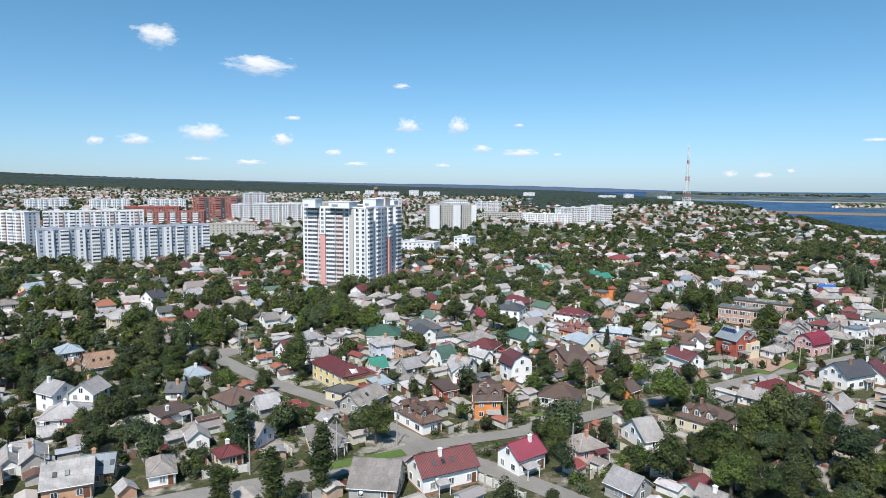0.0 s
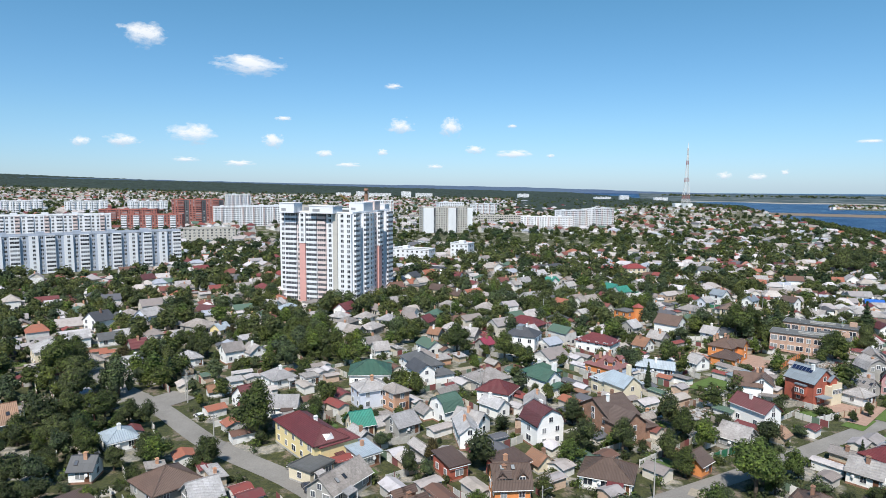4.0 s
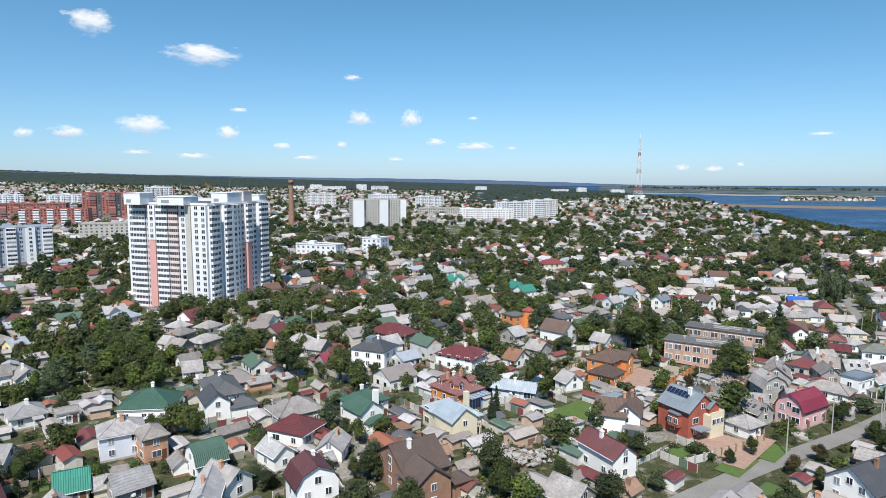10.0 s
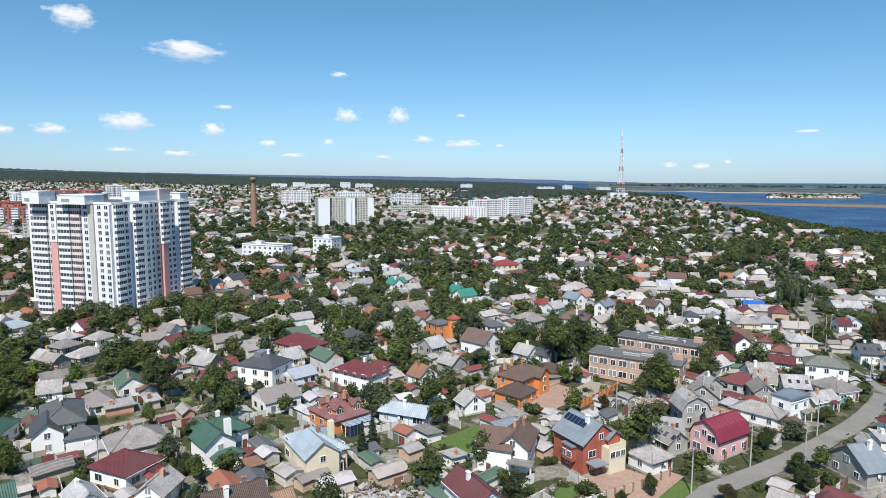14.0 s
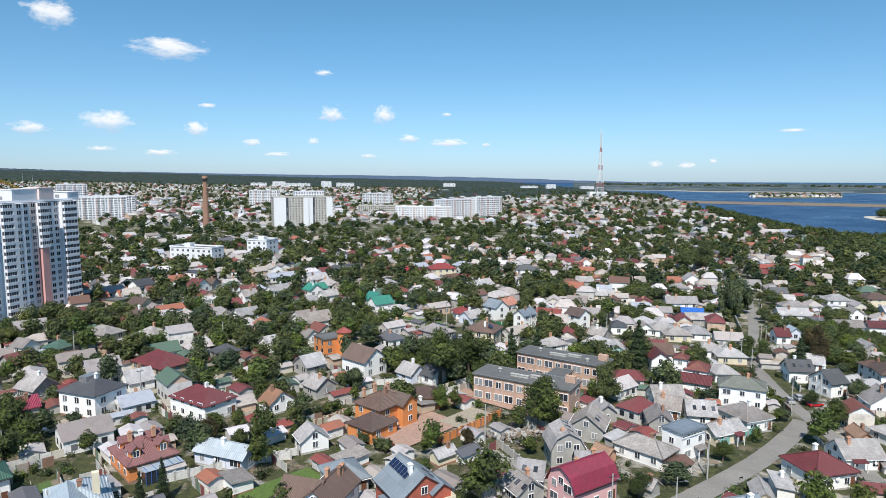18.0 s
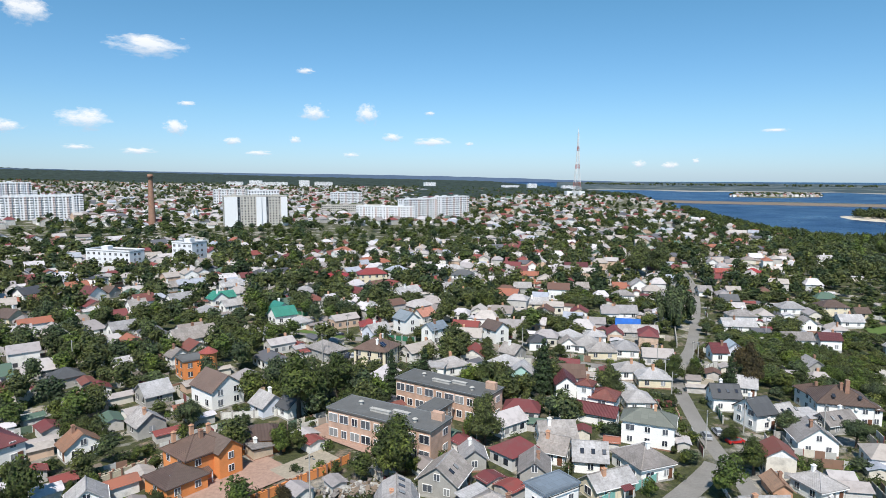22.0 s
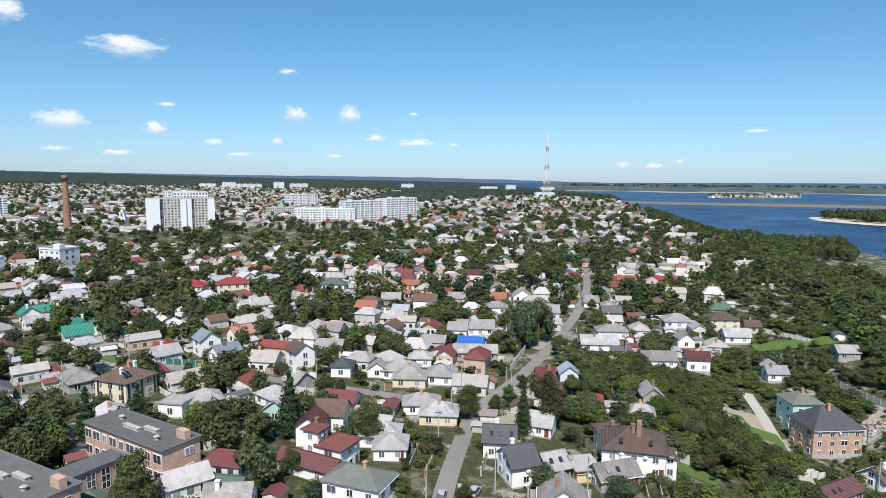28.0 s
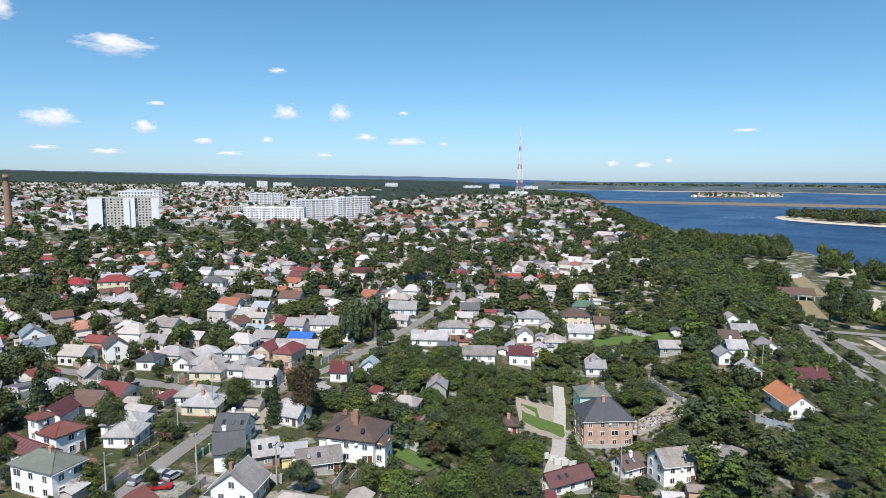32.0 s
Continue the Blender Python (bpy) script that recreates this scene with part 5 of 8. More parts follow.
house(-30, 314.8, 62, 10.4, 7.6, 1, "h", "grey", "grey")
house(-14.4, 346.6, -28, 6.6, 6.1, 1, "g", "white", "grey")
house(-7.2, 328.3, 62, 7.6, 6.9, 1, "g", "grey", "maroon")
house(4.1, 362.8, -28, 11.8, 9, 1, "h", "cream", "grey")
house(22.2, 358.4, -28, 10.7, 9.7, 1, "h", "cream", "grey")
house(8.1, 384.6, 62, 6.6, 7.6, 1.8, "x", "yellow", "brown")
house(-2.2, 344.4, 62, 7.7, 7.6, 1, "h", "grey", "green")
house(37.4, 324.2, 50, 11.5, 16.9, 1, "h", "beige", "maroon")
house(11.5, 303.5, -28, 7.8, 7.6, 1, "g", "grey", "grey")
house(16.5, 288.3, 40, 5.3, 6.1, 1, "g", "grey", "crimson")
house(36.1, 307.6, 40, 7.2, 7.6, 1, "g", "white", "light grey")
house(53.7, 334.8, 40, 7.9, 7.6, 1, "h", "grey", "dark grey")
house(48.4, 390.4, 40, 9.8, 6.9, 1, "g", "white", "light grey")
house(66.8, 343.7, 40, 6.4, 6.9, 1, "g", "white", "grey")
house(77.8, 287.6, -50, 5.6, 7.6, 1, "g", "white", "rust")
house(-23.2, 280, 21.9, 5.7, 6.9, 1, "g", "white", "grey")
house(-36.1, 307.2, -28, 7.1, 6.9, 1, "g", "grey", "grey")
house(-27.4, 289.9, -50, 5.5, 6.9, 1, "x", "white", "grey")
house(-2.4, 304.9, -28, 5.3, 6.1, 1, "g", "grey", "rust")
house(-41.4, 312.4, -28, 5.1, 6.1, 1, "g", "white", "light grey")
house(-64.8, 368.7, 62, 10.2, 7.6, 1.2, "f", "white", "grey")
house(-1.1, 411.8, -28, 8.8, 7.6, 1.2, "g", "cream", "brown")
house(-14.5, 419.5, -28, 8.9, 6.9, 1.3, "f", "beige", "maroon")
house(11.1, 454.8, 62, 10, 7.6, 1.3, "x", "white", "maroon")
house(43.8, 417.4, -50, 7.2, 6.9, 2, "x", "white", "grey")
house(-0.7, 487.7, -28, 10.8, 7.6, 2, "f", "white", "dark grey")
house(-17.8, 458.2, 62, 10.7, 7.6, 1.4, "g", "white", "dark grey")
house(69.8, 441.7, 40, 7.7, 6.9, 1.2, "x", "white", "teal")
house(140.2, 346.6, 61.9, 10.7, 11.6, 2, "h", "cream", "brown")
house(187.7, 489.2, -10, 12.8, 8.3, 2, "h", "white", "dark grey")
house(155.2, 452.1, 40, 14.1, 7.6, 1, "g", "white", "light grey")
house(174.1, 465.8, -50, 12.3, 7.6, 1, "g", "white", "light grey")
house(185.1, 525.6, -10, 16.9, 8.3, 1, "h", "cream", "grey")
house(138, 420.4, -50, 10.3, 7.6, 1, "h", "white", "light grey")
house(70.5, 447, 40, 11.1, 6.9, 1, "g", "white", "teal")
house(100.8, 414.8, 40, 8, 7.6, 1.3, "x", "white", "teal")
house(111, 394.4, 40, 8.2, 6.9, 1, "h", "white", "grey")
house(71.4, 416.5, 40, 9.9, 8.3, 1, "h", "white", "light grey")
house(78.6, 429.3, 40, 9.2, 6.1, 1, "g", "white", "light grey")
house(39, 438.3, 40, 8.6, 7.6, 1.3, "g", "white", "red brown")
house(52.7, 445, 40, 11.1, 6.9, 1, "g", "white", "light grey")
house(160.6, 370.6, -50, 5.7, 8.3, 2, "x", "white", "slate blue")
house(159.3, 401.3, 40, 7.9, 6.9, 1.2, "g", "white", "salmon")
house(140.3, 378.5, 40, 8.8, 6.9, 1, "g", "lilac", "light grey")
house(124.2, 355.9, -50, 12.3, 8.3, 1, "h", "grey", "grey")
house(76.7, 376.2, 40, 15.9, 9, 1, "g", "white", "grey")
house(156.9, 332.5, -17.6, 6.9, 6.1, 1.2, "f", "white", "light grey")
house(162.5, 336.3, 23.5, 8.6, 7.6, 1, "h", "white", "grey")
house(194.2, 414.7, -10, 7.7, 6.9, 1, "h", "white", "light grey")
house(37.5, 475.6, 40, 8.8, 6.9, 1, "g", "grey", "grey")
house(67.6, 477.6, 40, 12.3, 7.6, 1, "g", "white", "light grey")
house(75.8, 515.7, -50, 9.7, 6.9, 1, "h", "grey", "dark grey")
house(85.3, 515.4, 40, 14.1, 6.9, 1, "g", "white", "dark grey")
house(-1.8, 506.4, -28, 11.7, 8.3, 1.4, "f", "white", "light grey")
house(15.2, 465.2, -28, 6.1, 6.9, 1, "g", "grey", "brown")
house(107.4, 458.5, -50, 12, 7.6, 1, "h", "grey", "light grey")
house(184.4, 351.3, -50, 6.8, 6.9, 1, "g", "grey", "grey")
house(182.3, 329, -18.7, 6.3, 6.9, 1.2, "x", "turquoise", "light grey")
house(78.5, 352.8, -50, 5.1, 6.1, 1, "g", "white", "grey")
house(179.2, 284.5, -3.1, 8.4, 8.3, 1, "g", "white", "grey")
house(195, 323.6, -12.2, 7.8, 7.6, 1.6, "g", "white", "brown")
house(206.4, 315, -7.9, 9.7, 7.6, 1, "h", "white", "light grey")
house(221.4, 327.6, -11.8, 9.9, 8.3, 1, "h", "cream", "light grey")
house(233.9, 296.1, 10.3, 6.4, 8.3, 1.6, "g", "white", "dark grey")
house(241.3, 296.9, 14.9, 5.6, 6.9, 1, "g", "grey", "light grey")
house(247.6, 295.6, 5.5, 5.4, 5.4, 1, "s", "yellow", "light grey")
house(260.9, 301.6, -21.5, 14.1, 11.9, 2.1, "h", "white", "brown")
house(258.5, 308.1, -4, 6.1, 8.3, 1.8, "h", "white", "brown")
house(253, 292.9, 10.3, 9.6, 6.1, 1, "g", "grey", "grey")
house(238.8, 281.8, -15.6, 9.2, 7.6, 1.2, "x", "white", "grey")
house(216.1, 356.1, -10, 10.2, 8.3, 1, "h", "cream", "grey")
house(220.9, 375.7, -10, 7.9, 6.9, 1, "h", "white", "light grey")
house(206.8, 363.6, 80, 5.1, 6.1, 1, "g", "white", "grey")
house(240, 381.5, -10, 15.6, 6.1, 1, "g", "grey", "grey")
house(245.9, 414.1, -10, 15.2, 7.6, 1, "g", "white", "light grey")
house(260.9, 447.4, -10, 10.7, 7.6, 1, "h", "white", "grey")
house(280.3, 437.4, -10, 12.8, 7.6, 1, "g", "lilac", "light grey")
house(278.1, 468.7, -10, 9.4, 7.6, 1, "x", "white", "light grey")
house(298.9, 408.5, -10, 12.7, 7.6, 1.2, "h", "white", "grey")
house(287.6, 392.5, -10, 14, 7.6, 1, "g", "white", "light grey")
house(255.7, 352, -10, 5.4, 6.9, 1.2, "g", "white", "maroon")
house(264.9, 358.2, -10, 5.9, 6.1, 1, "x", "lilac", "pale blue")
house(303.9, 379, -10, 12.3, 6.9, 1, "g", "white", "grey")
house(336.8, 429.8, -10, 12.8, 9.7, 1, "h", "white", "light grey")
house(355.4, 426.3, -10, 13.3, 9.7, 1.7, "h", "cream", "brown")
house(365.2, 419.7, -10, 6.7, 6.1, 1, "g", "cream", "brown")
house(310.7, 438.5, -10, 8.8, 6.9, 1, "g", "grey", "dark grey")
house(307.6, 456, -10, 7.1, 6.9, 1, "g", "white", "grey")
house(307.3, 513.6, -10, 8.9, 6.9, 1.2, "g", "grey", "maroon")
house(290.9, 505.8, -10, 13.8, 7.6, 1, "h", "grey", "light grey")
house(363, 501.6, -10, 8.9, 7.6, 1, "h", "brick", "red")
house(345.2, 503.5, -10, 10.7, 5.4, 1, "g", "brick", "red")
house(439, 544, -10, 13.4, 7.6, 1.2, "g", "white", "light grey")
house(327.4, 405.1, -10, 6.9, 6.9, 1.2, "x", "white", "grey")
house(352.8, 411.4, -10, 10.8, 7.6, 1, "g", "white", "light grey")
house(346.2, 375.9, -10, 7.5, 6.1, 1, "g", "white", "light grey")
house(217.6, 334.5, -5.9, 10, 7.6, 1, "h", "white", "light grey")
house(246.1, 466.5, -10, 7.9, 6.9, 1, "g", "white", "grey")
house(215.4, 467.2, -10, 9.2, 6.9, 1, "g", "grey", "light grey")
house(213.9, 431.1, -10, 9.8, 6.9, 1, "g", "cream", "grey")
house(235.4, 525.5, -10, 6.9, 6.9, 1.4, "x", "white", "salmon")
house(262.1, 523.5, -10, 14.3, 7.6, 1.2, "g", "grey", "maroon")
house(284.7, 344, 80, 8.1, 6.1, 1, "g", "grey", "light grey")
house(245.4, 318.9, -29, 6.2, 6.9, 1, "g", "white", "light grey")
house(302.8, 328.3, -10, 6.1, 5.4, 1, "h", "pink", "brown")
house(383.4, 321.8, -8, 7.6, 14.8, 1.3, "x", "white", "orange")
house(387.1, 346.5, -10, 5.8, 7.6, 1.2, "x", "white", "light grey")
house(412.5, 352.8, -10, 12.4, 7.6, 1, "g", "brick", "maroon")
house(393.5, 365.2, -10, 7, 6.9, 1.5, "g", "white", "grey")
house(414.8, 394.1, -10, 10.5, 6.9, 1, "g", "white", "light grey")
house(414.9, 378.7, 80, 8.7, 6.9, 1, "g", "white", "light grey")
house(387.1, 361.4, -10, 5.7, 6.9, 1.2, "x", "white", "light grey")
house(400.1, 380.9, -10, 7.7, 6.9, 1, "g", "grey", "brown")
house(340.1, 305.2, 5.6, 9.7, 8.3, 2, "g", "white", "grey")
house(331.7, 312.8, 19.3, 7.8, 6.9, 1, "g", "white", "brown")
house(311.6, 303.3, 20, 13.3, 6.1, 1, "g", "white", "maroon")
house(347.5, 379.6, -10, 5.9, 6.1, 1, "x", "grey", "light grey")
house(419.6, 410.4, -10, 6.4, 6.1, 1, "x", "white", "grey")
house(376.6, 380.4, -10, 8.2, 6.1, 1, "g", "grey", "grey")
house(355, 303.6, -48.3, 5.2, 6.1, 0.8, "h", "grey", "grey")
house(69.4, 161.2, 43, 12.6, 11.3, 1.2, "h", "cream", "brown")
house(100.4, 183.9, 25.4, 9, 11, 1.2, "h", "white", "maroon")
house(129.8, 197.7, 22.7, 14, 10, 1.6, "g", "white", "dark grey")
house(140.6, 202.1, 40, 7.4, 9.7, 1.3, "g", "white", "maroon")
house(33.4, 143.9, 24.4, 8.2, 8.1, 1, "h", "pink", "grey")
house(49.4, 150.6, 19.1, 5.6, 10.5, 1, "g", "white", "light grey")
house(48.8, 134.5, -20.1, 5.1, 6.9, 1, "g", "white", "grey")
house(18, 137, 36.6, 8.7, 7.4, 1.4, "g", "white", "crimson")
house(0.2, 130.2, 27.5, 13.9, 8.5, 1.4, "g", "white", "maroon")
house(12.1, 168.8, 4.3, 7.6, 7.6, 2, "m", "orange", "brown")
house(13.5, 182.8, 33.3, 8.4, 6.1, 1.2, "s", "red brick", "brown")
house(34.6, 178.9, -23.1, 11.5, 9.7, 1, "h", "white", "brown")
house(55.6, 184.5, 40, 5.1, 6.1, 1, "g", "orange", "brown")
house(91, 178.9, -50, 7.1, 6.9, 1, "g", "white", "light grey")
house(0.8, 183.2, 30.2, 5.1, 7.6, 1.2, "s", "red brick", "brown")
house(38.3, 124, -51.5, 7.2, 6.9, 1, "g", "grey", "light grey")
house(71.7, 198.3, -50, 7.4, 7.6, 1, "g", "grey", "grey")
house(109.8, 171, 40, 10.7, 6.9, 1, "g", "grey", "light grey")
house(206.9, 251.3, -3.8, 9.2, 7.6, 1, "g", "white", "light grey")
house(193.1, 243.8, 7.9, 10.4, 9.7, 1.2, "h", "white", "maroon")
house(225.1, 261.8, 11.9, 6.6, 7.6, 1, "h", "white", "light grey")
# long greenhouse, stood in for by a low house body with opaque roof
house(72.3, 257.8, -26.6, 13, 5.4, 1, "g", "lilac", "pale blue")

house(192.7, 303.8, 57, 3.9, 3.9, 3, "h", "white", "red brown")
house(197.3, 302.7, 57, 7.2, 6.4, 2, "h", "white", "red brown")
house(192, 299.4, 55, 5, 15, 1, "x", "white", "maroon")
house(-76.4, 124.3, 24, 9.5, 10, 1.2, "g", "brick", "light grey")
house(-98.8, 161.5, 15, 12, 10, 1, "h", "white", "light grey")
house(-99, 172.6, -5, 7.5, 8, 2, "x", "white", "light grey")
house(-90, 134, 33, 5, 9, 1.3, "x", "grey", "light grey")
house(232.7, 308.5, -13, 7.5, 7.5, 1.4, "g", "white", "dark grey")
house(319.8, 381.5, -15, 8.5, 6.5, 1.6, "g", "white", "maroon")
house(141.5, 236.8, 28, 11.5, 7.5, 1.6, "m", "pink", "crimson")
house(103.4, 405.2, 31, 9.5, 8, 1.3, "g", "white", "teal")
house(137.5, 387.3, 5, 7, 8, 1, "h", "white", "red")
house(151.5, 385.8, 33, 7.2, 8, 2, "x", "white", "slate blue")
house(182.7, 372.6, 31, 6.8, 8, 2, "x", "white", "brown")
house(138.5, 494.4, 11, 16, 10, 2, "h", "cream", "red")
house(120, 494, -5, 12, 10, 1.6, "h", "white", "red")
house(213.9, 363.3, -20, 11, 9, 1, "h", "white", "light grey")
house(225.6, 358.5, -16, 9, 9, 1, "h", "white", "light grey")
house(210.9, 374.7, 28, 8, 8, 1, "h", "white", "light grey")
house(240.4, 391.7, -20, 9.5, 6, 1, "g", "grey", "blue")
house(208.5, 308.6, -7, 7.5, 8, 1, "h", "white", "light grey")
house(99, 316.7, 43, 9.5, 11, 1.8, "x", "white", "brown")
house(86.6, 339.6, 33, 8, 8, 2, "f", "orange", "red")
house(333, 333.9, -3, 15.5, 11.6, 3.05, "h", "school brick", "dark grey", steep=0.85)
house(334, 346.3, -6, 10, 9.5, 3.3, "h", "turquoise", "moss grey")

# ---- wings, dormers, solar panels and bays of single houses ----
def house_at(x, y):
    return min(HOUSES, key=lambda r: (r["x"] - x) ** 2 + (r["y"] - y) ** 2)


def wing(rec, dx, dy, drot, w, d, floors, kind, wall, roof, windows=True):
    """A further body of the same house, in its local frame."""
    h = 0.4 + 2.6 * floors
    wb, rb, top, rx = roof_and_wall(kind, w, d, h, wall, roof)
    m = pose(dx, dy, 0, 0, 0, drot)
    child("wing_wall", wb.mesh("wing_wall", WALL[wall]), rec["root"], m)
    child("wing_roof", rb.mesh("wing_roof", ROOF[roof]), rec["root"], m)
    if windows:
        for k in range(max(1, int(floors + 0.3))):
            for i in range(max(1, int(w / 3))):
                n = max(1, int(w / 3))
                child("window", WINDOW, rec["root"], m @ pose((i + 0.5) * w / n - w / 2, -d / 2 - 0.04, 1.15 + 2.6 * k))
            child("window", WINDOW, rec["root"], m @ pose(w / 2 + 0.04, 0, 1.15 + 2.6 * k, 0, 0, 90))
            child("window", WINDOW, rec["root"], m @ pose(-w / 2 - 0.04, 0, 1.15 + 2.6 * k, 0, 0, -90))


def dormer(rec, u, side, wall="white", roof="brown", back=0.60):
    """A gabled dormer on a slope. side: 0 front, 1 right, 2 back, 3 left; u: along that side."""
    ln = rec["d"] if side % 2 == 0 else rec["w"]
    y = -ln / 2 * back
    z = rec["h"] + (ln / 2 + 0.45 + y) * 0.56
    b = Build()
    b.box(u, y + 1.2, z - 0.6, 1.7, 2.4, 2.1)
    b.face([(u - 0.85, y, z + 1.5), (u + 0.85, y, z + 1.5), (u, y, z + 2.3)])
    m = pose(0, 0, 0, 0, 0, 90 * side)
    dm = child("dormer", b.mesh("dormer", WALL[wall]), rec["root"], m)
    b = Build()
    for s in (-1, 1):
        b.face([(u + s * 1.15, y - 0.35, z + 1.25), (u, y - 0.35, z + 2.4), (u, y + 2.8, z + 2.4), (u + s * 1.15, y + 2.8, z + 1.25)])
        b.face([(u + s * 1.15, y - 0.35, z + 1.13), (u, y - 0.35, z + 2.28), (u, y + 2.8, z + 2.28), (u + s * 1.15, y + 2.8, z + 1.13)])
        b.face([(u + s * 1.15, y - 0.35, z + 1.13), (u, y - 0.35, z + 2.28), (u, y - 0.35, z + 2.4), (u + s * 1.15, y - 0.35, z + 1.25)])
    child("dormer_roof", b.mesh("dormer_roof", ROOF[roof]), dm)
    child("dormer_window", WINDOW, dm, pose(u, y - 0.04, z + 0.05))


SOLAR = plain("solar_cells", (0.02, 0.035, 0.09), 0.15, 0.3, 0.1)
bd = Build()
bd.box(0, 0, 0, 1.0, 1.7, 0.06, 1)
bd.box(0, 0, 0.06, 0.94, 1.64, 0.01, 0)
SOLARMESH = bd.mesh("solar_panel", SOLAR, STEEL)


def solar(rec, n, u0, y, z, tilt, turn=0):
    for k in range(n):
        child("solar_panel", SOLARMESH, rec["root"], pose(0, 0, 0, 0, 0, turn) @ pose(u0 + 1.08 * k, y, z, tilt))


def chimney_on(rec, x, y, z, key="brick"):
    child("chimney", CHIMNEY[key], rec["root"], pose(x, y, z))


def solid_part(rec, name, material, boxes):
    for q in boxes:
        b = Build()
        b.box(*q)
        child(name, b.mesh(name, material), rec["root"])


# red brick house with a slate roof: pale entrance bay, oriel, solar collectors
r = house_at(109.8, 232.6)
solid_part(r, "entrance_bay", WALL["cream"], [(-r["w"] / 2 - 1.0, -2.6, -0.3, 2.4, 4.6, 6.0)])
solid_part(r, "balcony_rail", WALL["cream"], [(-r["w"] / 2 - 2.1, -2.6, 5.7, 0.15, 4.6, 0.9), (-r["w"] / 2 - 1.0, -4.8, 5.7, 2.4, 0.15, 0.9)])
solid_part(r, "porch_canopy", ROOF["slate blue"], [(-r["w"] / 2 - 1.4, 2.2, 2.9, 3.0, 3.6, 0.25)])
solid_part(r, "oriel", WALL["red brick"], [(-1.0, r["d"] / 2 + 0.55, 2.6, 3.0, 1.2, 3.0)])
solid_part(r, "oriel_roof", ROOF["slate blue"], [(-1.0, r["d"] / 2 + 0.6, 5.6, 3.4, 1.5, 0.35)])
for dx in (-1.8, -0.2):
    child("window", WINDOW, r["root"], pose(dx, r["d"] / 2 + 1.2, 3.4, 0, 0, 180))
for k in (-4.0, -2.6, -1.2):
    child("window", WINDOW, r["root"], pose(-r["w"] / 2 - 2.24, k, 3.6, 0, 0, -90))
slope = math.degrees(math.atan2(r["top"] - r["h"], r["d"] / 2))
solar(r, 6, -4.0, -r["d"] * 0.17, r["h"] + (r["top"] - r["h"]) * 0.68 + 0.26, slope, 180)
wing(r, -r["w"] / 2 + 1.0, -r["d"] / 2 + 1.6, 0, 3.4, 3.6, 2.6, "g", "red brick", "slate blue", False)

# white villa: cross gable, canopies, steps
r = house_at(95.5, 233.8)
wing(r, -2.0, 3.6, 90, 7.0, 8.0, 1.9, "g", "white", "brown")
solid_part(r, "canopy", ROOF["grey"], [(-r["w"] / 2 - 1.3, -2.0, 3.1, 2.8, 5.4, 0.3)])
solid_part(r, "canopy_post", FRAME, [(-r["w"] / 2 - 2.4, -4.3, -0.3, 0.3, 0.3, 3.4), (-r["w"] / 2 - 2.4, 0.3, -0.3, 0.3, 0.3, 3.4)])
solid_part(r, "step", STONE, [(-r["w"] / 2 - 2.8 - 0.35 * k, 1.6, -0.3, 0.36, 2.4, 1.5 - 0.18 * k) for k in range(8)])
solid_part(r, "balcony", FRAME, [(-1.0, 8.3, 3.0, 5.0, 1.6, 0.2), (-1.0, 9.05, 3.2, 5.0, 0.1, 0.9)])
chimney_on(r, 1.0, 0.8, r["top"] - 0.9, "brick")
chimney_on(r, 3.4, -0.8, r["top"] - 0.9, "brick")

# orange house: lower wing, gabled front, garage
r = house_at(104.5, 277)
wing(r, -6.2, -3.0, 0, 8.0, 8.0, 1.0, "h", "orange", "brown")
wing(r, 3.4, -2.6, 90, 7.0, 5.0, 2.0, "g", "orange", "brown")
wing(r, 15.5, 0.5, -40, 9.5, 7.0, 1.0, "h", "orange", "brown")
solar(r, 3, -8.0, -5.6, 3.9, 31)
for cx, cy in ((-3.5, 2.5), (0.5, 3.0), (3.0, 1.0)):
    chimney_on(r, cx, cy, r["top"] - 1.2, "brick")

# mansard house with orange dormers and a blue glazed porch
r = house_at(55.8, 257.8)
for u in (-2.8, 2.4):
    dormer(r, u, 0, "orange", "mauve", 0.8)
for u in (-2.8, 2.2):
    dormer(r, u, 1, "orange", "mauve", 0.8)
    dormer(r, u, 3, "orange", "mauve", 0.8)
BLUEFRAME = plain("blue_window_frame", (0.05, 0.12, 0.35), 0.5)
b = Build()
b.box(1.0, -r["d"] / 2 - 1.6, -0.3, 7.0, 3.0, 3.0)
porch = child("glazed_porch", b.mesh("glazed_porch", GLASS), r["root"], label="blue framed glazed porch")
b = Build()
b.box(0, 0, -0.3, 0.12, 0.12, 3.1)
post = b.mesh("mullion", BLUEFRAME)
for k in range(8):
    child("mullion", post, porch, pose(-2.5 + k, -r["d"] / 2 - 3.17, 0))
b = Build()
b.box(1.0, -r["d"] / 2 - 1.6, 2.72, 7.6, 3.4, 0.12)
child("porch_roof", b.mesh("porch_roof", ROOF["pale blue"]), porch)
for k in range(5):
    b = Build()
    b.box(-2.2 + 1.6 * k, -r["d"] / 2 - 1.6, 2.845, 0.1, 3.4, 0.08)
    child("glazing_bar", b.mesh("glazing_bar", BLUEFRAME), porch)
chimney_on(r, 2.5, 1.0, r["top"] - 0.8)
chimney_on(r, -2.0, 1.5, r["top"] - 0.8)

# pale blue roofed house: cross wing and tall chimney
r = house_at(52.8, 236.8)
wing(r, -r["w"] / 2 + 3.0, -r["d"] / 2 + 2.0, 90, 8.0, 7.0, 1.9, "g", "cream", "pale blue")
solid_part(r, "tall_chimney", WALL["cream"], [(2.5, -2.5, r["h"] + 0.5, 1.1, 1.1, 4.6)])

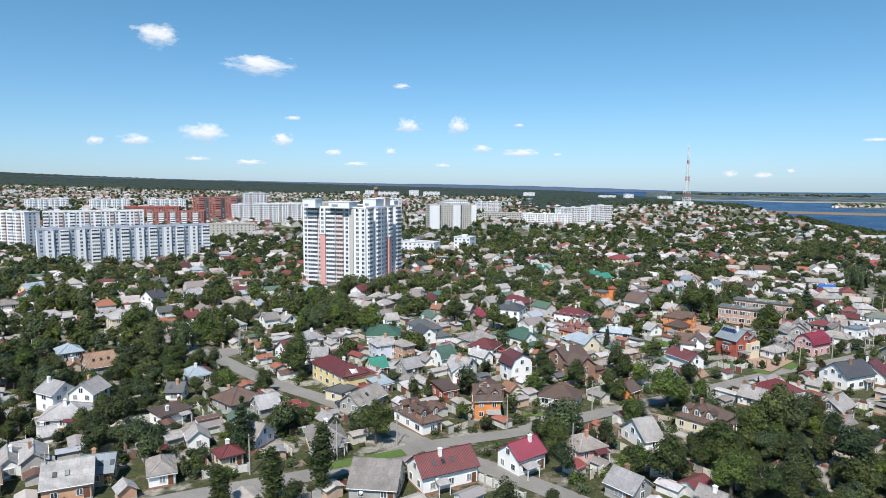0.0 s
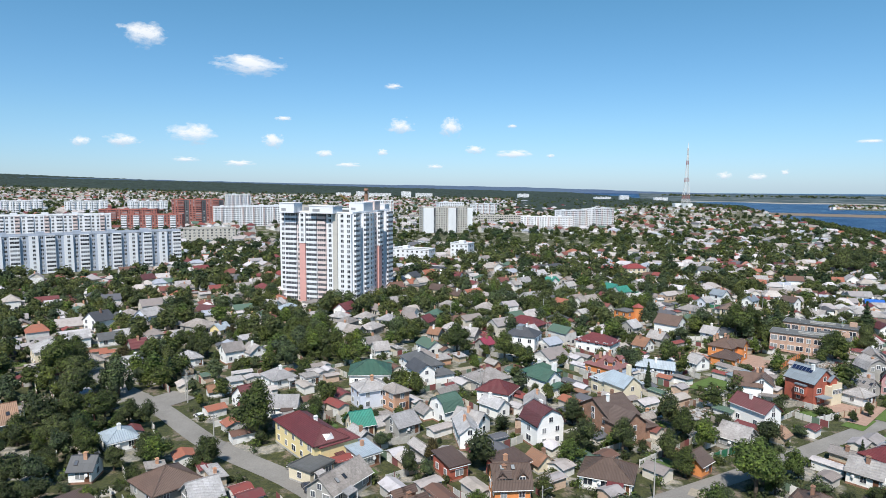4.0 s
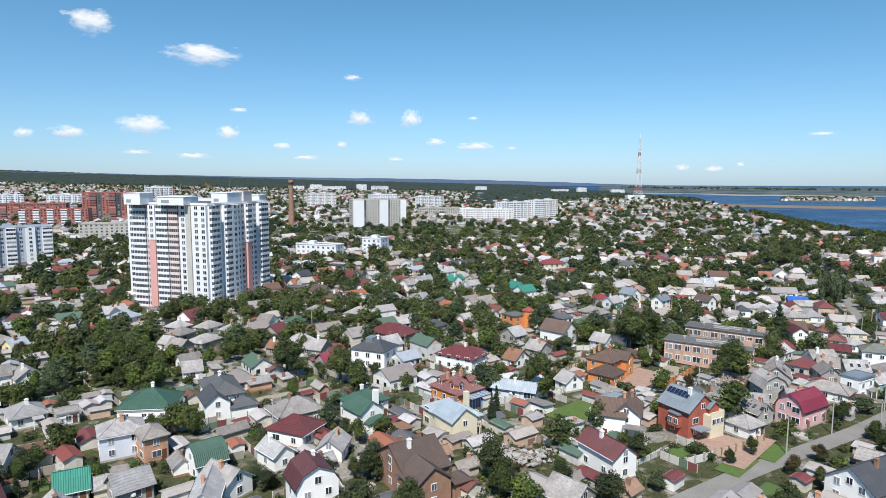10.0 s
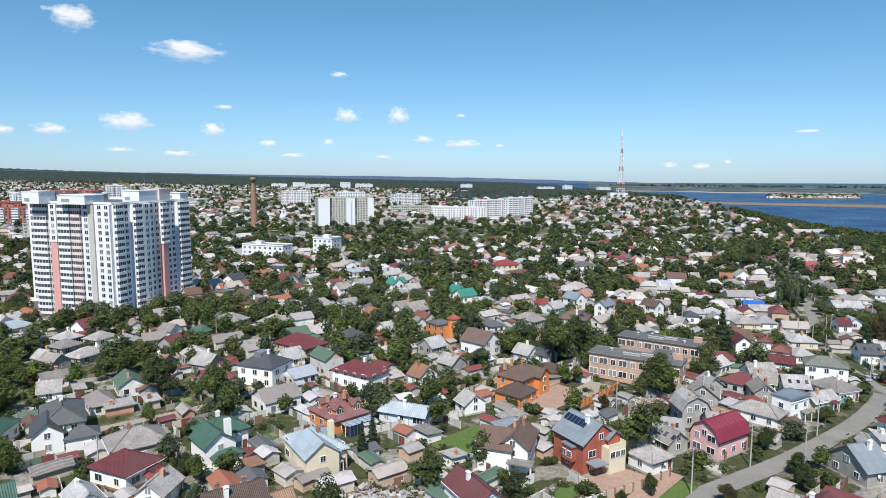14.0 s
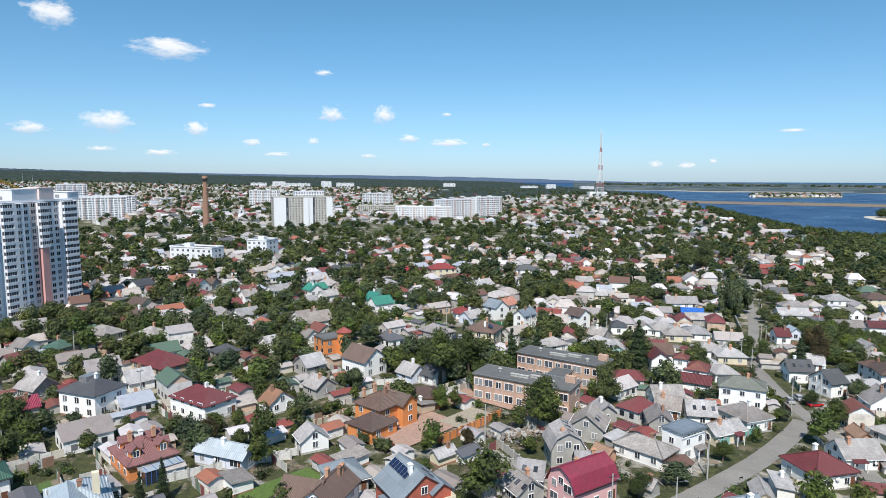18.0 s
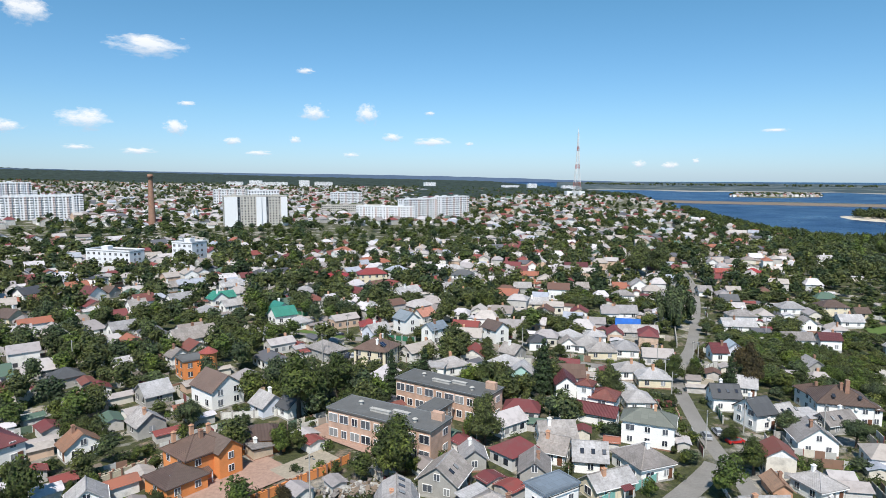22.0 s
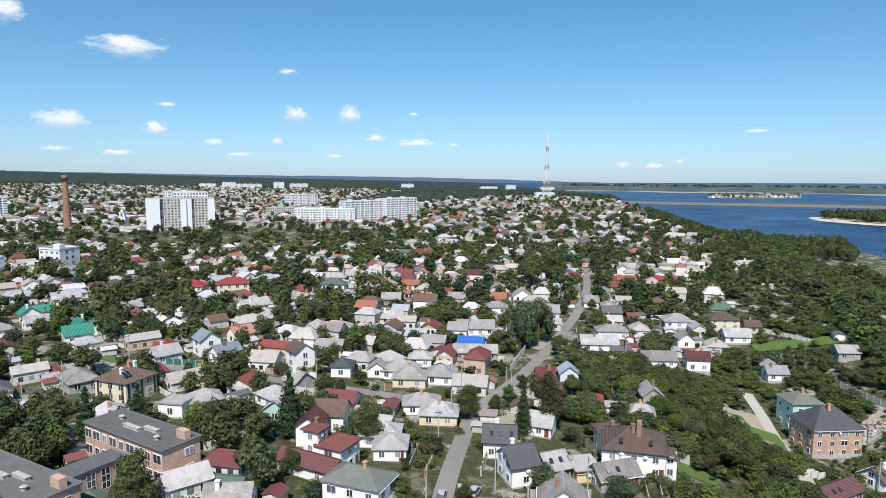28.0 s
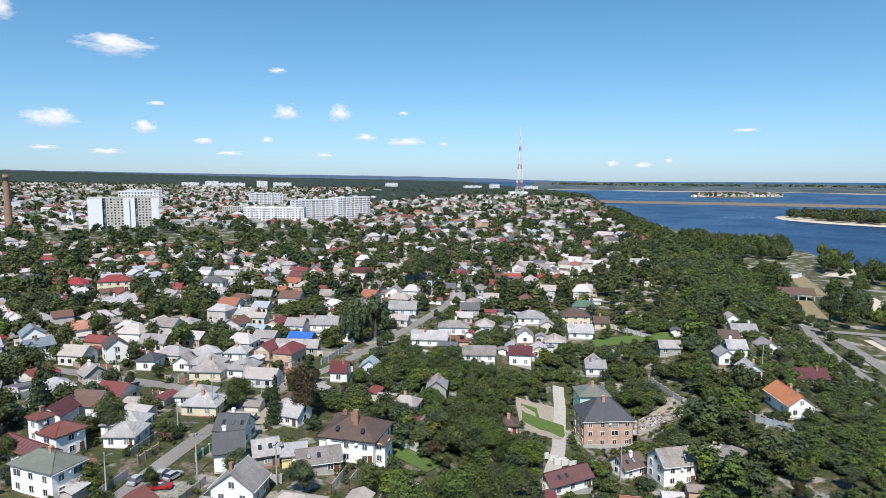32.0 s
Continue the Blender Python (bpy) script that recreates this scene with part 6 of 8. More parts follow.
# green roofed white house
r = house_at(31.1, 245)
wing(r, -3.5, -4.5, 90, 8.0, 6.5, 1.8, "g", "white", "green")
wing(r, -2.5, -8.0, 0, 6.0, 4.0, 0.9, "h", "white", "green", False)
solid_part(r, "tall_chimney", WALL["white"], [(-1.0, -6.3, 3.0, 1.3, 1.0, 6.2)])

# dark slate house with a flat roof box
r = house_at(31.7, 290.8)
wing(r, 3.0, 3.0, 0, 6.0, 7.0, 1.9, "h", "grey", "dark grey")
solid_part(r, "roof_box", STEEL, [(0, 1.0, r["top"] - 1.4, 4.0, 2.5, 1.8)])

# square beige house with dark strips
r = house_at(140.2, 346.6)
for k in (-4.2, 0.0, 4.2):
    solid_part(r, "wall_strip", DARK, [(k, -r["d"] / 2 - 0.06, 0.4, 0.6, 0.1, 5.2), (r["w"] / 2 + 0.06, k, 0.4, 0.1, 0.6, 5.2), (-r["w"] / 2 - 0.06, k, 0.4, 0.1, 0.6, 5.2)])
chimney_on(r, -2.6, -1.5, r["top"] - 2.0, "white")
chimney_on(r, 2.6, -0.5, r["top"] - 1.6, "white")
solar(r, 2, -3.6, -3.6, r["h"] + 1.9, 32)

# large white house with brown roof
r = house_at(260.9, 301.6)
wing(r, r["w"] / 2 + 0.8, -2.0, 0, 2.6, 5.0, 1.7, "h", "white", "brown")
solid_part(r, "tall_chimney", WALL["brown brick"], [(1.0, -2.0, r["h"] + 1.5, 1.0, 1.0, 4.0)])
for k in (-2.6, 3.4):
    child("skylight", SKYLIGHT, r["root"], pose(k, -4.3, r["h"] + 1.75, 32))

# turret house: round red tower beside the orange one
r = house_at(86.6, 339.6)
b = Build()
b.tube(3.2, -r["d"] / 2 - 0.6, -0.3, 2.3, 2.3, 8.0, 16)
child("round_tower", b.mesh("round_tower", WALL["orange"]), r["root"])
b = Build()
b.tube(3.2, -r["d"] / 2 - 0.6, 7.7, 2.7, 0.1, 1.6, 16)
child("tower_roof", b.mesh("tower_roof", ROOF["red"]), r["root"])

# unfinished brick house: block basement and open corner
r = house_at(333, 333.9)
solid_part(r, "block_basement", STONE, [(0, 0, -2.0, r["w"] + 0.3, r["d"] + 0.3, 3.2)])
solid_part(r, "corner_post", TIMBER, [(r["w"] / 2 + 1.6, -r["d"] / 2 + 0.4, -1.0, 0.25, 0.25, r["h"] + 0.8), (r["w"] / 2 + 1.6, -r["d"] / 2 + 3.4, -1.0, 0.25, 0.25, r["h"] + 0.8)])
solid_part(r, "loggia_floor", STONE, [(r["w"] / 2 + 0.9, -r["d"] / 2 + 1.9, 3.6, 1.8, 3.4, 0.25)])

for hx, hy, us in ((69.4, 161.2, (-3.2, 0, 3.2)), (-6.4, 161, (-1.8, 1.8))):
    r = house_at(hx, hy)
    for u in us:
        dormer(r, u, 3 if hx > 0 else 0, "cream" if hx > 0 else "brown brick", "brown", 0.8)
    if hx < 0:
        for u in (-4, 0, 4):
            dormer(r, u, 1, "brown brick", "brown", 0.8)
            dormer(r, u, 3, "brown brick", "brown", 0.8)
r = house_at(12.1, 168.8)
for u in (-2, 2):
    dormer(r, u, 0, "brown brick", "brown", 0.8)
    dormer(r, u, 3, "brown brick", "brown", 0.8)
r = house_at(-32.6, 195.5)
wing(r, 2.0, -r["d"] / 2 + 2.5, 0, 9.6, 6.0, 1.8, "h", "yellow", "maroon", False)
b = Build()
b.face([(-1.6, -r["d"] / 2 + 0.2, r["h"] - 0.3), (1.6, -r["d"] / 2 + 0.2, r["h"] - 0.3), (0, -r["d"] / 2 + 0.2, r["h"] + 1.7)])
b.face([(-1.6, -r["d"] / 2 + 2.8, r["h"] + 1.2), (0, -r["d"] / 2 + 0.2, r["h"] + 1.75), (-1.6, -r["d"] / 2 + 0.2, r["h"] - 0.25)])
b.face([(1.6, -r["d"] / 2 + 2.8, r["h"] + 1.2), (1.6, -r["d"] / 2 + 0.2, r["h"] - 0.25), (0, -r["d"] / 2 + 0.2, r["h"] + 1.75)])
child("roof_gablet", b.mesh("roof_gablet", WALL["white"]), r["root"])
r = house_at(-7.2, 254.6)
wing(r, -3.0, -5.5, 90, 9.0, 6.0, 1.7, "g", "white", "dark grey")
wing(r, 3.5, -8.0, 0, 6.5, 5.0, 1.0, "h", "white", "dark grey", False)

# brown brick house with crossing gables and a porch
r = house_at(42.6, 209.6)
wing(r, -1.5, -r["d"] / 2 - 1.6, 90, 6.5, 7.5, 1.9, "g", "brown brick", "brown")
wing(r, 5.2, -r["d"] / 2 - 1.4, 0, 5.0, 4.0, 1.0, "h", "brown brick", "brown", False)
for k in (-2.4, 2.0):
    chimney_on(r, k, 0.6, r["top"] - 1.0, "brown brick")


# ---- fences, poles, cars and yards: makers ----
FENCE = {
    "white": plain("white_fence_panel", (0.66, 0.65, 0.62), 0.85), "grey": STONE, "brick": WALL["beige"], "cream": plain("cream_fence_panel", (0.62, 0.55, 0.42), 0.85),
    "orange": WALL["orange"], "crimson": plain("crimson_sheet_fence", (0.22, 0.02, 0.04), 0.5), "green": plain("green_sheet_fence", (0.03, 0.16, 0.09), 0.5),
    "turquoise": plain("turquoise_fence", (0.22, 0.50, 0.46), 0.6), "pale blue": plain("pale_blue_fence", (0.45, 0.53, 0.60), 0.6)}
FENCEPANEL = {}
for _k, _m in FENCE.items():
    bd = Build()
    bd.box(0, 0, 0.05, 2.3, 0.10, 1.65)
    bd.box(0, 0, 1.70, 2.36, 0.18, 0.09)
    FENCEPANEL[_k] = bd.mesh("panel", _m)
bd = Build()
bd.box(0, 0, -0.4, 0.34, 0.34, 2.35)
bd.box(0, 0, 1.95, 0.44, 0.44, 0.1)
POSTMESH = {k: bd.mesh("post", m) for k, m in (("dark", WALL["brown brick"]), ("pale", STONE))}


def fence(x0, y0, x1, y1, colour):
    """A run of fence panels between posts."""
    n = max(1, round(math.hypot(x1 - x0, y1 - y0) / 2.5))
    rot = math.degrees(math.atan2(y1 - y0, x1 - x0))
    root = empty("fence", pose(x0, y0, ground_z(x0, y0), 0, 0, rot), f"{colour} garden fence with square posts", "fence", "garden fences")
    step = math.hypot(x1 - x0, y1 - y0) / n
    for k in range(n + 1):
        px, py = x0 + (x1 - x0) * k / n, y0 + (y1 - y0) * k / n
        dz = ground_z(px, py) - ground_z(x0, y0)
        child("post", POSTMESH["dark" if colour in ("cream", "orange", "brick", "crimson") else "pale"], root, pose(step * k, 0, dz))
        if k < n:
            child("panel", FENCEPANEL[colour], root, pose(step * (k + 0.5), 0, dz))
        ROADS.append((px, py, 0.6))
    return root


bd = Build()
bd.tube(0, 0, -0.5, 0.17, 0.11, 9.7, 8)
POLE = bd.mesh("pole", STONE)
bd = Build()
bd.box(0, 0, 8.6, 1.7, 0.12, 0.12)
for _x in (-0.75, -0.3, 0.3, 0.75):
    bd.tube(_x, 0, 8.72, 0.05, 0.04, 0.16, 6)
CROSSARM = bd.mesh("crossarm", DARK)
bd = Build()
bd.bar((0, 0, 8.3), (0, -1.3, 8.9), 0.035)
bd.box(0, -1.5, 8.85, 0.25, 0.6, 0.14)
LAMPARM = bd.mesh("lamp_arm", STEEL)
POLES = []


def street_pole(x, y):
    root = empty("utility_pole", pose(x, y, ground_z(x, y), 0, 0, (x * 37) % 90), "grey concrete utility pole with a lamp arm", "pole", "utility poles along the streets")
    for nm, me in (("pole", POLE), ("crossarm", CROSSARM), ("lamp_arm", LAMPARM)):
        child(nm, me, root)
    POLES.append((x, y))


def glossy(name, col):
    return plain(name, col, 0.25, 0.1, 0.05)


CARPAINT = {"white": glossy("white_car_paint", (0.75, 0.75, 0.75)), "silver": glossy("silver_car_paint", (0.45, 0.46, 0.48)), "red": glossy("red_car_paint", (0.45, 0.02, 0.02)), "dark": glossy("dark_blue_car_paint", (0.03, 0.04, 0.07))}
RUBBER = plain("tyre_rubber", (0.02, 0.02, 0.02), 0.9)


def solid(profile, half, inset, mats, name):
    """A body from a side profile (x, z), narrowed towards the top."""
    b = Build()
    zs = [z for _, z in profile]
    lo, hi = min(zs), max(zs)
    w = [half - inset * (z - lo) / (hi - lo) for _, z in profile]
    a = [(x, -k, z) for (x, z), k in zip(profile, w)]
    c = [(x, k, z) for (x, z), k in zip(profile, w)]
    b.face(a)
    b.face(c[::-1])
    for i in range(len(profile)):
        j = (i + 1) % len(profile)
        b.face([a[i], c[i], c[j], a[j]])
    return b.mesh(name, *mats)


BODY = {k: solid([(-2.1, 0.3), (2.1, 0.3), (2.15, 0.7), (1.2, 0.92), (-1.7, 0.95), (-2.15, 0.85)], 0.88, 0.05, [m], "body") for k, m in CARPAINT.items()}
CABIN = solid([(-1.75, 0.93), (1.15, 0.93), (0.45, 1.42), (-1.25, 1.45)], 0.84, 0.18, [GLASS], "cabin_glass")
CARROOF = {k: solid([(-1.3, 1.44), (0.5, 1.44), (0.3, 1.5), (-1.1, 1.51)], 0.66, 0.06, [m], "car_roof") for k, m in CARPAINT.items()}
bd = Build()
for _s in (-0.09, 0.09):
    bd.face([(0.31 * math.cos(a * math.pi / 6), _s, 0.31 * math.sin(a * math.pi / 6)) for a in (range(12) if _s > 0 else range(11, -1, -1))])
for _a in range(12):
    p, q = _a * math.pi / 6, (_a + 1) * math.pi / 6
    bd.face([(0.31 * math.cos(p), -0.09, 0.31 * math.sin(p)), (0.31 * math.cos(q), -0.09, 0.31 * math.sin(q)), (0.31 * math.cos(q), 0.09, 0.31 * math.sin(q)), (0.31 * math.cos(p), 0.09, 0.31 * math.sin(p))])
WHEEL = bd.mesh("wheel", RUBBER)


def parked_car(x, y, rot, colour):
    root = empty("car", pose(x, y, ground_z(x, y) + 0.1, 0, 0, rot), f"{colour if colour != 'dark' else 'dark blue'} parked hatchback car by the roadside", "car", "parked cars")
    child("body", BODY[colour], root)
    child("cabin_glass", CABIN, root)
    child("car_roof", CARROOF[colour], root)
    for a in (-1.35, 1.35):
        for b in (-0.8, 0.8):
            child("wheel", WHEEL, root, pose(a, b, 0.31))
    ROADS.append((x, y, 2.0))


def rubble(x, y, w, d):
    """A heap of loose boards, sheets and stones."""
    rng = random.Random(int(x))
    bd = Build()
    for k in range(240):
        a, b = rng.gauss(0, w / 4.5), rng.gauss(0, d / 4.5)
        z = ground_z(x + a, y + b) + rng.uniform(0, 0.9)
        s, h = rng.uniform(0.3, 1.6), rng.uniform(0.06, 0.5)
        i = len(bd.v)
        bd.box(0, 0, 0, s, s * rng.uniform(0.3, 1.0), h, rng.randrange(3))
        m = Matrix.Translation((x + a, y + b, z)) @ Euler((rng.uniform(-0.5, 0.5), rng.uniform(-0.5, 0.5), rng.uniform(0, 6))).to_matrix().to_4x4()
        bd.v[i:] = [tuple(m @ Vector(q)) for q in bd.v[i:]]
    tagged(new("rubble_heap", bd.mesh("rubble_heap", STONE, TIMBER, ROOF["grey"])), "heap of broken boards, slates and stones", "rubble", kind="stuff")
    BUILT.append((x, y, min(w, d) / 2, w, d, 0))


patch("vegetable_plot", 315.9, 342.6, 82, 20.8, 12.8, DUST, "dug vegetable plot beside the lane", "garden bed")
patch("vegetable_plot", 313.9, 344.1, 82, 11.2, 5.2, LAWN, "green rows of a vegetable plot", "garden bed")
patch("road_junction", -83.7, 227.7, 55, 19.2, 11.2, ASPHALT, "wide worn asphalt street junction", "road")

# ---- fences, poles, cars, lawns ----
fence(87, 274.5, 99.7, 285.8, "cream")
fence(118, 263.7, 134, 278.9, "orange")
fence(101, 213.6, 108.7, 216.8, "white")
fence(109, 217.1, 117.4, 220.5, "brick")
fence(117.7, 220.8, 125.1, 225.2, "brick")
fence(138.1, 240.6, 140.5, 231.9, "crimson")
fence(130.1, 261.6, 133.8, 250.5, "grey")
fence(75.1, 256.6, 85.4, 258.6, "white")
fence(-28.6, 244.1, -21.1, 245.8, "white")
fence(-20.8, 245.8, -13.8, 247.9, "white")
fence(-13.4, 247.9, -7.1, 251.6, "white")
fence(-7.1, 252.1, 0.2, 254, "white")
fence(15.2, 255.1, 22.2, 244.7, "grey")
fence(22.5, 244.3, 28.9, 235.1, "grey")
fence(61.9, 249.8, 75.1, 256.6, "white")
fence(87.3, 273.4, 91.7, 278.1, "cream")
fence(91.9, 278.3, 96.4, 283.7, "cream")
fence(60, 271, 66.9, 271, "white")
fence(73, 254.8, 79.5, 257.8, "white")
fence(79.7, 257.8, 86.6, 260.6, "white")
fence(116.8, 263.5, 122.8, 268.4, "orange")
fence(122.8, 268.4, 129.7, 274.1, "orange")
fence(128, 255.1, 133, 248.9, "grey")
fence(133.2, 248.7, 137.6, 243.1, "grey")
fence(179.7, 258, 194.8, 267.2, "turquoise")
fence(138.5, 376.5, 146.8, 373.9, "green")
fence(147, 373.9, 153.7, 370.7, "green")
fence(102.6, 304.7, 110.1, 305.1, "white")
fence(110.2, 305.1, 118.3, 305.8, "white")
fence(102.1, 418.9, 117.3, 414.9, "green")
fence(234, 288.2, 240, 287.6, "grey")
fence(240.2, 287.6, 245.9, 286.8, "grey")
fence(367.4, 420.7, 373.1, 410, "white")
fence(373.3, 409.8, 377.6, 398.1, "white")
fence(244.8, 339.7, 251.2, 343.7, "white")
fence(248.9, 366.9, 259.2, 389.2, "grey")
fence(232.4, 314.4, 226.5, 297.7, "green")
fence(306.6, 316.7, 316.1, 316, "white")
fence(371.4, 334.7, 371, 318, "grey")
fence(371, 317.7, 376.4, 306.3, "pale blue")
fence(360.6, 362.3, 362.5, 342.4, "grey")
fence(312.2, 314.6, 318.5, 315.3, "white")
fence(-14.8, 248.4, -8.5, 250.2, "white")
fence(-8.3, 250.2, -2.1, 252, "white")
fence(-19.5, 196.9, -9, 200, "grey")
fence(-92.4, 158, -77.6, 160.8, "white")
fence(-51.4, 130.3, -42.8, 134.1, "white")
fence(-52.9, 167.1, -46.4, 159, "green")
fence(7.8, 130.8, 12.5, 125.9, "white")
fence(12.6, 125.7, 16.9, 121.5, "white")
fence(10, 159.6, 12.7, 161.7, "crimson")
fence(109.9, 178, 121.6, 175, "white")
fence(62.1, 190.1, 69.6, 194.4, "green")
fence(26.3, 213, 29.4, 204.9, "white")
fence(174.9, 311.8, 181.8, 307.5, "white")
fence(214.8, 296.9, 217, 303.6, "brick")
fence(234.2, 338, 238.4, 340.9, "grey")
fence(12.2, 286.6, 25.3, 272.8, "grey")
street_pole(126.3, 218.3)
street_pole(144.1, 228.6)
street_pole(154.6, 226.5)
street_pole(169.5, 243.8)
street_pole(127.5, 263)
street_pole(-76, 230.7)
street_pole(-55.3, 194.8)
street_pole(224, 324.7)
street_pole(213.7, 282.8)
street_pole(228.2, 291.5)
street_pole(241.8, 342.3)
street_pole(294, 383)
street_pole(130, 377.8)
street_pole(123.1, 349.7)
street_pole(159.2, 355.4)
street_pole(-10.9, 148.6)
street_pole(-24.2, 140.6)
street_pole(-42, 132.7)
street_pole(-80.2, 122.7)
street_pole(-74.7, 228.6)
street_pole(17, 159.2)
street_pole(42.1, 171.9)
street_pole(30.1, 140)
street_pole(188.9, 356.4)
street_pole(229, 340.6)
street_pole(243, 341.2)
street_pole(219.2, 310.8)
street_pole(328.5, 309.4)
street_pole(394.7, 350.9)
street_pole(4.6, 339.3)
street_pole(41.6, 295.5)
street_pole(10.7, 232.1)
street_pole(49.4, 349)
street_pole(245.1, 286.2)
parked_car(-66.7, 216.1, 130, "white")
parked_car(221.4, 291.1, 80, "silver")
parked_car(222.7, 285.9, 5, "red")
parked_car(-29.4, 175.9, 115, "dark")
parked_car(24.7, 277, 30, "white")
parked_car(130.8, 354.6, 80, "dark")
parked_car(132.8, 354, 80, "silver")
parked_car(126.3, 382.6, 20, "dark")
parked_car(-107, 406.9, 20, "red")
parked_car(223.8, 290.2, 60, "silver")
parked_car(217.2, 288.8, 75, "silver")
parked_car(540.8, 529.8, 20, "red")
patch("lawn", 123.5, 219, 40, 10.4, 4.5, LAWN, "mown green lawn", "lawn")
patch("lawn", 112.3, 213.4, 40, 11.2, 5.2, LAWN, "mown green lawn", "lawn")
patch("lawn", 86.3, 245.5, 40, 16, 9.8, LAWN, "mown green lawn", "lawn")
patch("lawn", 102.2, 220.3, 40, 6.4, 4.5, LAWN, "mown green lawn", "lawn")
patch("lawn", -18.3, 140, 25, 20.8, 3.8, LAWN, "mown green lawn", "lawn")
patch("lawn", 316.4, 339.2, -15, 12.8, 8.2, LAWN, "mown green lawn", "lawn")
patch("lawn", 371.4, 401.1, -10, 32, 9, LAWN, "mown green lawn", "lawn")
patch("lawn", 274.3, 300.4, -40, 11.2, 6, LAWN, "mown green lawn", "lawn")
patch("lawn", 118.6, 385.7, -35, 24, 3.8, LAWN, "mown green lawn", "lawn")
patch("lawn", 160.1, 364.8, -35, 20.8, 3, LAWN, "mown green lawn", "lawn")
patch("paving", 112.4, 272.2, 42, 20.8, 12, BLOCKPAVE, "paved yard of reddish blocks", "paving")
patch("paving", 118.8, 219.6, 42, 20.8, 4.5, BLOCKPAVE, "paved yard of reddish blocks", "paving")
patch("paving", 113.2, 224.1, 42, 12.8, 9, BLOCKPAVE, "paved yard of reddish blocks", "paving")
patch("paving", 134.3, 289.1, -44, 24, 6, BLOCKPAVE, "paved yard of reddish blocks", "paving")
patch("bare_ground", 125.5, 277.9, 42, 12.8, 7.5, DUST, "bare trodden yard", "ground")
patch("bare_ground", 237.3, 325.6, 70, 16, 6, DUST, "bare trodden yard", "ground")
patch("bare_ground", 349.7, 337.8, 20, 20.8, 7.5, DUST, "bare trodden yard", "ground")
rubble(66.7, 220.1, 19.2, 11.2)
rubble(350.2, 337.4, 16, 8)
rubble(352.6, 311.2, 20.8, 9.6)
rubble(135.7, 266.1, 11.2, 6.4)


# ---- more streets of houses farther off, set out in rows ----
CELLS, TAKEN = {}, [0, 0]
HANDMADE = len(BUILT)


def free(x, y, r):
    """True where a thing of radius r fits between the houses and roads."""
    for n, src, share in ((0, BUILT, 0.8), (1, ROADS, 1.0)):
        for q in src[TAKEN[n]:]:
            k = math.ceil((q[2] + 8) / 20)
            for a in range(int(q[0] // 20) - k, int(q[0] // 20) + k + 1):
                for b in range(int(q[1] // 20) - k, int(q[1] // 20) + k + 1):
                    CELLS.setdefault((a, b), []).append((q[0], q[1], q[2] * share))
        TAKEN[n] = len(src)
    return all((a - x) ** 2 + (b - y) ** 2 >= (c + r) ** 2 for a, b, c in CELLS.get((int(x // 20), int(y // 20)), ()))


def on_plateau(x, y, margin=8):
    return x < np.interp(y, CREST_Y, CREST_X) - margin


SCRUB_Y, SCRUB_X = (196, 251, 298, 344, 392, 447, 498, 607, 821), (243, 262, 267, 288, 334, 370, 393, 451, 558)


def scrub(x, y):
    """The overgrown edge of the plateau, with bushes in place of gardens."""
    return x > np.interp(y, SCRUB_Y, SCRUB_X)


def reach(y):
    """How far to the right the gardens have to go at that depth."""
    return max(0.72 * y + 15, 263 + 0.95 * (y - 165))


def in_sight(x, y):
    return -0.74 * y - 10 < x < reach(y)


rnd = random.Random(5)
GROVES = ((-61.4, 313), (-39.7, 303.8), (-22.5, 298.5), (-34.3, 273.1), (-73.4, 302.8), (-50.5, 288), (-54.9, 270.9), (-100.1, 271.7), (-190.3, 300.4), (-105.1, 197.5), (-99.4, 219.3), (-140.2, 204.9), (-150.1, 232.8), (-91.9, 167.4), (-92.6, 233.9), (-111.9, 193.5),
          (-90.7, 179.6), (-96.7, 278.5), (-58.1, 303.8), (-41.9, 323.3), (73.1, 149.2), (91.8, 158.8), (91, 140.8), (95.3, 133), (69.5, 182), (59.5, 140.6))
GROVES2 = ((115.7, 317.3), (122.7, 316.8), (128.6, 323), (95.8, 354.7), (64.7, 402.9), (84, 401.1), (92.6, 554), (278.6, 369.1), (280.4, 348.9), (301.4, 362.4), (252.6, 320.8), (259.5, 323), (301.2, 343.1), (251.3, 385.5), (359.9, 348.1), (364.4, 332.6), (371.7, 358.9),
           (375.4, 342.2), (351.9, 356.7), (186.2, 436.5), (236.2, 440.1), (291.4, 438), (187.8, 312.8), (173.4, 323.5), (285, 357.8), (291.1, 350.6), (273.1, 358.9), (307.7, 352.6), (311.9, 368.8), (331, 373.7), (-187, 300), (-174, 262), (-150, 245), (-140, 218), (-131, 231), (-117, 178), (291, 425), (276, 392), (262, 430))


def in_grove(x, y, r=13):
    return any((a - x) ** 2 + (b - y) ** 2 < r * r for a, b in GROVES + GROVES2)




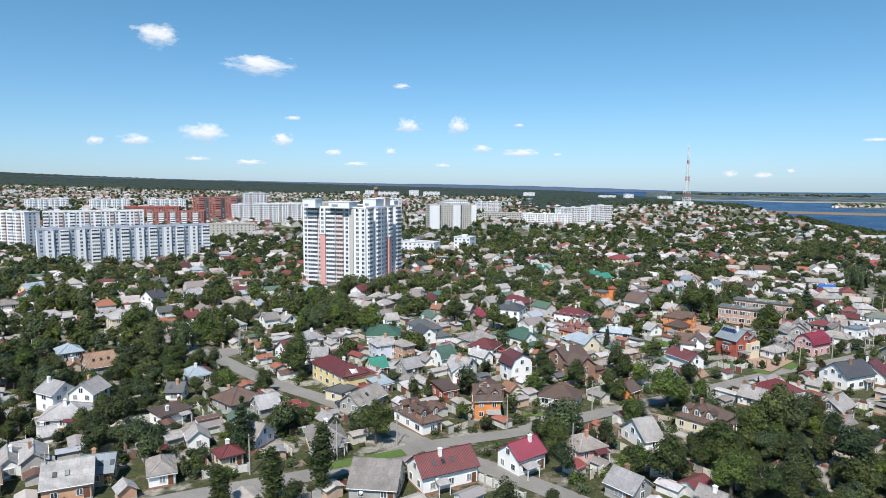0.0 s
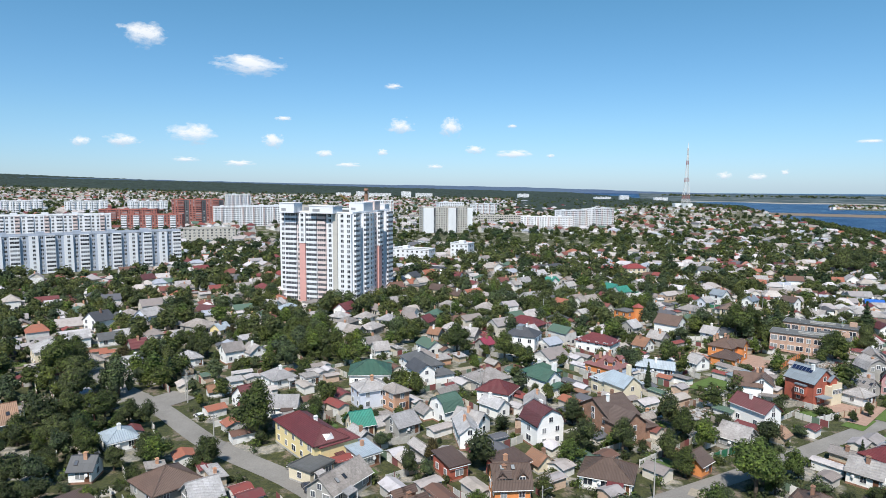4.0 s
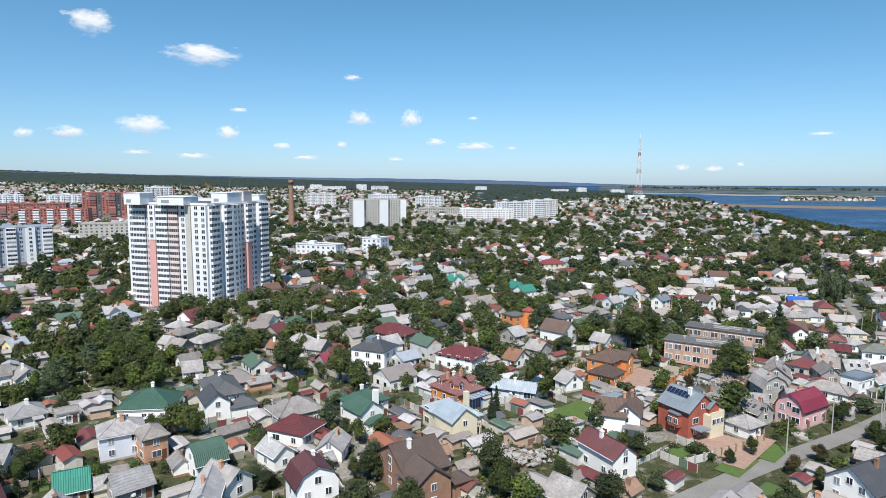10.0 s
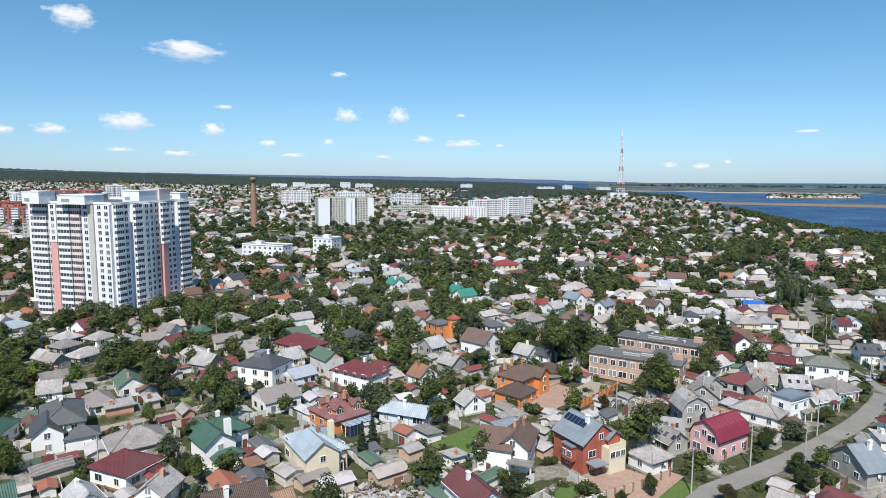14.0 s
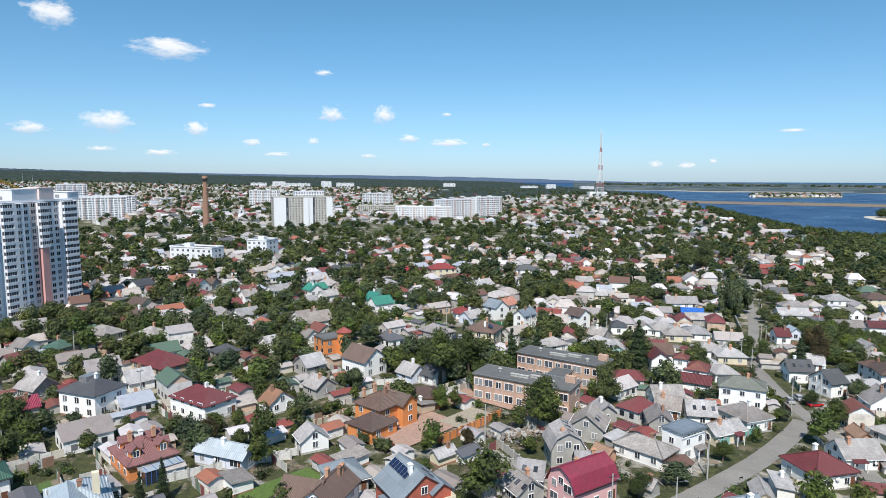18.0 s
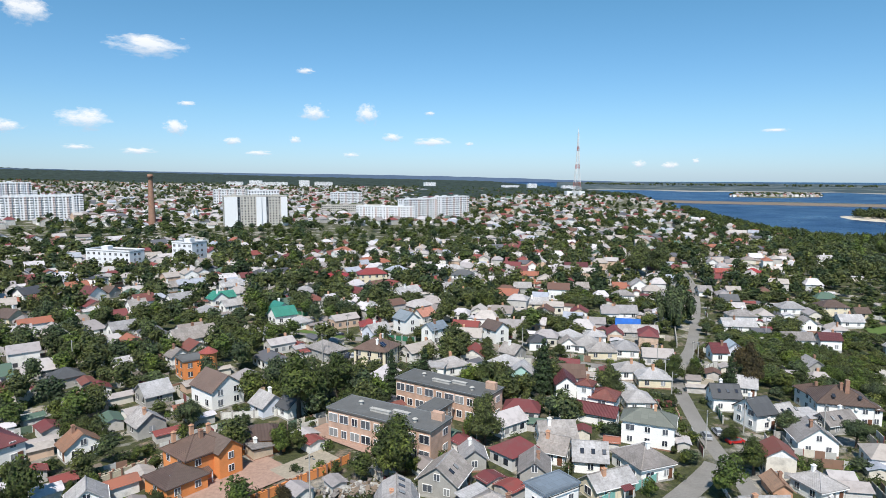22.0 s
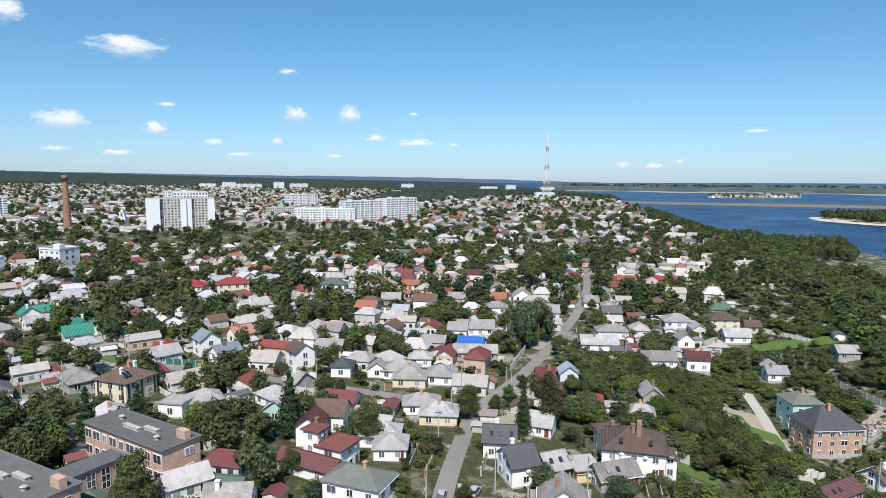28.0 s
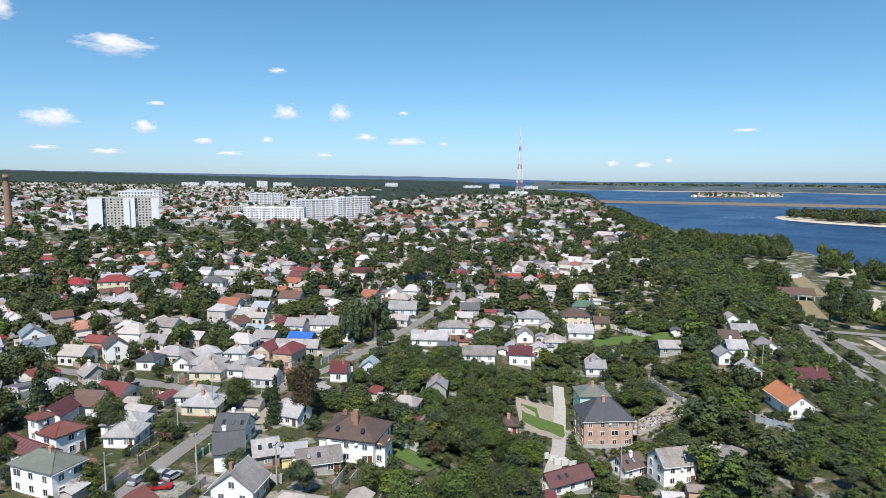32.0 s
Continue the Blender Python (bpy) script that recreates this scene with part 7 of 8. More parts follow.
def joined(name, parts, mats, label, category):
    """One mesh out of many placed template meshes: (vertices, faces, material indices)."""
    vs, fs, ms, n = [], [], [], 0
    for v, f, m in parts:
        vs.append(v)
        fs.append(f + n)
        ms.append(m)
        n += len(v)
    v, f, m = np.concatenate(vs), np.concatenate(fs), np.concatenate(ms)
    me = bpy.data.meshes.new(name)
    me.vertices.add(len(v))
    me.vertices.foreach_set("co", v.astype(np.float32).ravel())
    k = f.shape[1]
    me.loops.add(f.size)
    me.loops.foreach_set("vertex_index", f.astype(np.int32).ravel())
    me.polygons.add(len(f))
    me.polygons.foreach_set("loop_start", np.arange(0, f.size, k, dtype=np.int32))
    for q in mats:
        me.materials.append(q)
    me.polygons.foreach_set("material_index", m.astype(np.int32))
    me.polygons.foreach_set("use_smooth", np.zeros(len(f), dtype=bool))
    me.update(calc_edges=True)
    return tagged(new(name, me), label, category, kind="stuff")


def far_house(rng, w, d, h, hip, chimney, windows):
    """Template of a house seen from afar: triangles and their materials (wall, roof, glass, brick)."""
    r, o = min(w, d) * rng.uniform(0.26, 0.36), 0.4
    x, y = w / 2, d / 2
    v = [(sx * x, sy * y, z) for z in (-3, h) for sx, sy in ((-1, -1), (1, -1), (1, 1), (-1, 1))]
    f, m = [], []

    def quad(a, b, c, e, mi):
        f.extend([(a, b, c), (a, c, e)])
        m.extend([mi, mi])

    for k in range(4):
        quad(k, (k + 1) % 4, 4 + (k + 1) % 4, 4 + k, 0)
    rx = x * 0.45 if hip else x + o
    n = len(v)
    v += [(-x - o, -y - o, h - 0.15), (x + o, -y - o, h - 0.15), (x + o, y + o, h - 0.15), (-x - o, y + o, h - 0.15), (-rx, 0, h + r), (rx, 0, h + r)]
    quad(n, n + 1, n + 5, n + 4, 1)
    quad(n + 2, n + 3, n + 4, n + 5, 1)
    if hip:
        f += [(n + 1, n + 2, n + 5), (n + 3, n, n + 4)]
        m += [1, 1]
    else:
        n = len(v)
        v += [(-x, -y, h), (-x, y, h), (-x, 0, h + r - 0.1), (x, -y, h), (x, y, h), (x, 0, h + r - 0.1)]
        f += [(n, n + 2, n + 1), (n + 3, n + 4, n + 5)]
        m += [0, 0]
    def small_box(cx, cy, z, sx, sy, sz, mi):
        n = len(v)
        v.extend([(cx + a * sx / 2, cy + b * sy / 2, z + c) for c in (0, sz) for a, b in ((-1, -1), (1, -1), (1, 1), (-1, 1))])
        for k in range(4):
            quad(n + k, n + (k + 1) % 4, n + 4 + (k + 1) % 4, n + 4 + k, mi)
        quad(n + 4, n + 5, n + 6, n + 7, mi)
    if chimney:
        small_box(rng.uniform(-0.4, 0.4) * w, 0.6, h + r * 0.6, 0.7, 0.6, r * 0.4 + 0.9, 3)
    if windows:
        for k in range(max(1, int(h / 2.8))):
            for u in (-0.3, 0, 0.3):
                small_box(u * w, -y, 0.9 + 2.8 * k, 1.2, 0.12, 1.3, 2)
                small_box(-u * w, y, 0.9 + 2.8 * k, 1.2, 0.12, 1.3, 2)
            for u in (-0.22, 0.22):
                small_box(x, u * d, 0.9 + 2.8 * k, 0.12, 1.2, 1.3, 2)
                small_box(-x, u * d, 0.9 + 2.8 * k, 0.12, 1.2, 1.3, 2)
    return np.array(v, float), np.array(f), np.array(m)


def turned(v, x, y, rot, dz=0.0):
    a = radians(rot)
    q = v.copy()
    q[:, 0], q[:, 1] = x + v[:, 0] * math.cos(a) - v[:, 1] * math.sin(a), y + v[:, 0] * math.sin(a) + v[:, 1] * math.cos(a)
    q[:, 2] += ground_z(x, y) + dz
    return q


def far_tone(name, cols, rough=0.8):
    m, nt, b = mat(name, rough)
    g = nt.nodes.new("ShaderNodeNewGeometry")
    n = len(cols)
    c = ramp(nt, g.outputs["Random Per Island"], [(i / n, c) for i, c in enumerate(cols)], True)
    co = coords(nt)
    c = mixc(nt, ramp(nt, noisy(nt, co, 0.5, 6, 0.7), [(0.48, (0, 0, 0)), (0.75, (0.5,) * 3)]), c, (0.10, 0.095, 0.085))
    nt.links.new(c, b.inputs["Base Color"])
    bump(nt, b, noisy(nt, co, 3.0, 3), 0.4, 0.08)
    return m


FARWALL = far_tone("far_plaster", [(0.76, 0.75, 0.73), (0.66, 0.62, 0.55), (0.50, 0.48, 0.46), (0.80, 0.80, 0.79), (0.60, 0.59, 0.58), (0.58, 0.42, 0.32)])
FARROOF = far_tone("far_roofing", [(0.363, 0.328, 0.320), (0.272, 0.251, 0.255), (0.454, 0.424, 0.430), (0.378, 0.340, 0.315), (0.544, 0.519, 0.549), (0.408, 0.381, 0.384), (0.236, 0.207, 0.202), (0.454, 0.412, 0.392), (0.472, 0.450, 0.475),
                                    (0.327, 0.302, 0.311), (0.356, 0.319, 0.294), (0.238, 0.206, 0.195), (0.140, 0.035, 0.039), (0.162, 0.040, 0.044), (0.130, 0.070, 0.054), (0.097, 0.100, 0.118), (0.173, 0.060, 0.049), (0.324, 0.350, 0.413), (0.076, 0.130, 0.098), (0.210, 0.050, 0.045), (0.300, 0.110, 0.070)])
fr = np.random.RandomState(4)
pieces = []
spots_at = [(i, j) for i in range(-70, 130) for j in range(-20, 110)]
rnd.shuffle(spots_at)
near_sheds = 0
for i, j in spots_at:
    # plots in rows along the streets, a house on each, outbuildings behind
    u, v = i * 12.5 + rnd.uniform(-2.5, 2.5), j * 13.5 + rnd.uniform(-2.5, 2.5)
    c, s_ = math.cos(radians(40)), math.sin(radians(40))
    x, y = u * c - v * s_ + 100, u * s_ + v * c + 200
    if not (118 < y < 680 and in_sight(x, y) and on_plateau(x, y)):
        continue
    rot = (36 if x < 170 else -18) + rnd.choice((0, 0, 90)) + rnd.uniform(-5, 5)
    w, d = rnd.uniform(6.5, 10.5), rnd.uniform(5.5, 8.5)
    if rnd.random() < (0.6 if y < 345 else 0.75) and y > 270 and not scrub(x, y) and not in_grove(x, y) and free(x, y, (w + d) / 4 * 0.95):
        h = rnd.choice((2.7, 2.9, 3.1, 3.1, 3.4, 5.2))
        v_, f_, m_ = far_house(rnd, w, d, h, rnd.random() < 0.45, rnd.random() < 0.35, y < 530)
        pieces.append((turned(v_, x, y, rot), f_, m_))
        BUILT.append((x, y, math.hypot(w, d) / 2 * 0.9, w, d, rot))
houses_done = len(pieces)
sheds = []
for _ in range(14000):
    y = rnd.uniform(118, 600)
    x = rnd.uniform(-0.74 * y, reach(y))
    w, d = rnd.uniform(3, 7), rnd.uniform(2.6, 4.5)
    if not on_plateau(x, y, 2) or (scrub(x, y) and rnd.random() < 0.9) or in_grove(x, y) or not free(x, y, (w + d) / 4 * 0.9):
        continue
    rot = (36 if x < 170 else -18) + rnd.choice((0, 90)) + rnd.uniform(-6, 6)
    if near_sheds < 110 and y < 285:
        near_sheds += 1
        house(x, y, rot, w, d, 0.7, rnd.choice("ggs"), rnd.choice(("grey", "white", "white", "cream", "brick", "beige")), rnd.choice(("grey", "grey", "light grey", "grey", "light grey", "grey", "rust")), 0, "shed")
        continue
    v_, f_, m_ = far_house(rnd, w, d, rnd.uniform(1.9, 2.5), False, False, False)
    v_[v_[:, 2] > 2.6, 2] -= 0.5
    sheds.append((turned(v_, x, y, rot), f_, m_))
    BUILT.append((x, y, math.hypot(w, d) / 2 * 0.8, w, d, rot))
    if len(sheds) > 1150:
        break
while len(pieces) < houses_done + 3300:
    y = 640 + 2050 * fr.rand() ** 1.35
    x = (-0.75 * y) + fr.rand() * (1.55 * y)
    if not on_plateau(x, y, 20) or not free(x, y, 7):
        continue
    if y > 1640 and x > 0.15 * y and fr.rand() < 0.9:
        continue
    if noise.noise((x * 0.004, y * 0.0045, 3)) < -0.22:
        continue
    v_, f_, m_ = far_house(rnd, rnd.uniform(8, 15), rnd.uniform(7, 10), rnd.choice((2.8, 3.2, 4.5, 6)), rnd.random() < 0.4, False, False)
    pieces.append((turned(v_, x, y, 40 + 90 * rnd.randrange(2) + rnd.uniform(-8, 8)), f_, m_))
FARMATS = [FARWALL, FARROOF, GLASSFAR, WALL["brick"]]
joined("far_houses", pieces, FARMATS, "spread of small suburban houses with grey and coloured roofs", "houses")
joined("far_sheds", sheds, FARMATS, "low sheds and outbuildings among the gardens", "sheds")


# ---- boundary walls, fences and beds between the gardens ----
def plot_turn(x):
    return (36 if x < 170 else -18) + rnd.choice((0, 90)) + rnd.uniform(-4, 4)


FENCES = far_tone("fence_boards", [(0.55, 0.54, 0.51), (0.70, 0.69, 0.67), (0.34, 0.30, 0.26), (0.45, 0.45, 0.44), (0.12, 0.18, 0.13), (0.24, 0.14, 0.10), (0.62, 0.58, 0.50), (0.20, 0.06, 0.06)])
runs, beds = [], []
for _ in range(14000):
    y = rnd.uniform(118, 415)
    x = rnd.uniform(-0.74 * y, reach(y))
    if not on_plateau(x, y, 4) or scrub(x, y) or in_grove(x, y, 9):
        continue
    rot = plot_turn(x)
    ax, ay = math.cos(radians(rot)), math.sin(radians(rot))
    if len(beds) < 420 and rnd.random() < 0.3:
        w, d = rnd.uniform(2, 6), rnd.uniform(1.5, 4)
        if all(free(x + ax * u - ay * v, y + ay * u + ax * v, 0.3) for u in (-w / 2, 0, w / 2) for v in (-d / 2, d / 2)):
            zz = 0.10 + 0.0007 * len(beds)
            v_ = np.array([(u * w / 2, v * d / 2, z) for z in (-0.2, zz) for u, v in ((-1, -1), (1, -1), (1, 1), (-1, 1))], float)
            f_ = np.array([(4, 5, 6), (4, 6, 7), (0, 1, 5), (0, 5, 4), (1, 2, 6), (1, 6, 5), (2, 3, 7), (2, 7, 6), (3, 0, 4), (3, 4, 7)])
            beds.append((turned(v_, x, y, rot), f_, np.zeros(10, int)))
        continue
    n = rnd.randrange(3, 9)
    spots_ = [(x + ax * 2.2 * k, y + ay * 2.2 * k) for k in range(n)]
    if not all(free(a, b, 0.25) for a, b in spots_):
        continue
    h = rnd.choice((1.2, 1.6, 1.8, 1.8, 2.0))
    for k in range(n - 1):
        a, b = spots_[k]
        v_ = np.array([(u, v * 0.05, z) for z in (-0.5, h) for u, v in ((0.03, -1), (2.17, -1), (2.17, 1), (0.03, 1))] + [(u, v * 0.08, z) for z in (-0.5, h + 0.12) for u, v in ((-0.08, -1), (0.08, -1), (0.08, 1), (-0.08, 1))], float)
        f_ = np.concatenate([np.array([(4, 5, 6), (4, 6, 7), (0, 1, 5), (0, 5, 4), (1, 2, 6), (1, 6, 5), (2, 3, 7), (2, 7, 6), (3, 0, 4), (3, 4, 7)]) + q for q in (0, 8)])
        runs.append((turned(v_, a, b, rot), f_, np.zeros(20, int)))
    if len(runs) > 2600:
        break
joined("boundary_fences", runs, [FENCES], "low boarded and concrete fences between the gardens", "fences")
BEDS = far_tone("garden_beds", [(0.20, 0.16, 0.12), (0.10, 0.15, 0.04), (0.38, 0.36, 0.33), (0.16, 0.13, 0.10), (0.07, 0.12, 0.03), (0.45, 0.43, 0.40), (0.14, 0.19, 0.05)], 0.95)
joined("garden_beds", beds, [BEDS], "dug beds, paths and paved yards in the gardens", "garden beds")


# ---- trees ----
def leaf_cloud(rng, lobes, n, size, flat=0.24):
    """Small bent leaf clumps spread over the skin of several lobes (centre, radii)."""
    vol = np.array([l[1][0] * l[1][1] + l[1][0] * l[1][2] for l in lobes])
    pick = rng.choice(len(lobes), n, p=vol / vol.sum())
    d = rng.normal(size=(n, 3))
    d /= np.linalg.norm(d, axis=1)[:, None]
    d[:, 2] = np.where(d[:, 2] < -0.5, -d[:, 2], d[:, 2])
    c, r = np.array([l[0] for l in lobes])[pick], np.array([l[1] for l in lobes])[pick]
    p = c + d * r * rng.uniform(0.72, 1.08, (n, 1))
    nrm = d + rng.normal(size=(n, 3)) * flat
    nrm /= np.linalg.norm(nrm, axis=1)[:, None]
    u = np.cross(nrm, rng.normal(size=(n, 3)))
    u /= np.linalg.norm(u, axis=1)[:, None]
    w = np.cross(nrm, u)
    s = size * rng.uniform(0.5, 1.3, (n, 1))
    v = np.stack([p - u * s * 1.1 - w * s * 0.7, p + u * s * 1.1 - w * s * 0.8 + nrm * s * 0.3, p + u * s * rng.uniform(-0.6, 0.6, (n, 1)) + w * s * 1.1 - nrm * s * 0.2], 1).reshape(-1, 3)
    return v, np.arange(3 * n).reshape(n, 3)


def core_lobe(c, r, k, size=0.74):
    """A coarse closed lobe, so that no light falls straight through the crown."""
    v, f = [], []
    n, m = 5, 3
    for i in range(m):
        a = math.pi * (i + 0.5) / m
        for j in range(n):
            b = 2 * math.pi * (j + 0.5 * (i % 2)) / n
            q = size * (1 + 0.22 * math.sin(3.1 * i + 2.3 * j + k))
            v.append((c[0] + r[0] * q * math.sin(a) * math.cos(b), c[1] + r[1] * q * math.sin(a) * math.sin(b), c[2] + r[2] * q * math.cos(a)))
    for i in range(m - 1):
        for j in range(n):
            f.append((i * n + j, (i + 1) * n + j, (i + 1) * n + (j + 1) % n))
            f.append((i * n + j, (i + 1) * n + (j + 1) % n, i * n + (j + 1) % n))
    return np.array(v), np.array(f)


def merge(parts):
    vs, fs, n = [], [], 0
    for v, f in parts:
        vs.append(v)
        fs.append(f + n)
        n += len(v)
    return np.concatenate(vs), np.concatenate(fs)


def crown(kind, seed, n, size, cores=99):
    """Crown of unit tree; about 8 m high and 6 m wide."""
    rng = np.random.RandomState(seed)
    lobes = []
    if kind == "round":
        for k in range(9):
            a = rng.uniform(0, 6.28)
            q = rng.uniform(0.6, 1.9)
            lobes.append(((q * math.cos(a), q * math.sin(a), rng.uniform(2.6, 6.0)), (rng.uniform(1.1, 1.7), rng.uniform(1.1, 1.7), rng.uniform(0.9, 1.5))))
        lobes.append(((0, 0, 4.6), (2.0, 2.0, 2.2)))
        lobes.append(((rng.uniform(-.5, .5), rng.uniform(-.5, .5), 6.6), (1.1, 1.1, 1.2)))
    elif kind == "poplar":
        for k in range(9):
            z = 1.5 + k * 1.5
            s = math.sin(math.pi * (k + 1.2) / 11.0) * 1.15 + 0.25
            lobes.append(((rng.uniform(-.3, .3), rng.uniform(-.3, .3), z), (s, s, 1.3)))
    elif kind == "spruce":
        for k in range(8):
            s = 2.5 * (1 - k / 8.5)
            lobes.append(((rng.uniform(-.1, .1), rng.uniform(-.1, .1), 1.0 + k * 1.15), (s, s, 0.75)))
    elif kind == "willow":
        for k in range(12):
            a = rng.uniform(0, 6.28)
            q = rng.uniform(1.2, 2.7)
            lobes.append(((q * math.cos(a), q * math.sin(a), rng.uniform(2.2, 5.0)), (0.9, 0.9, rng.uniform(1.6, 2.4))))
        lobes.append(((0, 0, 5.2), (2.2, 2.2, 2.0)))
    else:
        for k in range(6):
            a = rng.uniform(0, 6.28)
            q = rng.uniform(0.3, 1.2)
            lobes.append(((q * math.cos(a), q * math.sin(a), rng.uniform(0.4, 1.3)), (rng.uniform(0.7, 1.1), rng.uniform(0.7, 1.1), rng.uniform(0.6, 1.0))))
    parts = [leaf_cloud(rng, lobes, n, size)]
    parts += [core_lobe(c, r, i) for i, (c, r) in enumerate(sorted(lobes, key=lambda l: -l[1][0] * l[1][2])[:cores])]
    return merge(parts)


def as_mesh(name, v, f, material):
    me = bpy.data.meshes.new(name)
    me.from_pydata(v.tolist(), [], f.tolist())
    me.materials.append(material)
    me.update()
    return me


def trunk_mesh(h, r, spread):
    b = Build()
    b.tube(0, 0, -0.5, r * 1.3, r * 0.7, h * 0.5 + 0.5, 7, cap=False)
    b.tube(0, 0, h * 0.5, r * 0.7, r * 0.25, h * 0.4, 6)
    for k in range(5):
        a = k * 1.26
        b.bar((0, 0, h * (0.28 + 0.05 * k)), (spread * math.cos(a), spread * math.sin(a), h * (0.5 + 0.06 * k)), r * 0.3)
    return b.mesh("trunk", BARK)


TREES = {}
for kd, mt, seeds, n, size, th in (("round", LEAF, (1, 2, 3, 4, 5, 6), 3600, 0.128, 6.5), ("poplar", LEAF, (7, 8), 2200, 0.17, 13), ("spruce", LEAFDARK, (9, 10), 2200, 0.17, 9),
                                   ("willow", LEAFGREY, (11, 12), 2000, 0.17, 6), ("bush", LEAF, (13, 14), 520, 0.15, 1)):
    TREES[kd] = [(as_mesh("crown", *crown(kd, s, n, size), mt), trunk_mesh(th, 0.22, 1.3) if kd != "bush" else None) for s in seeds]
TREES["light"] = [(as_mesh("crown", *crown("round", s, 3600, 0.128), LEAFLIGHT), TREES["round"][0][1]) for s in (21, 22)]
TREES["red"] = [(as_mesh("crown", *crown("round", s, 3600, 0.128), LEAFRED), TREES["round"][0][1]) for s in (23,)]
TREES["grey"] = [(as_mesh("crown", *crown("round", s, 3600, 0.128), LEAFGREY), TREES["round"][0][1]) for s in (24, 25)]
WORDS = {"round": "leafy green garden tree", "poplar": "tall narrow green poplar", "spruce": "dark green conical spruce", "willow": "drooping grey-green willow", "bush": "rounded green garden bush",
         "light": "bright yellow-green leafy tree", "red": "reddish-leaved garden tree", "grey": "silvery green fruit tree"}
TREED = []


def tree(kind, x, y, height, spread=1.0, seed=0):
    rng = random.Random(seed + int(x * 13 + y * 7))
    cm, tm = rng.choice(TREES[kind])
    unit = {"poplar": 15.0, "spruce": 10.0, "bush": 2.2}.get(kind, 7.8)
    s = height / unit
    root = empty("bush" if kind == "bush" else "tree", pose(x, y, ground_z(x, y) - 0.05, 0, 0, rng.uniform(0, 360)) @ Matrix.Diagonal((s * spread, s * spread, s, 1)), WORDS[kind] + (" over roofs and fences" if height > 12 else " standing in a garden" if kind != "bush" else " by a fence"), "bush" if kind == "bush" else "tree", "garden trees and bushes")
    child("crown", cm, root)
    if tm:
        child("trunk", tm, root)
    TREED.append((x, y, spread * s * 3.0))
    return root


def low(x, y, h):
    """Keeps the planting in front of houses and lanes as low as the gardens have it."""
    for hx, hy, r, w, d, rot in HAND:
        if abs(hx - x) < r + 1.0 and 0 < hy - y < 16:
            h = min(h, max(1.4, (hy - y - r * 0.6) * 0.6))
    if 200 < x < 425 and 265 < y < 455:
        for a, b, c in LANES:
            if abs(a - x) < 4.5 and 0 < b - y < 14:
                h = min(h, max(1.2, (b - y - c) * 0.4))
        h = min(h * 0.75, 6.0)
    return h


HAND = [q for q in BUILT[:HANDMADE] if len(q) >= 6]
LANES = [q[:3] for q in ROADS if q[0] > 195 and 265 < q[1] < 455]
# single trees that stand out
for t in (("poplar", -24.3, 123.1, 16, 1.7), ("poplar", -33.1, 118.4, 13, 1.9), ("poplar", -41.9, 114.4, 11, 1.9), ("spruce", -47.4, 144.8, 14, 1.1), ("round", -47.4, 203.8, 15, 1.1), ("willow", 30.8, 151.6, 12, 1.2), ("light", 63.4, 172.6, 13, 1.1),
          ("willow", -97, 233.4, 13, 1.0), ("round", -110.4, 236.3, 11, 1.1), ("round", -90.5, 213.1, 9, 1.2), ("round", -82.7, 209.9, 8, 1.2), ("round", -100.5, 214.4, 9, 1.2), ("round", -92.8, 194.7, 9, 1.3), ("round", -82.8, 189.9, 8, 1.2), ("round", -73.9, 184.5, 6, 1.2), ("round", -54, 185.7, 8, 1.2), ("round", -119.3, 253.8, 11, 1.2), ("round", -128.2, 265.7, 11, 1.2), ("light", 68.5, 178.6, 9, 1.3), ("round", 52.7, 182.1, 7, 1.2), ("round", -104.9, 226, 15, 1.1), ("round", -121.6, 246.2, 16, 1.1), ("round", 121, 303.7, 17, 1.15), ("round", 129.9, 309.6, 15, 1.0), ("round", 143.7, 273.5, 12, 1.3), ("spruce", 143.8, 313.9, 14, 1.0), ("spruce", 185.6, 318.7, 16, 1.0),
          ("spruce", 152.7, 318.5, 13, 1.0), ("willow", 259.8, 394.5, 19, 0.8), ("willow", 267.4, 400.8, 18, 0.8), ("round", 163.4, 285.1, 12, 0.9), ("red", 247.6, 320.5, 15, 0.8), ("spruce", 240.6, 318.3, 13, 0.8), ("round", 229, 329.8, 9, 1.2),
          ("light", 270.4, 269.1, 12, 1.4), ("light", 281, 278.6, 11, 1.3), ("round", 290.8, 283.4, 10, 1.4), ("light", 304.5, 309.4, 8, 1.4), ("round", 63.8, 138.4, 11, 1.2), ("round", 48, 128.4, 12, 1.1), ("round", 74.2, 144.9, 13, 1.1),
          ("round", 86.6, 156.3, 14, 1.1), ("light", 58.7, 122.4, 11, 1.2), ("round", 290.6, 498.8, 20, 1.3), ("round", 306.4, 505.3, 20, 1.2), ("round", 203.3, 314.3, 10, 1.1), ("round", 217.3, 270.4, 8, 1.2), ("grey", 237.5, 288.5, 7, 1.3),
          ("grey", 250.8, 282.8, 7, 1.3), ("round", 188.2, 298.8, 6, 1.2), ("round", 22.4, 272.1, 12, 1.1), ("round", 5.4, 279.4, 13, 1.2), ("spruce", 62.6, 237.4, 9, 0.7), ("spruce", 64.6, 242.8, 9, 0.7), ("round", 526, 483.4, 20, 1.0), ("poplar", 537.7, 484.7, 22, 1.7), ("willow", 547.3, 492.6, 20, 1.0), ("round", 578.7, 488.2, 19, 1.1), ("willow", 558.7, 499.6, 18, 1.0), ("round", 601.5, 551.4, 18, 1.0), ("poplar", 502.8, 503.3, 20, 1.6), ("poplar", 513.1, 521.2, 20, 1.6), ("round", 519.9, 533.1, 16, 1.1)):
    tree(*t)

tr = random.Random(11)
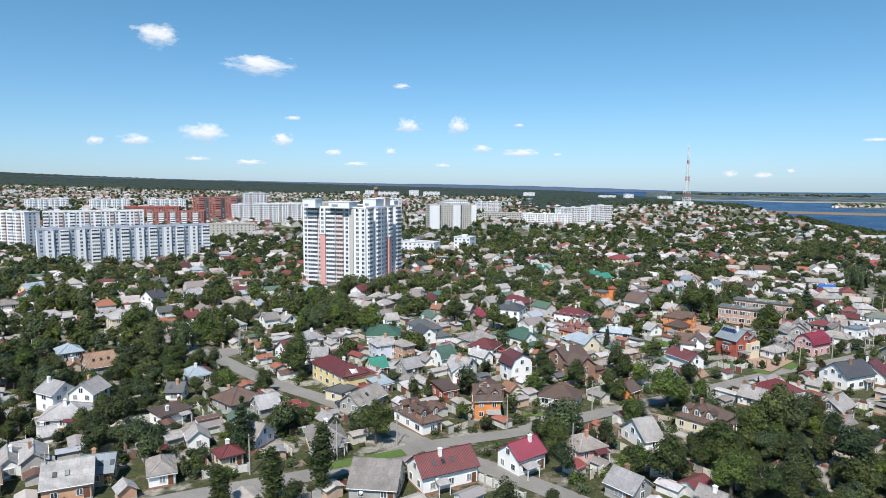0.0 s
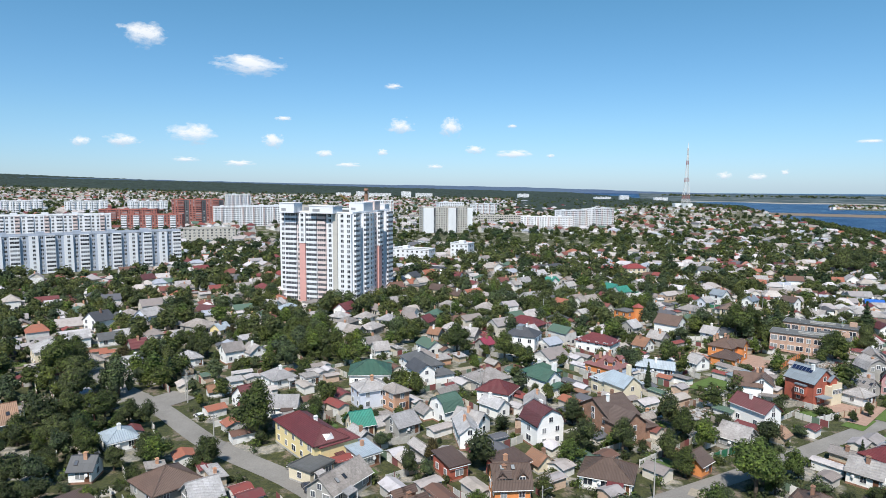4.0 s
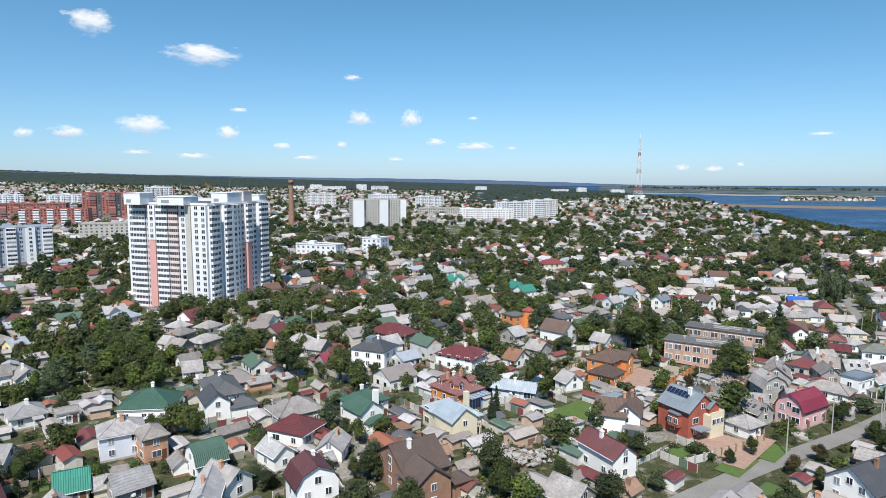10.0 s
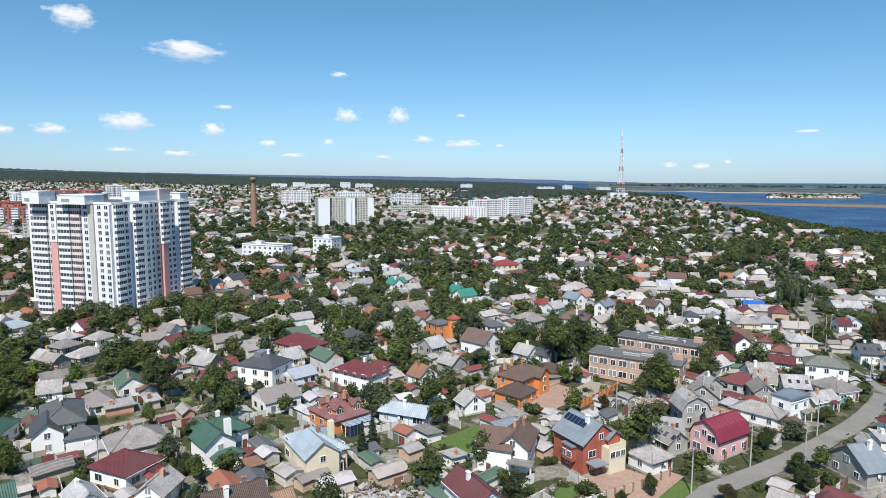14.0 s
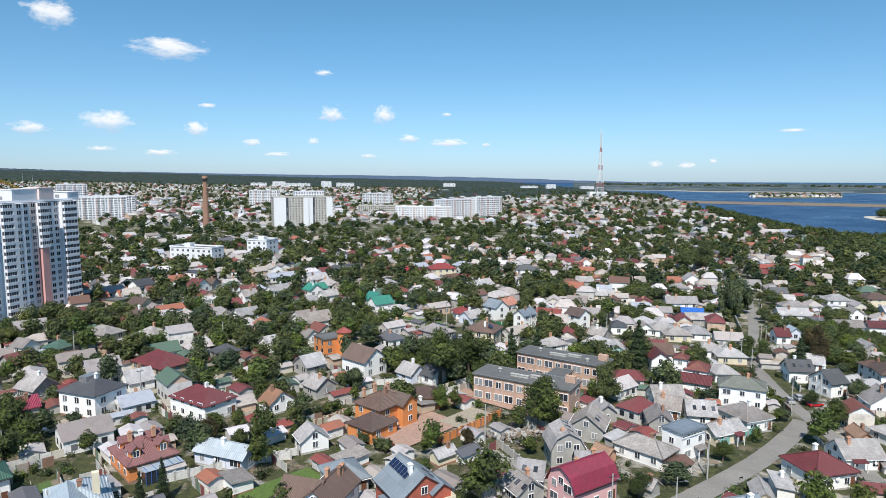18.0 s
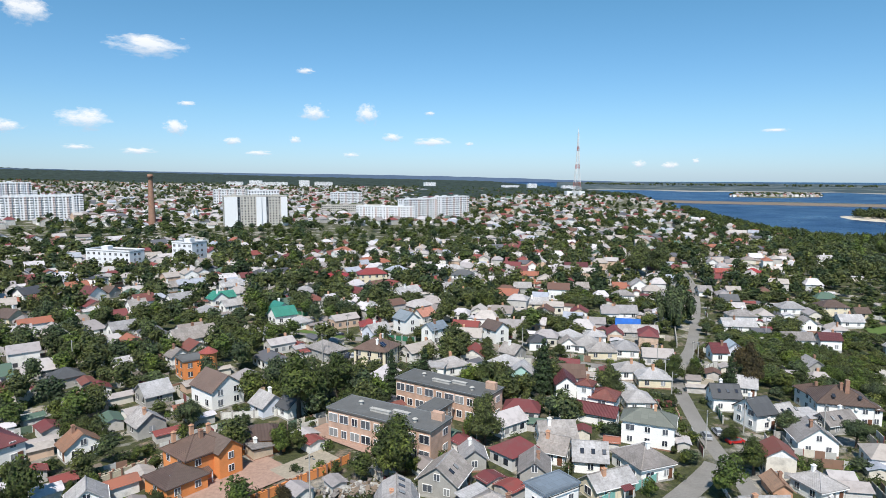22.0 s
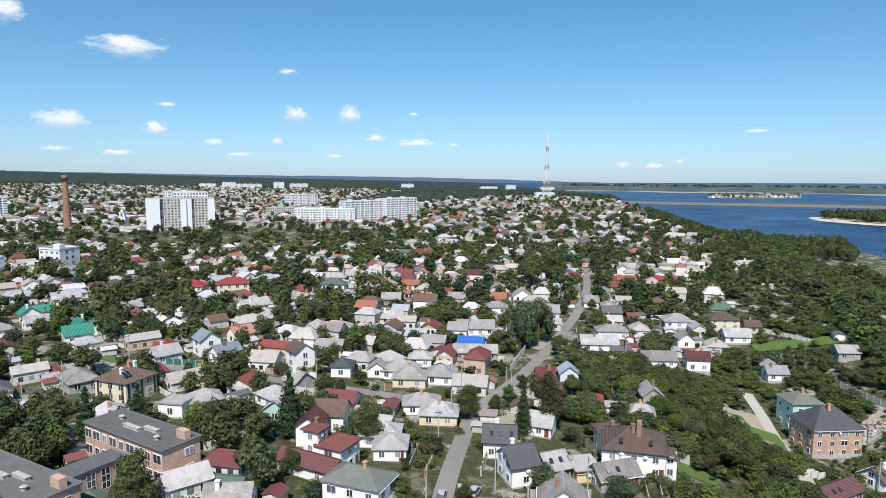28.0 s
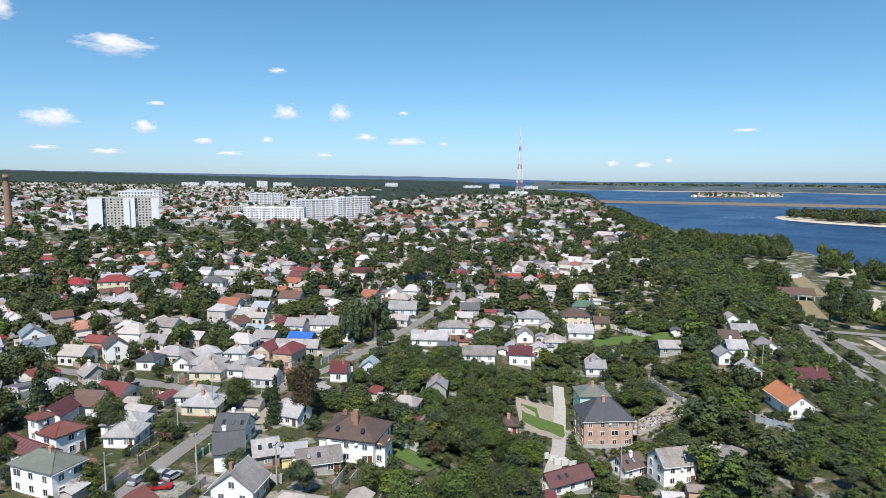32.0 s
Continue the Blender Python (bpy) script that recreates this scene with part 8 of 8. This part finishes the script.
# leafy clumps in the hollow below the white house
for cx, cy, w, d, n, h0, h1 in ((291.7, 310.4, 11, 10.5, 16, 7, 11), (298.6, 360, 16, 9, 16, 5, 8), (285, 331.1, 8, 7.5, 7, 4, 7), (265.6, 346.1, 9, 5.2, 8, 4, 7)):
    for _ in range(n):
        x, y = cx + tr.gauss(0, w / 2), cy + tr.gauss(0, d / 2)
        if all(math.hypot(q[0] - x, q[1] - y) > q[2] * 0.8 + 1.5 for q in HAND):
            tree(tr.choice(("light", "round", "light", "round", "grey")), x, y, tr.uniform(h0, h1), tr.uniform(0.95, 1.3))
# trees along the street verges
for pts in ([(212.2, 263.6), (215.8, 282.1), (219.6, 297.1), (225.3, 315.6), (231.9, 333.8), (244.5, 352.6), (256.8, 371), (281.9, 415.4), (302, 453.8)], [(229.9, 333.8), (211.8, 345), (191.8, 352.9), (173.5, 359.6), (149.5, 369.7)], [(112.6, 210), (136.7, 222.2), (157.6, 233.2), (184.4, 251)]):
    for (ax, ay), (bx, by) in zip(pts, pts[1:]):
        ln = math.hypot(bx - ax, by - ay)
        for k in range(int(ln / 6.5)):
            t, side = tr.random(), tr.choice((-1, 1))
            off = side * tr.uniform(4.2, 6.0)
            x, y = ax + (bx - ax) * t - off * (by - ay) / ln, ay + (by - ay) * t + off * (bx - ax) / ln
            if tr.random() < 0.72 and all(math.hypot(q[0] - x, q[1] - y) > q[2] * 0.8 + 1 for q in HAND) and all(math.hypot(a - x, b - y) > 2.5 for a, b, c in TREED):
                tree(tr.choice(("round", "round", "light", "grey", "round", "red")), x, y, tr.uniform(3.2, 5.6) * (1.4 if y > 375 and x > 240 else 1.0), tr.uniform(0.9, 1.3))
own = 0
for _ in range(16000):
    if own >= 250:
        break
    y = tr.uniform(116, 305)
    x = tr.uniform(-0.74 * y - 5, reach(y))
    s = tr.choice((1, 1.3, 1.8, 2.2, 2.6, 3.0))
    if not free(x, y, s * 0.75) or any((a - x) ** 2 + (b - y) ** 2 < (0.45 * (c + s)) ** 2 for a, b, c in TREED):
        continue
    if noise.noise((x * 0.02, y * 0.03, 1)) < -0.25 and tr.random() < 0.7:
        continue
    own += 1
    kind = tr.choice(("round",) * 8 + ("grey", "grey", "light", "red", "spruce"))
    if s <= 1:
        tree("bush", x, y, tr.uniform(1.6, 3.2), tr.uniform(0.9, 1.4))
    else:
        tree(kind, x, y, max(2.0, low(x, y, s * tr.uniform(2.4, 3.9))), tr.uniform(0.8, 1.2))


def scatter(name, spots, kinds, label, category, height=None):
    """Many trees as one mesh; spots: x, y, height, spread."""
    rng = np.random.RandomState(len(spots))
    out = []
    for x, y, h, sp in spots:
        v, f, unit, mi = kinds[rng.randint(len(kinds))]
        s = h / unit
        a = rng.uniform(0, 6.28)
        q = np.empty_like(v)
        q[:, 0] = x + s * sp * (v[:, 0] * math.cos(a) - v[:, 1] * math.sin(a))
        q[:, 1] = y + s * sp * (v[:, 0] * math.sin(a) + v[:, 1] * math.cos(a))
        q[:, 2] = (ground_z(x, y) if height is None else float(height(x, y))) + s * v[:, 2]
        out.append((q, f, np.full(len(f), mi)))
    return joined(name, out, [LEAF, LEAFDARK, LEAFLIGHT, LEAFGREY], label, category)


LOD = [(*crown("round", s, 560, 0.28, 5), 7.8, m) for s, m in ((31, 0), (32, 0), (33, 0), (34, 0), (35, 3), (36, 2))]
LODNEAR = [(*crown("round", s, 1500, 0.172, 6), 7.8, m) for s, m in ((61, 0), (62, 0), (63, 0), (64, 0), (65, 3), (66, 0), (67, 2), (68, 1))]
LODHALF = [(*crown("round", s, 760, 0.25, 5), 7.8, m) for s, m in ((81, 0), (82, 0), (83, 3), (84, 0), (85, 2), (86, 0))]
LODMID = [(*crown("round", s, 340, 0.35, 4), 7.8, m) for s, m in ((51, 0), (52, 0), (53, 0), (54, 0), (55, 3), (56, 2))]
LODFAR = [(*crown("round", s, 96, 0.62, 2), 7.8, m) for s, m in ((41, 0), (42, 0), (43, 1), (44, 0))]


spots = []
for k in range(24000):
    if k % 3 == 0:
        gx, gy = tr.choice(GROVES + GROVES2)
        x, y = gx + tr.gauss(0, 8), gy + tr.gauss(0, 6)
    else:
        y = tr.uniform(116, 310)
        x = tr.uniform(-0.74 * y - 5, reach(y))
    s = tr.uniform(1.2, 3.2)
    if x > np.interp(y, CREST_Y, CREST_X) - 3 or not free(x, y, s * 0.7) or any((a - x) ** 2 + (b - y) ** 2 < (0.42 * (c + s)) ** 2 for a, b, c in TREED):
        continue
    TREED.append((x, y, s))
    h = s * tr.uniform(2.3, 3.7)
    q = low(x, y, h)
    spots.append((x, y, q, tr.uniform(0.9, 1.25) * min(1.8, h / q)))
    if len(spots) > 1150:
        break
scatter("near_garden_trees", [q for q in spots if q[1] < 220], LODNEAR, "leafy green trees filling the gardens", "trees")
scatter("garden_orchard_trees", [q for q in spots if q[1] >= 220], LODHALF, "leafy green trees filling the gardens", "trees")
spots = []
for _ in range(700):
    y = tr.uniform(215, 440)
    x = tr.uniform(np.interp(y, SCRUB_Y, SCRUB_X) + 12, np.interp(y, FOOT_Y, FOOT_X))
    if free(x, y, 1.0):
        spots.append((x, y, tr.uniform(1.5, 4.0), tr.uniform(1.2, 2.0)))
LODBUSH = [(*crown("bush", s, 130, 0.2, 1), 2.2, m) for s, m in ((71, 0), (72, 0), (73, 2), (74, 3))]
scatter("slope_bushes", spots, [(v, f, u, m) for (v, f, u, _), m in zip(LODMID, (0, 2, 3, 2, 3, 2))], "low green bushes covering the slope", "bushes")
spots = []
for _ in range(9000):
    y, x = tr.uniform(285, 440), tr.uniform(258, 440)
    if x < 262 + 0.3 * (y - 300) or x > np.interp(y, CREST_Y, CREST_X) + (80 if y < 355 else 10) or not free(x, y, 0.9) or noise.noise((x * 0.04, y * 0.04, 9)) < -0.28:
        continue
    h = tr.uniform(2.0, 5.5)
    q = max(1.0, low(x, y, h))
    spots.append((x, y, q, tr.uniform(1.2, 1.7) * min(1.8, h / q)))
    if len(spots) > 1250:
        break
scatter("hollow_thicket", spots, [(v, f, u, m) for (v, f, u, _), m in zip(LODHALF, (0, 2, 0, 2, 3, 2))], "bright green thicket filling the hollow", "bushes")
spots = []
for _ in range(42000):
    y = tr.uniform(116, 670)
    x = tr.uniform(-0.74 * y - 10, reach(y))
    if y < 255 or (y < 300 and tr.random() < 0.9):
        continue
    if x > np.interp(y, CREST_Y, CREST_X) - 5 or not free(x, y, 1.2):
        continue
    if noise.noise((x * 0.012, y * 0.018, 2)) < tr.uniform(-0.7, 0.05) and not scrub(x, y):
        continue
    h = tr.uniform(4, 10) * (0.75 if scrub(x, y) and y < 465 else 1.1)
    q = low(x, y, h)
    spots.append((x, y, q, tr.uniform(0.9, 1.4) * min(1.6, h / q)))
    if len(spots) > 4100:
        break
scatter("garden_trees", [q for q in spots if q[1] < 430], LOD, "dense green garden trees between the houses", "trees")
scatter("distant_garden_trees", [q for q in spots if q[1] >= 430], LODFAR, "green garden trees among distant houses", "trees")
spots = []
for _ in range(9000):
    y = tr.uniform(116, 375)
    x = tr.uniform(-0.74 * y - 5, reach(y))
    if x < np.interp(y, CREST_Y, CREST_X) and free(x, y, 0.35):
        spots.append((x, y, tr.uniform(0.8, 2.6), tr.uniform(0.8, 1.4)))
    if len(spots) > 2300:
        break
scatter("garden_bushes", spots, LODBUSH, "small bushes and vegetable rows in the gardens", "bushes")
spots = []
while len(spots) < 2300:
    y = tr.uniform(200, 1250) if tr.random() < 0.75 else tr.uniform(200, 530)
    t = tr.uniform(-0.15, 1.02)
    x = np.interp(y, CREST_Y, CREST_X) * (1 - t) + np.interp(y, FOOT_Y, FOOT_X) * t
    if free(x, y, 2.5):
        small = y < 430 and t > 0.05
        spots.append((x, y, tr.uniform(2.0, 5.5) if small else tr.uniform(5, 11), tr.uniform(1.0, 1.6)))
LODSLOPE = [(v, f, u, m) for (v, f, u, _), m in zip(LODMID, (0, 2, 0, 2, 3, 0))]
scatter("hillside_wood", [q for q in spots if q[1] < 600], LODSLOPE, "dense green wood on the slope above the river", "trees")
scatter("far_hillside_wood", [q for q in spots if q[1] >= 600], LODFAR, "dense green wood on the far river slope", "trees")
spots = []
while len(spots) < 640:
    y = tr.uniform(380, 960)
    a, b = np.interp(y, FOOT_Y, FOOT_X), np.interp(y, SHORE_Y, SHORE_X)
    x = tr.uniform(a, b - 4)
    if not free(x, y, 5) or (y < 560 and tr.random() < 0.45) or abs(x - 537 - 0.74 * (y - 516)) < 16 or noise.noise((x * 0.012, y * 0.012, 7)) < -0.22:
        continue
    spots.append((x, y, tr.uniform(8, 17), tr.uniform(0.7, 1.1)))
scatter("riverside_trees", spots, LODMID, "tall green trees on the low river bank", "trees")
spots = []
for _ in range(700):
    k, t = tr.randrange(len(ISLAND)), tr.random()
    c = Vector((1225, 1224))
    p = Vector(ISLAND[k]).lerp(Vector(ISLAND[(k + 1) % len(ISLAND)]), t).lerp(c, tr.uniform(0.1, 0.7) ** 0.8)
    spots.append((p.x, p.y, tr.uniform(12, 20), 1.2))
isle = scatter("island_trees", [(x, y, h, s) for x, y, h, s in spots], LODFAR, "green wood covering the low island", "trees")
isle.location.z = 5.6
spots = []
while len(spots) < 5600:
    y = 560 + 2300 * tr.random() ** 1.25
    x = tr.uniform(-0.78 * y, 0.84 * y)
    if on_plateau(x, y, 5) and free(x, y, 3):
        spots.append((x, y, tr.uniform(5, 12), tr.uniform(1.0, 1.7)))
scatter("far_trees", spots, LODFAR, "green trees scattered through the far suburb", "trees")


# ---- far forest: a broken canopy reaching the horizon ----
def wood_margin(x, y):
    """Above nought inside the forest."""
    n = np.array([noise.noise((a * 0.0022, b * 0.0018, 5)) for a, b in zip(x.ravel(), y.ravel())]).reshape(x.shape)
    return n - np.where(x > 0.12 * y, 0.3 - (y - 1567) / 333, 0.55 - (y - 2550) / 700)


def canopy_height(x, y):
    rise = 6 + 3 * np.sin(x * 0.09 + 3 * np.sin(y * 0.013)) * np.sin(y * 0.05 + 2 * np.sin(x * 0.017)) + np.random.RandomState(2).uniform(-2.5, 2.5, x.shape)
    return land(x, y) - 2 + (rise + 2) * np.clip(wood_margin(x, y) / 0.12, 0, 1)


def wood_keep(x, y):
    return (y > 1370) & (wood_margin(x, y) > -0.03) & (x < np.interp(y, SHORE_Y, SHORE_X) - 25)


# blue of the distance haze is mixed into the canopy colour
FOREST = leafage("hazed_forest_canopy", [(0.024, 0.038, 0.036), (0.032, 0.048, 0.044)], 0.1)
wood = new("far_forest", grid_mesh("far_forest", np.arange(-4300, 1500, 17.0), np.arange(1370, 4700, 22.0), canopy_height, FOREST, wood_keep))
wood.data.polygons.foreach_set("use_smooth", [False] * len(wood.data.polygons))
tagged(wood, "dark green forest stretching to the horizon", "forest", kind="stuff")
spots = []
while len(spots) < 520:
    a, b = tr.random(), tr.random()
    p = Vector(VILLAGE[0]).lerp(Vector(VILLAGE[2]), a).lerp(Vector(VILLAGE[5]).lerp(Vector(VILLAGE[3]), a), b) if len(spots) < 160 else Vector((1500, 4300)).lerp(Vector((4200, 2300)), a) + Vector((120 * b, 160 * b + 260 * math.sin(3.1 * a)))
    spots.append((p.x, p.y, tr.uniform(8, 16), 2.0))
shore_trees = scatter("far_shore_trees", spots, LODFAR, "green trees along the far shores", "trees", far_rise)
pieces = []
for k in range(170):
    a, b = tr.random(), tr.random() * 0.8
    p = Vector(VILLAGE[0]).lerp(Vector(VILLAGE[2]), a).lerp(Vector(VILLAGE[5]).lerp(Vector(VILLAGE[3]), a), b)
    v_, f_, m_ = far_house(tr, tr.uniform(8, 16), 9, tr.choice((4, 6, 8)), True, False, False)
    q = turned(v_, p.x, p.y, tr.uniform(0, 90))
    q[:, 2] = v_[:, 2] + float(far_rise(p.x, p.y)) + 2
    pieces.append((q, f_, m_))
joined("far_village", pieces, FARMATS, "pale far village on the opposite shore", "houses")
# haze over the hills is painted as one flat blue
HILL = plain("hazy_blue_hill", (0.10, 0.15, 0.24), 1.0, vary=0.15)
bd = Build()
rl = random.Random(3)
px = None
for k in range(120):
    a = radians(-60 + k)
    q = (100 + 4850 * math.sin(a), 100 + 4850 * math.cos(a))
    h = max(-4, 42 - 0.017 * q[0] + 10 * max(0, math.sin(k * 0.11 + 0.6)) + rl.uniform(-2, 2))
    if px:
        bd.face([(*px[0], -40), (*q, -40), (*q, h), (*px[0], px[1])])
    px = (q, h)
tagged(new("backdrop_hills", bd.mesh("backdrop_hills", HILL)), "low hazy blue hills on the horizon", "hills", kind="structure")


# ---- clouds ----
def cloud_mat():
    m, nt, b = mat("cloud_card_glow", 1.0)
    co = coords(nt)
    info = nt.nodes.new("ShaderNodeObjectInfo")
    off = nt.nodes.new("ShaderNodeVectorMath")
    off.operation = "ADD"
    nt.links.new(co, off.inputs[0])
    sc = nt.nodes.new("ShaderNodeMath")
    sc.operation = "MULTIPLY"
    sc.inputs[1].default_value = 37.0
    nt.links.new(info.outputs["Random"], sc.inputs[0])
    nt.links.new(sc.outputs[0], off.inputs[1])
    f = noisy(nt, off.outputs[0], 2.2, 7, 0.62)
    ln = nt.nodes.new("ShaderNodeVectorMath")
    ln.operation = "LENGTH"
    nt.links.new(co, ln.inputs[0])
    sub = nt.nodes.new("ShaderNodeMath")
    sub.operation = "MULTIPLY_ADD"
    nt.links.new(ln.outputs["Value"], sub.inputs[0])
    sub.inputs[1].default_value = -0.50
    nt.links.new(f, sub.inputs[2])
    alpha = ramp(nt, sub.outputs[0], [(0.06, (0, 0, 0)), (0.42, (0.92,) * 3)])
    # cards glow; sunlit top and shaded base are painted in by height
    em = nt.nodes.new("ShaderNodeEmission")
    sep = nt.nodes.new("ShaderNodeSeparateXYZ")
    nt.links.new(co, sep.inputs[0])
    mp = node(nt, "MapRange")
    mp.inputs[1].default_value, mp.inputs[2].default_value = -0.7, 0.5
    nt.links.new(sep.outputs[2], mp.inputs[0])
    nt.links.new(ramp(nt, mp.outputs[0], [(0.0, (0.50, 0.60, 0.74)), (0.6, (0.86, 0.89, 0.93)), (1.0, (0.95, 0.95, 0.95))]), em.inputs[0])
    em.inputs[1].default_value = 0.95
    tr_ = nt.nodes.new("ShaderNodeBsdfTransparent")
    mx = nt.nodes.new("ShaderNodeMixShader")
    nt.links.new(alpha, mx.inputs[0])
    nt.links.new(tr_.outputs[0], mx.inputs[1])
    nt.links.new(em.outputs[0], mx.inputs[2])
    nt.links.new(mx.outputs[0], nt.nodes["Material Output"].inputs[0])
    return m


CLOUD = cloud_mat()
bd = Build()
N = 10
for i in range(N):
    for j in range(N):
        q = []
        for u, v in ((i, j), (i + 1, j), (i + 1, j + 1), (i, j + 1)):
            a, b = 2 * u / N - 1, 2 * v / N - 1
            q.append((a, 0.3 * (a * a + b * b), b))
        bd.face(q)
CLOUDMESH = bd.mesh("cloud", CLOUD)


def cloud(az, el, w, h):
    """A small cumulus at a bearing and height in degrees; w, h in degrees too."""
    r = 4650
    x, y = 100 + r * math.sin(radians(az)), 100 + r * math.cos(radians(az))
    ob = new("cloud", CLOUDMESH)
    ob.matrix_basis = pose(x, y, 60 + r * math.tan(radians(el)), 0, 0, -az) @ Matrix.Diagonal((r * radians(w) * 0.36, 60, r * radians(h) * 0.36, 1))
    ob.visible_shadow = False
    tagged(ob, "small white cumulus cloud with a grey base", "cloud", "clouds in the sky", kind="structure")


cloud(-25.4, 11.67, 6.1, 3.50)
cloud(-17.3, 9.91, 9.6, 3.11)
cloud(-5.1, 8.60, 2.6, 0.88)
cloud(-27.3, 3.37, 4.2, 1.75)
cloud(-22.1, 4.06, 6.6, 2.92)
cloud(-15.6, 3.68, 3.1, 2.33)
cloud(-14.7, 5.57, 2.3, 0.78)
cloud(-11.2, 2.64, 2.6, 1.17)
cloud(-6.1, 2.82, 1.7, 1.17)
cloud(-4.4, 5.13, 4.0, 2.53)
cloud(0.1, 5.15, 3.3, 2.92)
cloud(2.3, 3.14, 2.8, 1.36)
cloud(5.8, 2.76, 5.2, 1.36)
cloud(-1.3, 1.58, 2.6, 0.78)
cloud(5.6, 5.23, 1.7, 0.58)
cloud(23.6, 0.88, 1.9, 1.17)
cloud(26.1, 0.78, 2.4, 0.97)
cloud(28.1, 1.15, 1.0, 0.78)
cloud(-18.5, 1.67, 4.3, 0.97)
cloud(-22.7, 1.91, 3.5, 0.78)
cloud(-9.1, 1.65, 3.5, 0.78)
cloud(33.8, 3.50, 3.5, 0.58)
cloud(-30.3, 3.17, 2.2, 1.56)
cloud(9.1, 2.61, 1.2, 0.58)
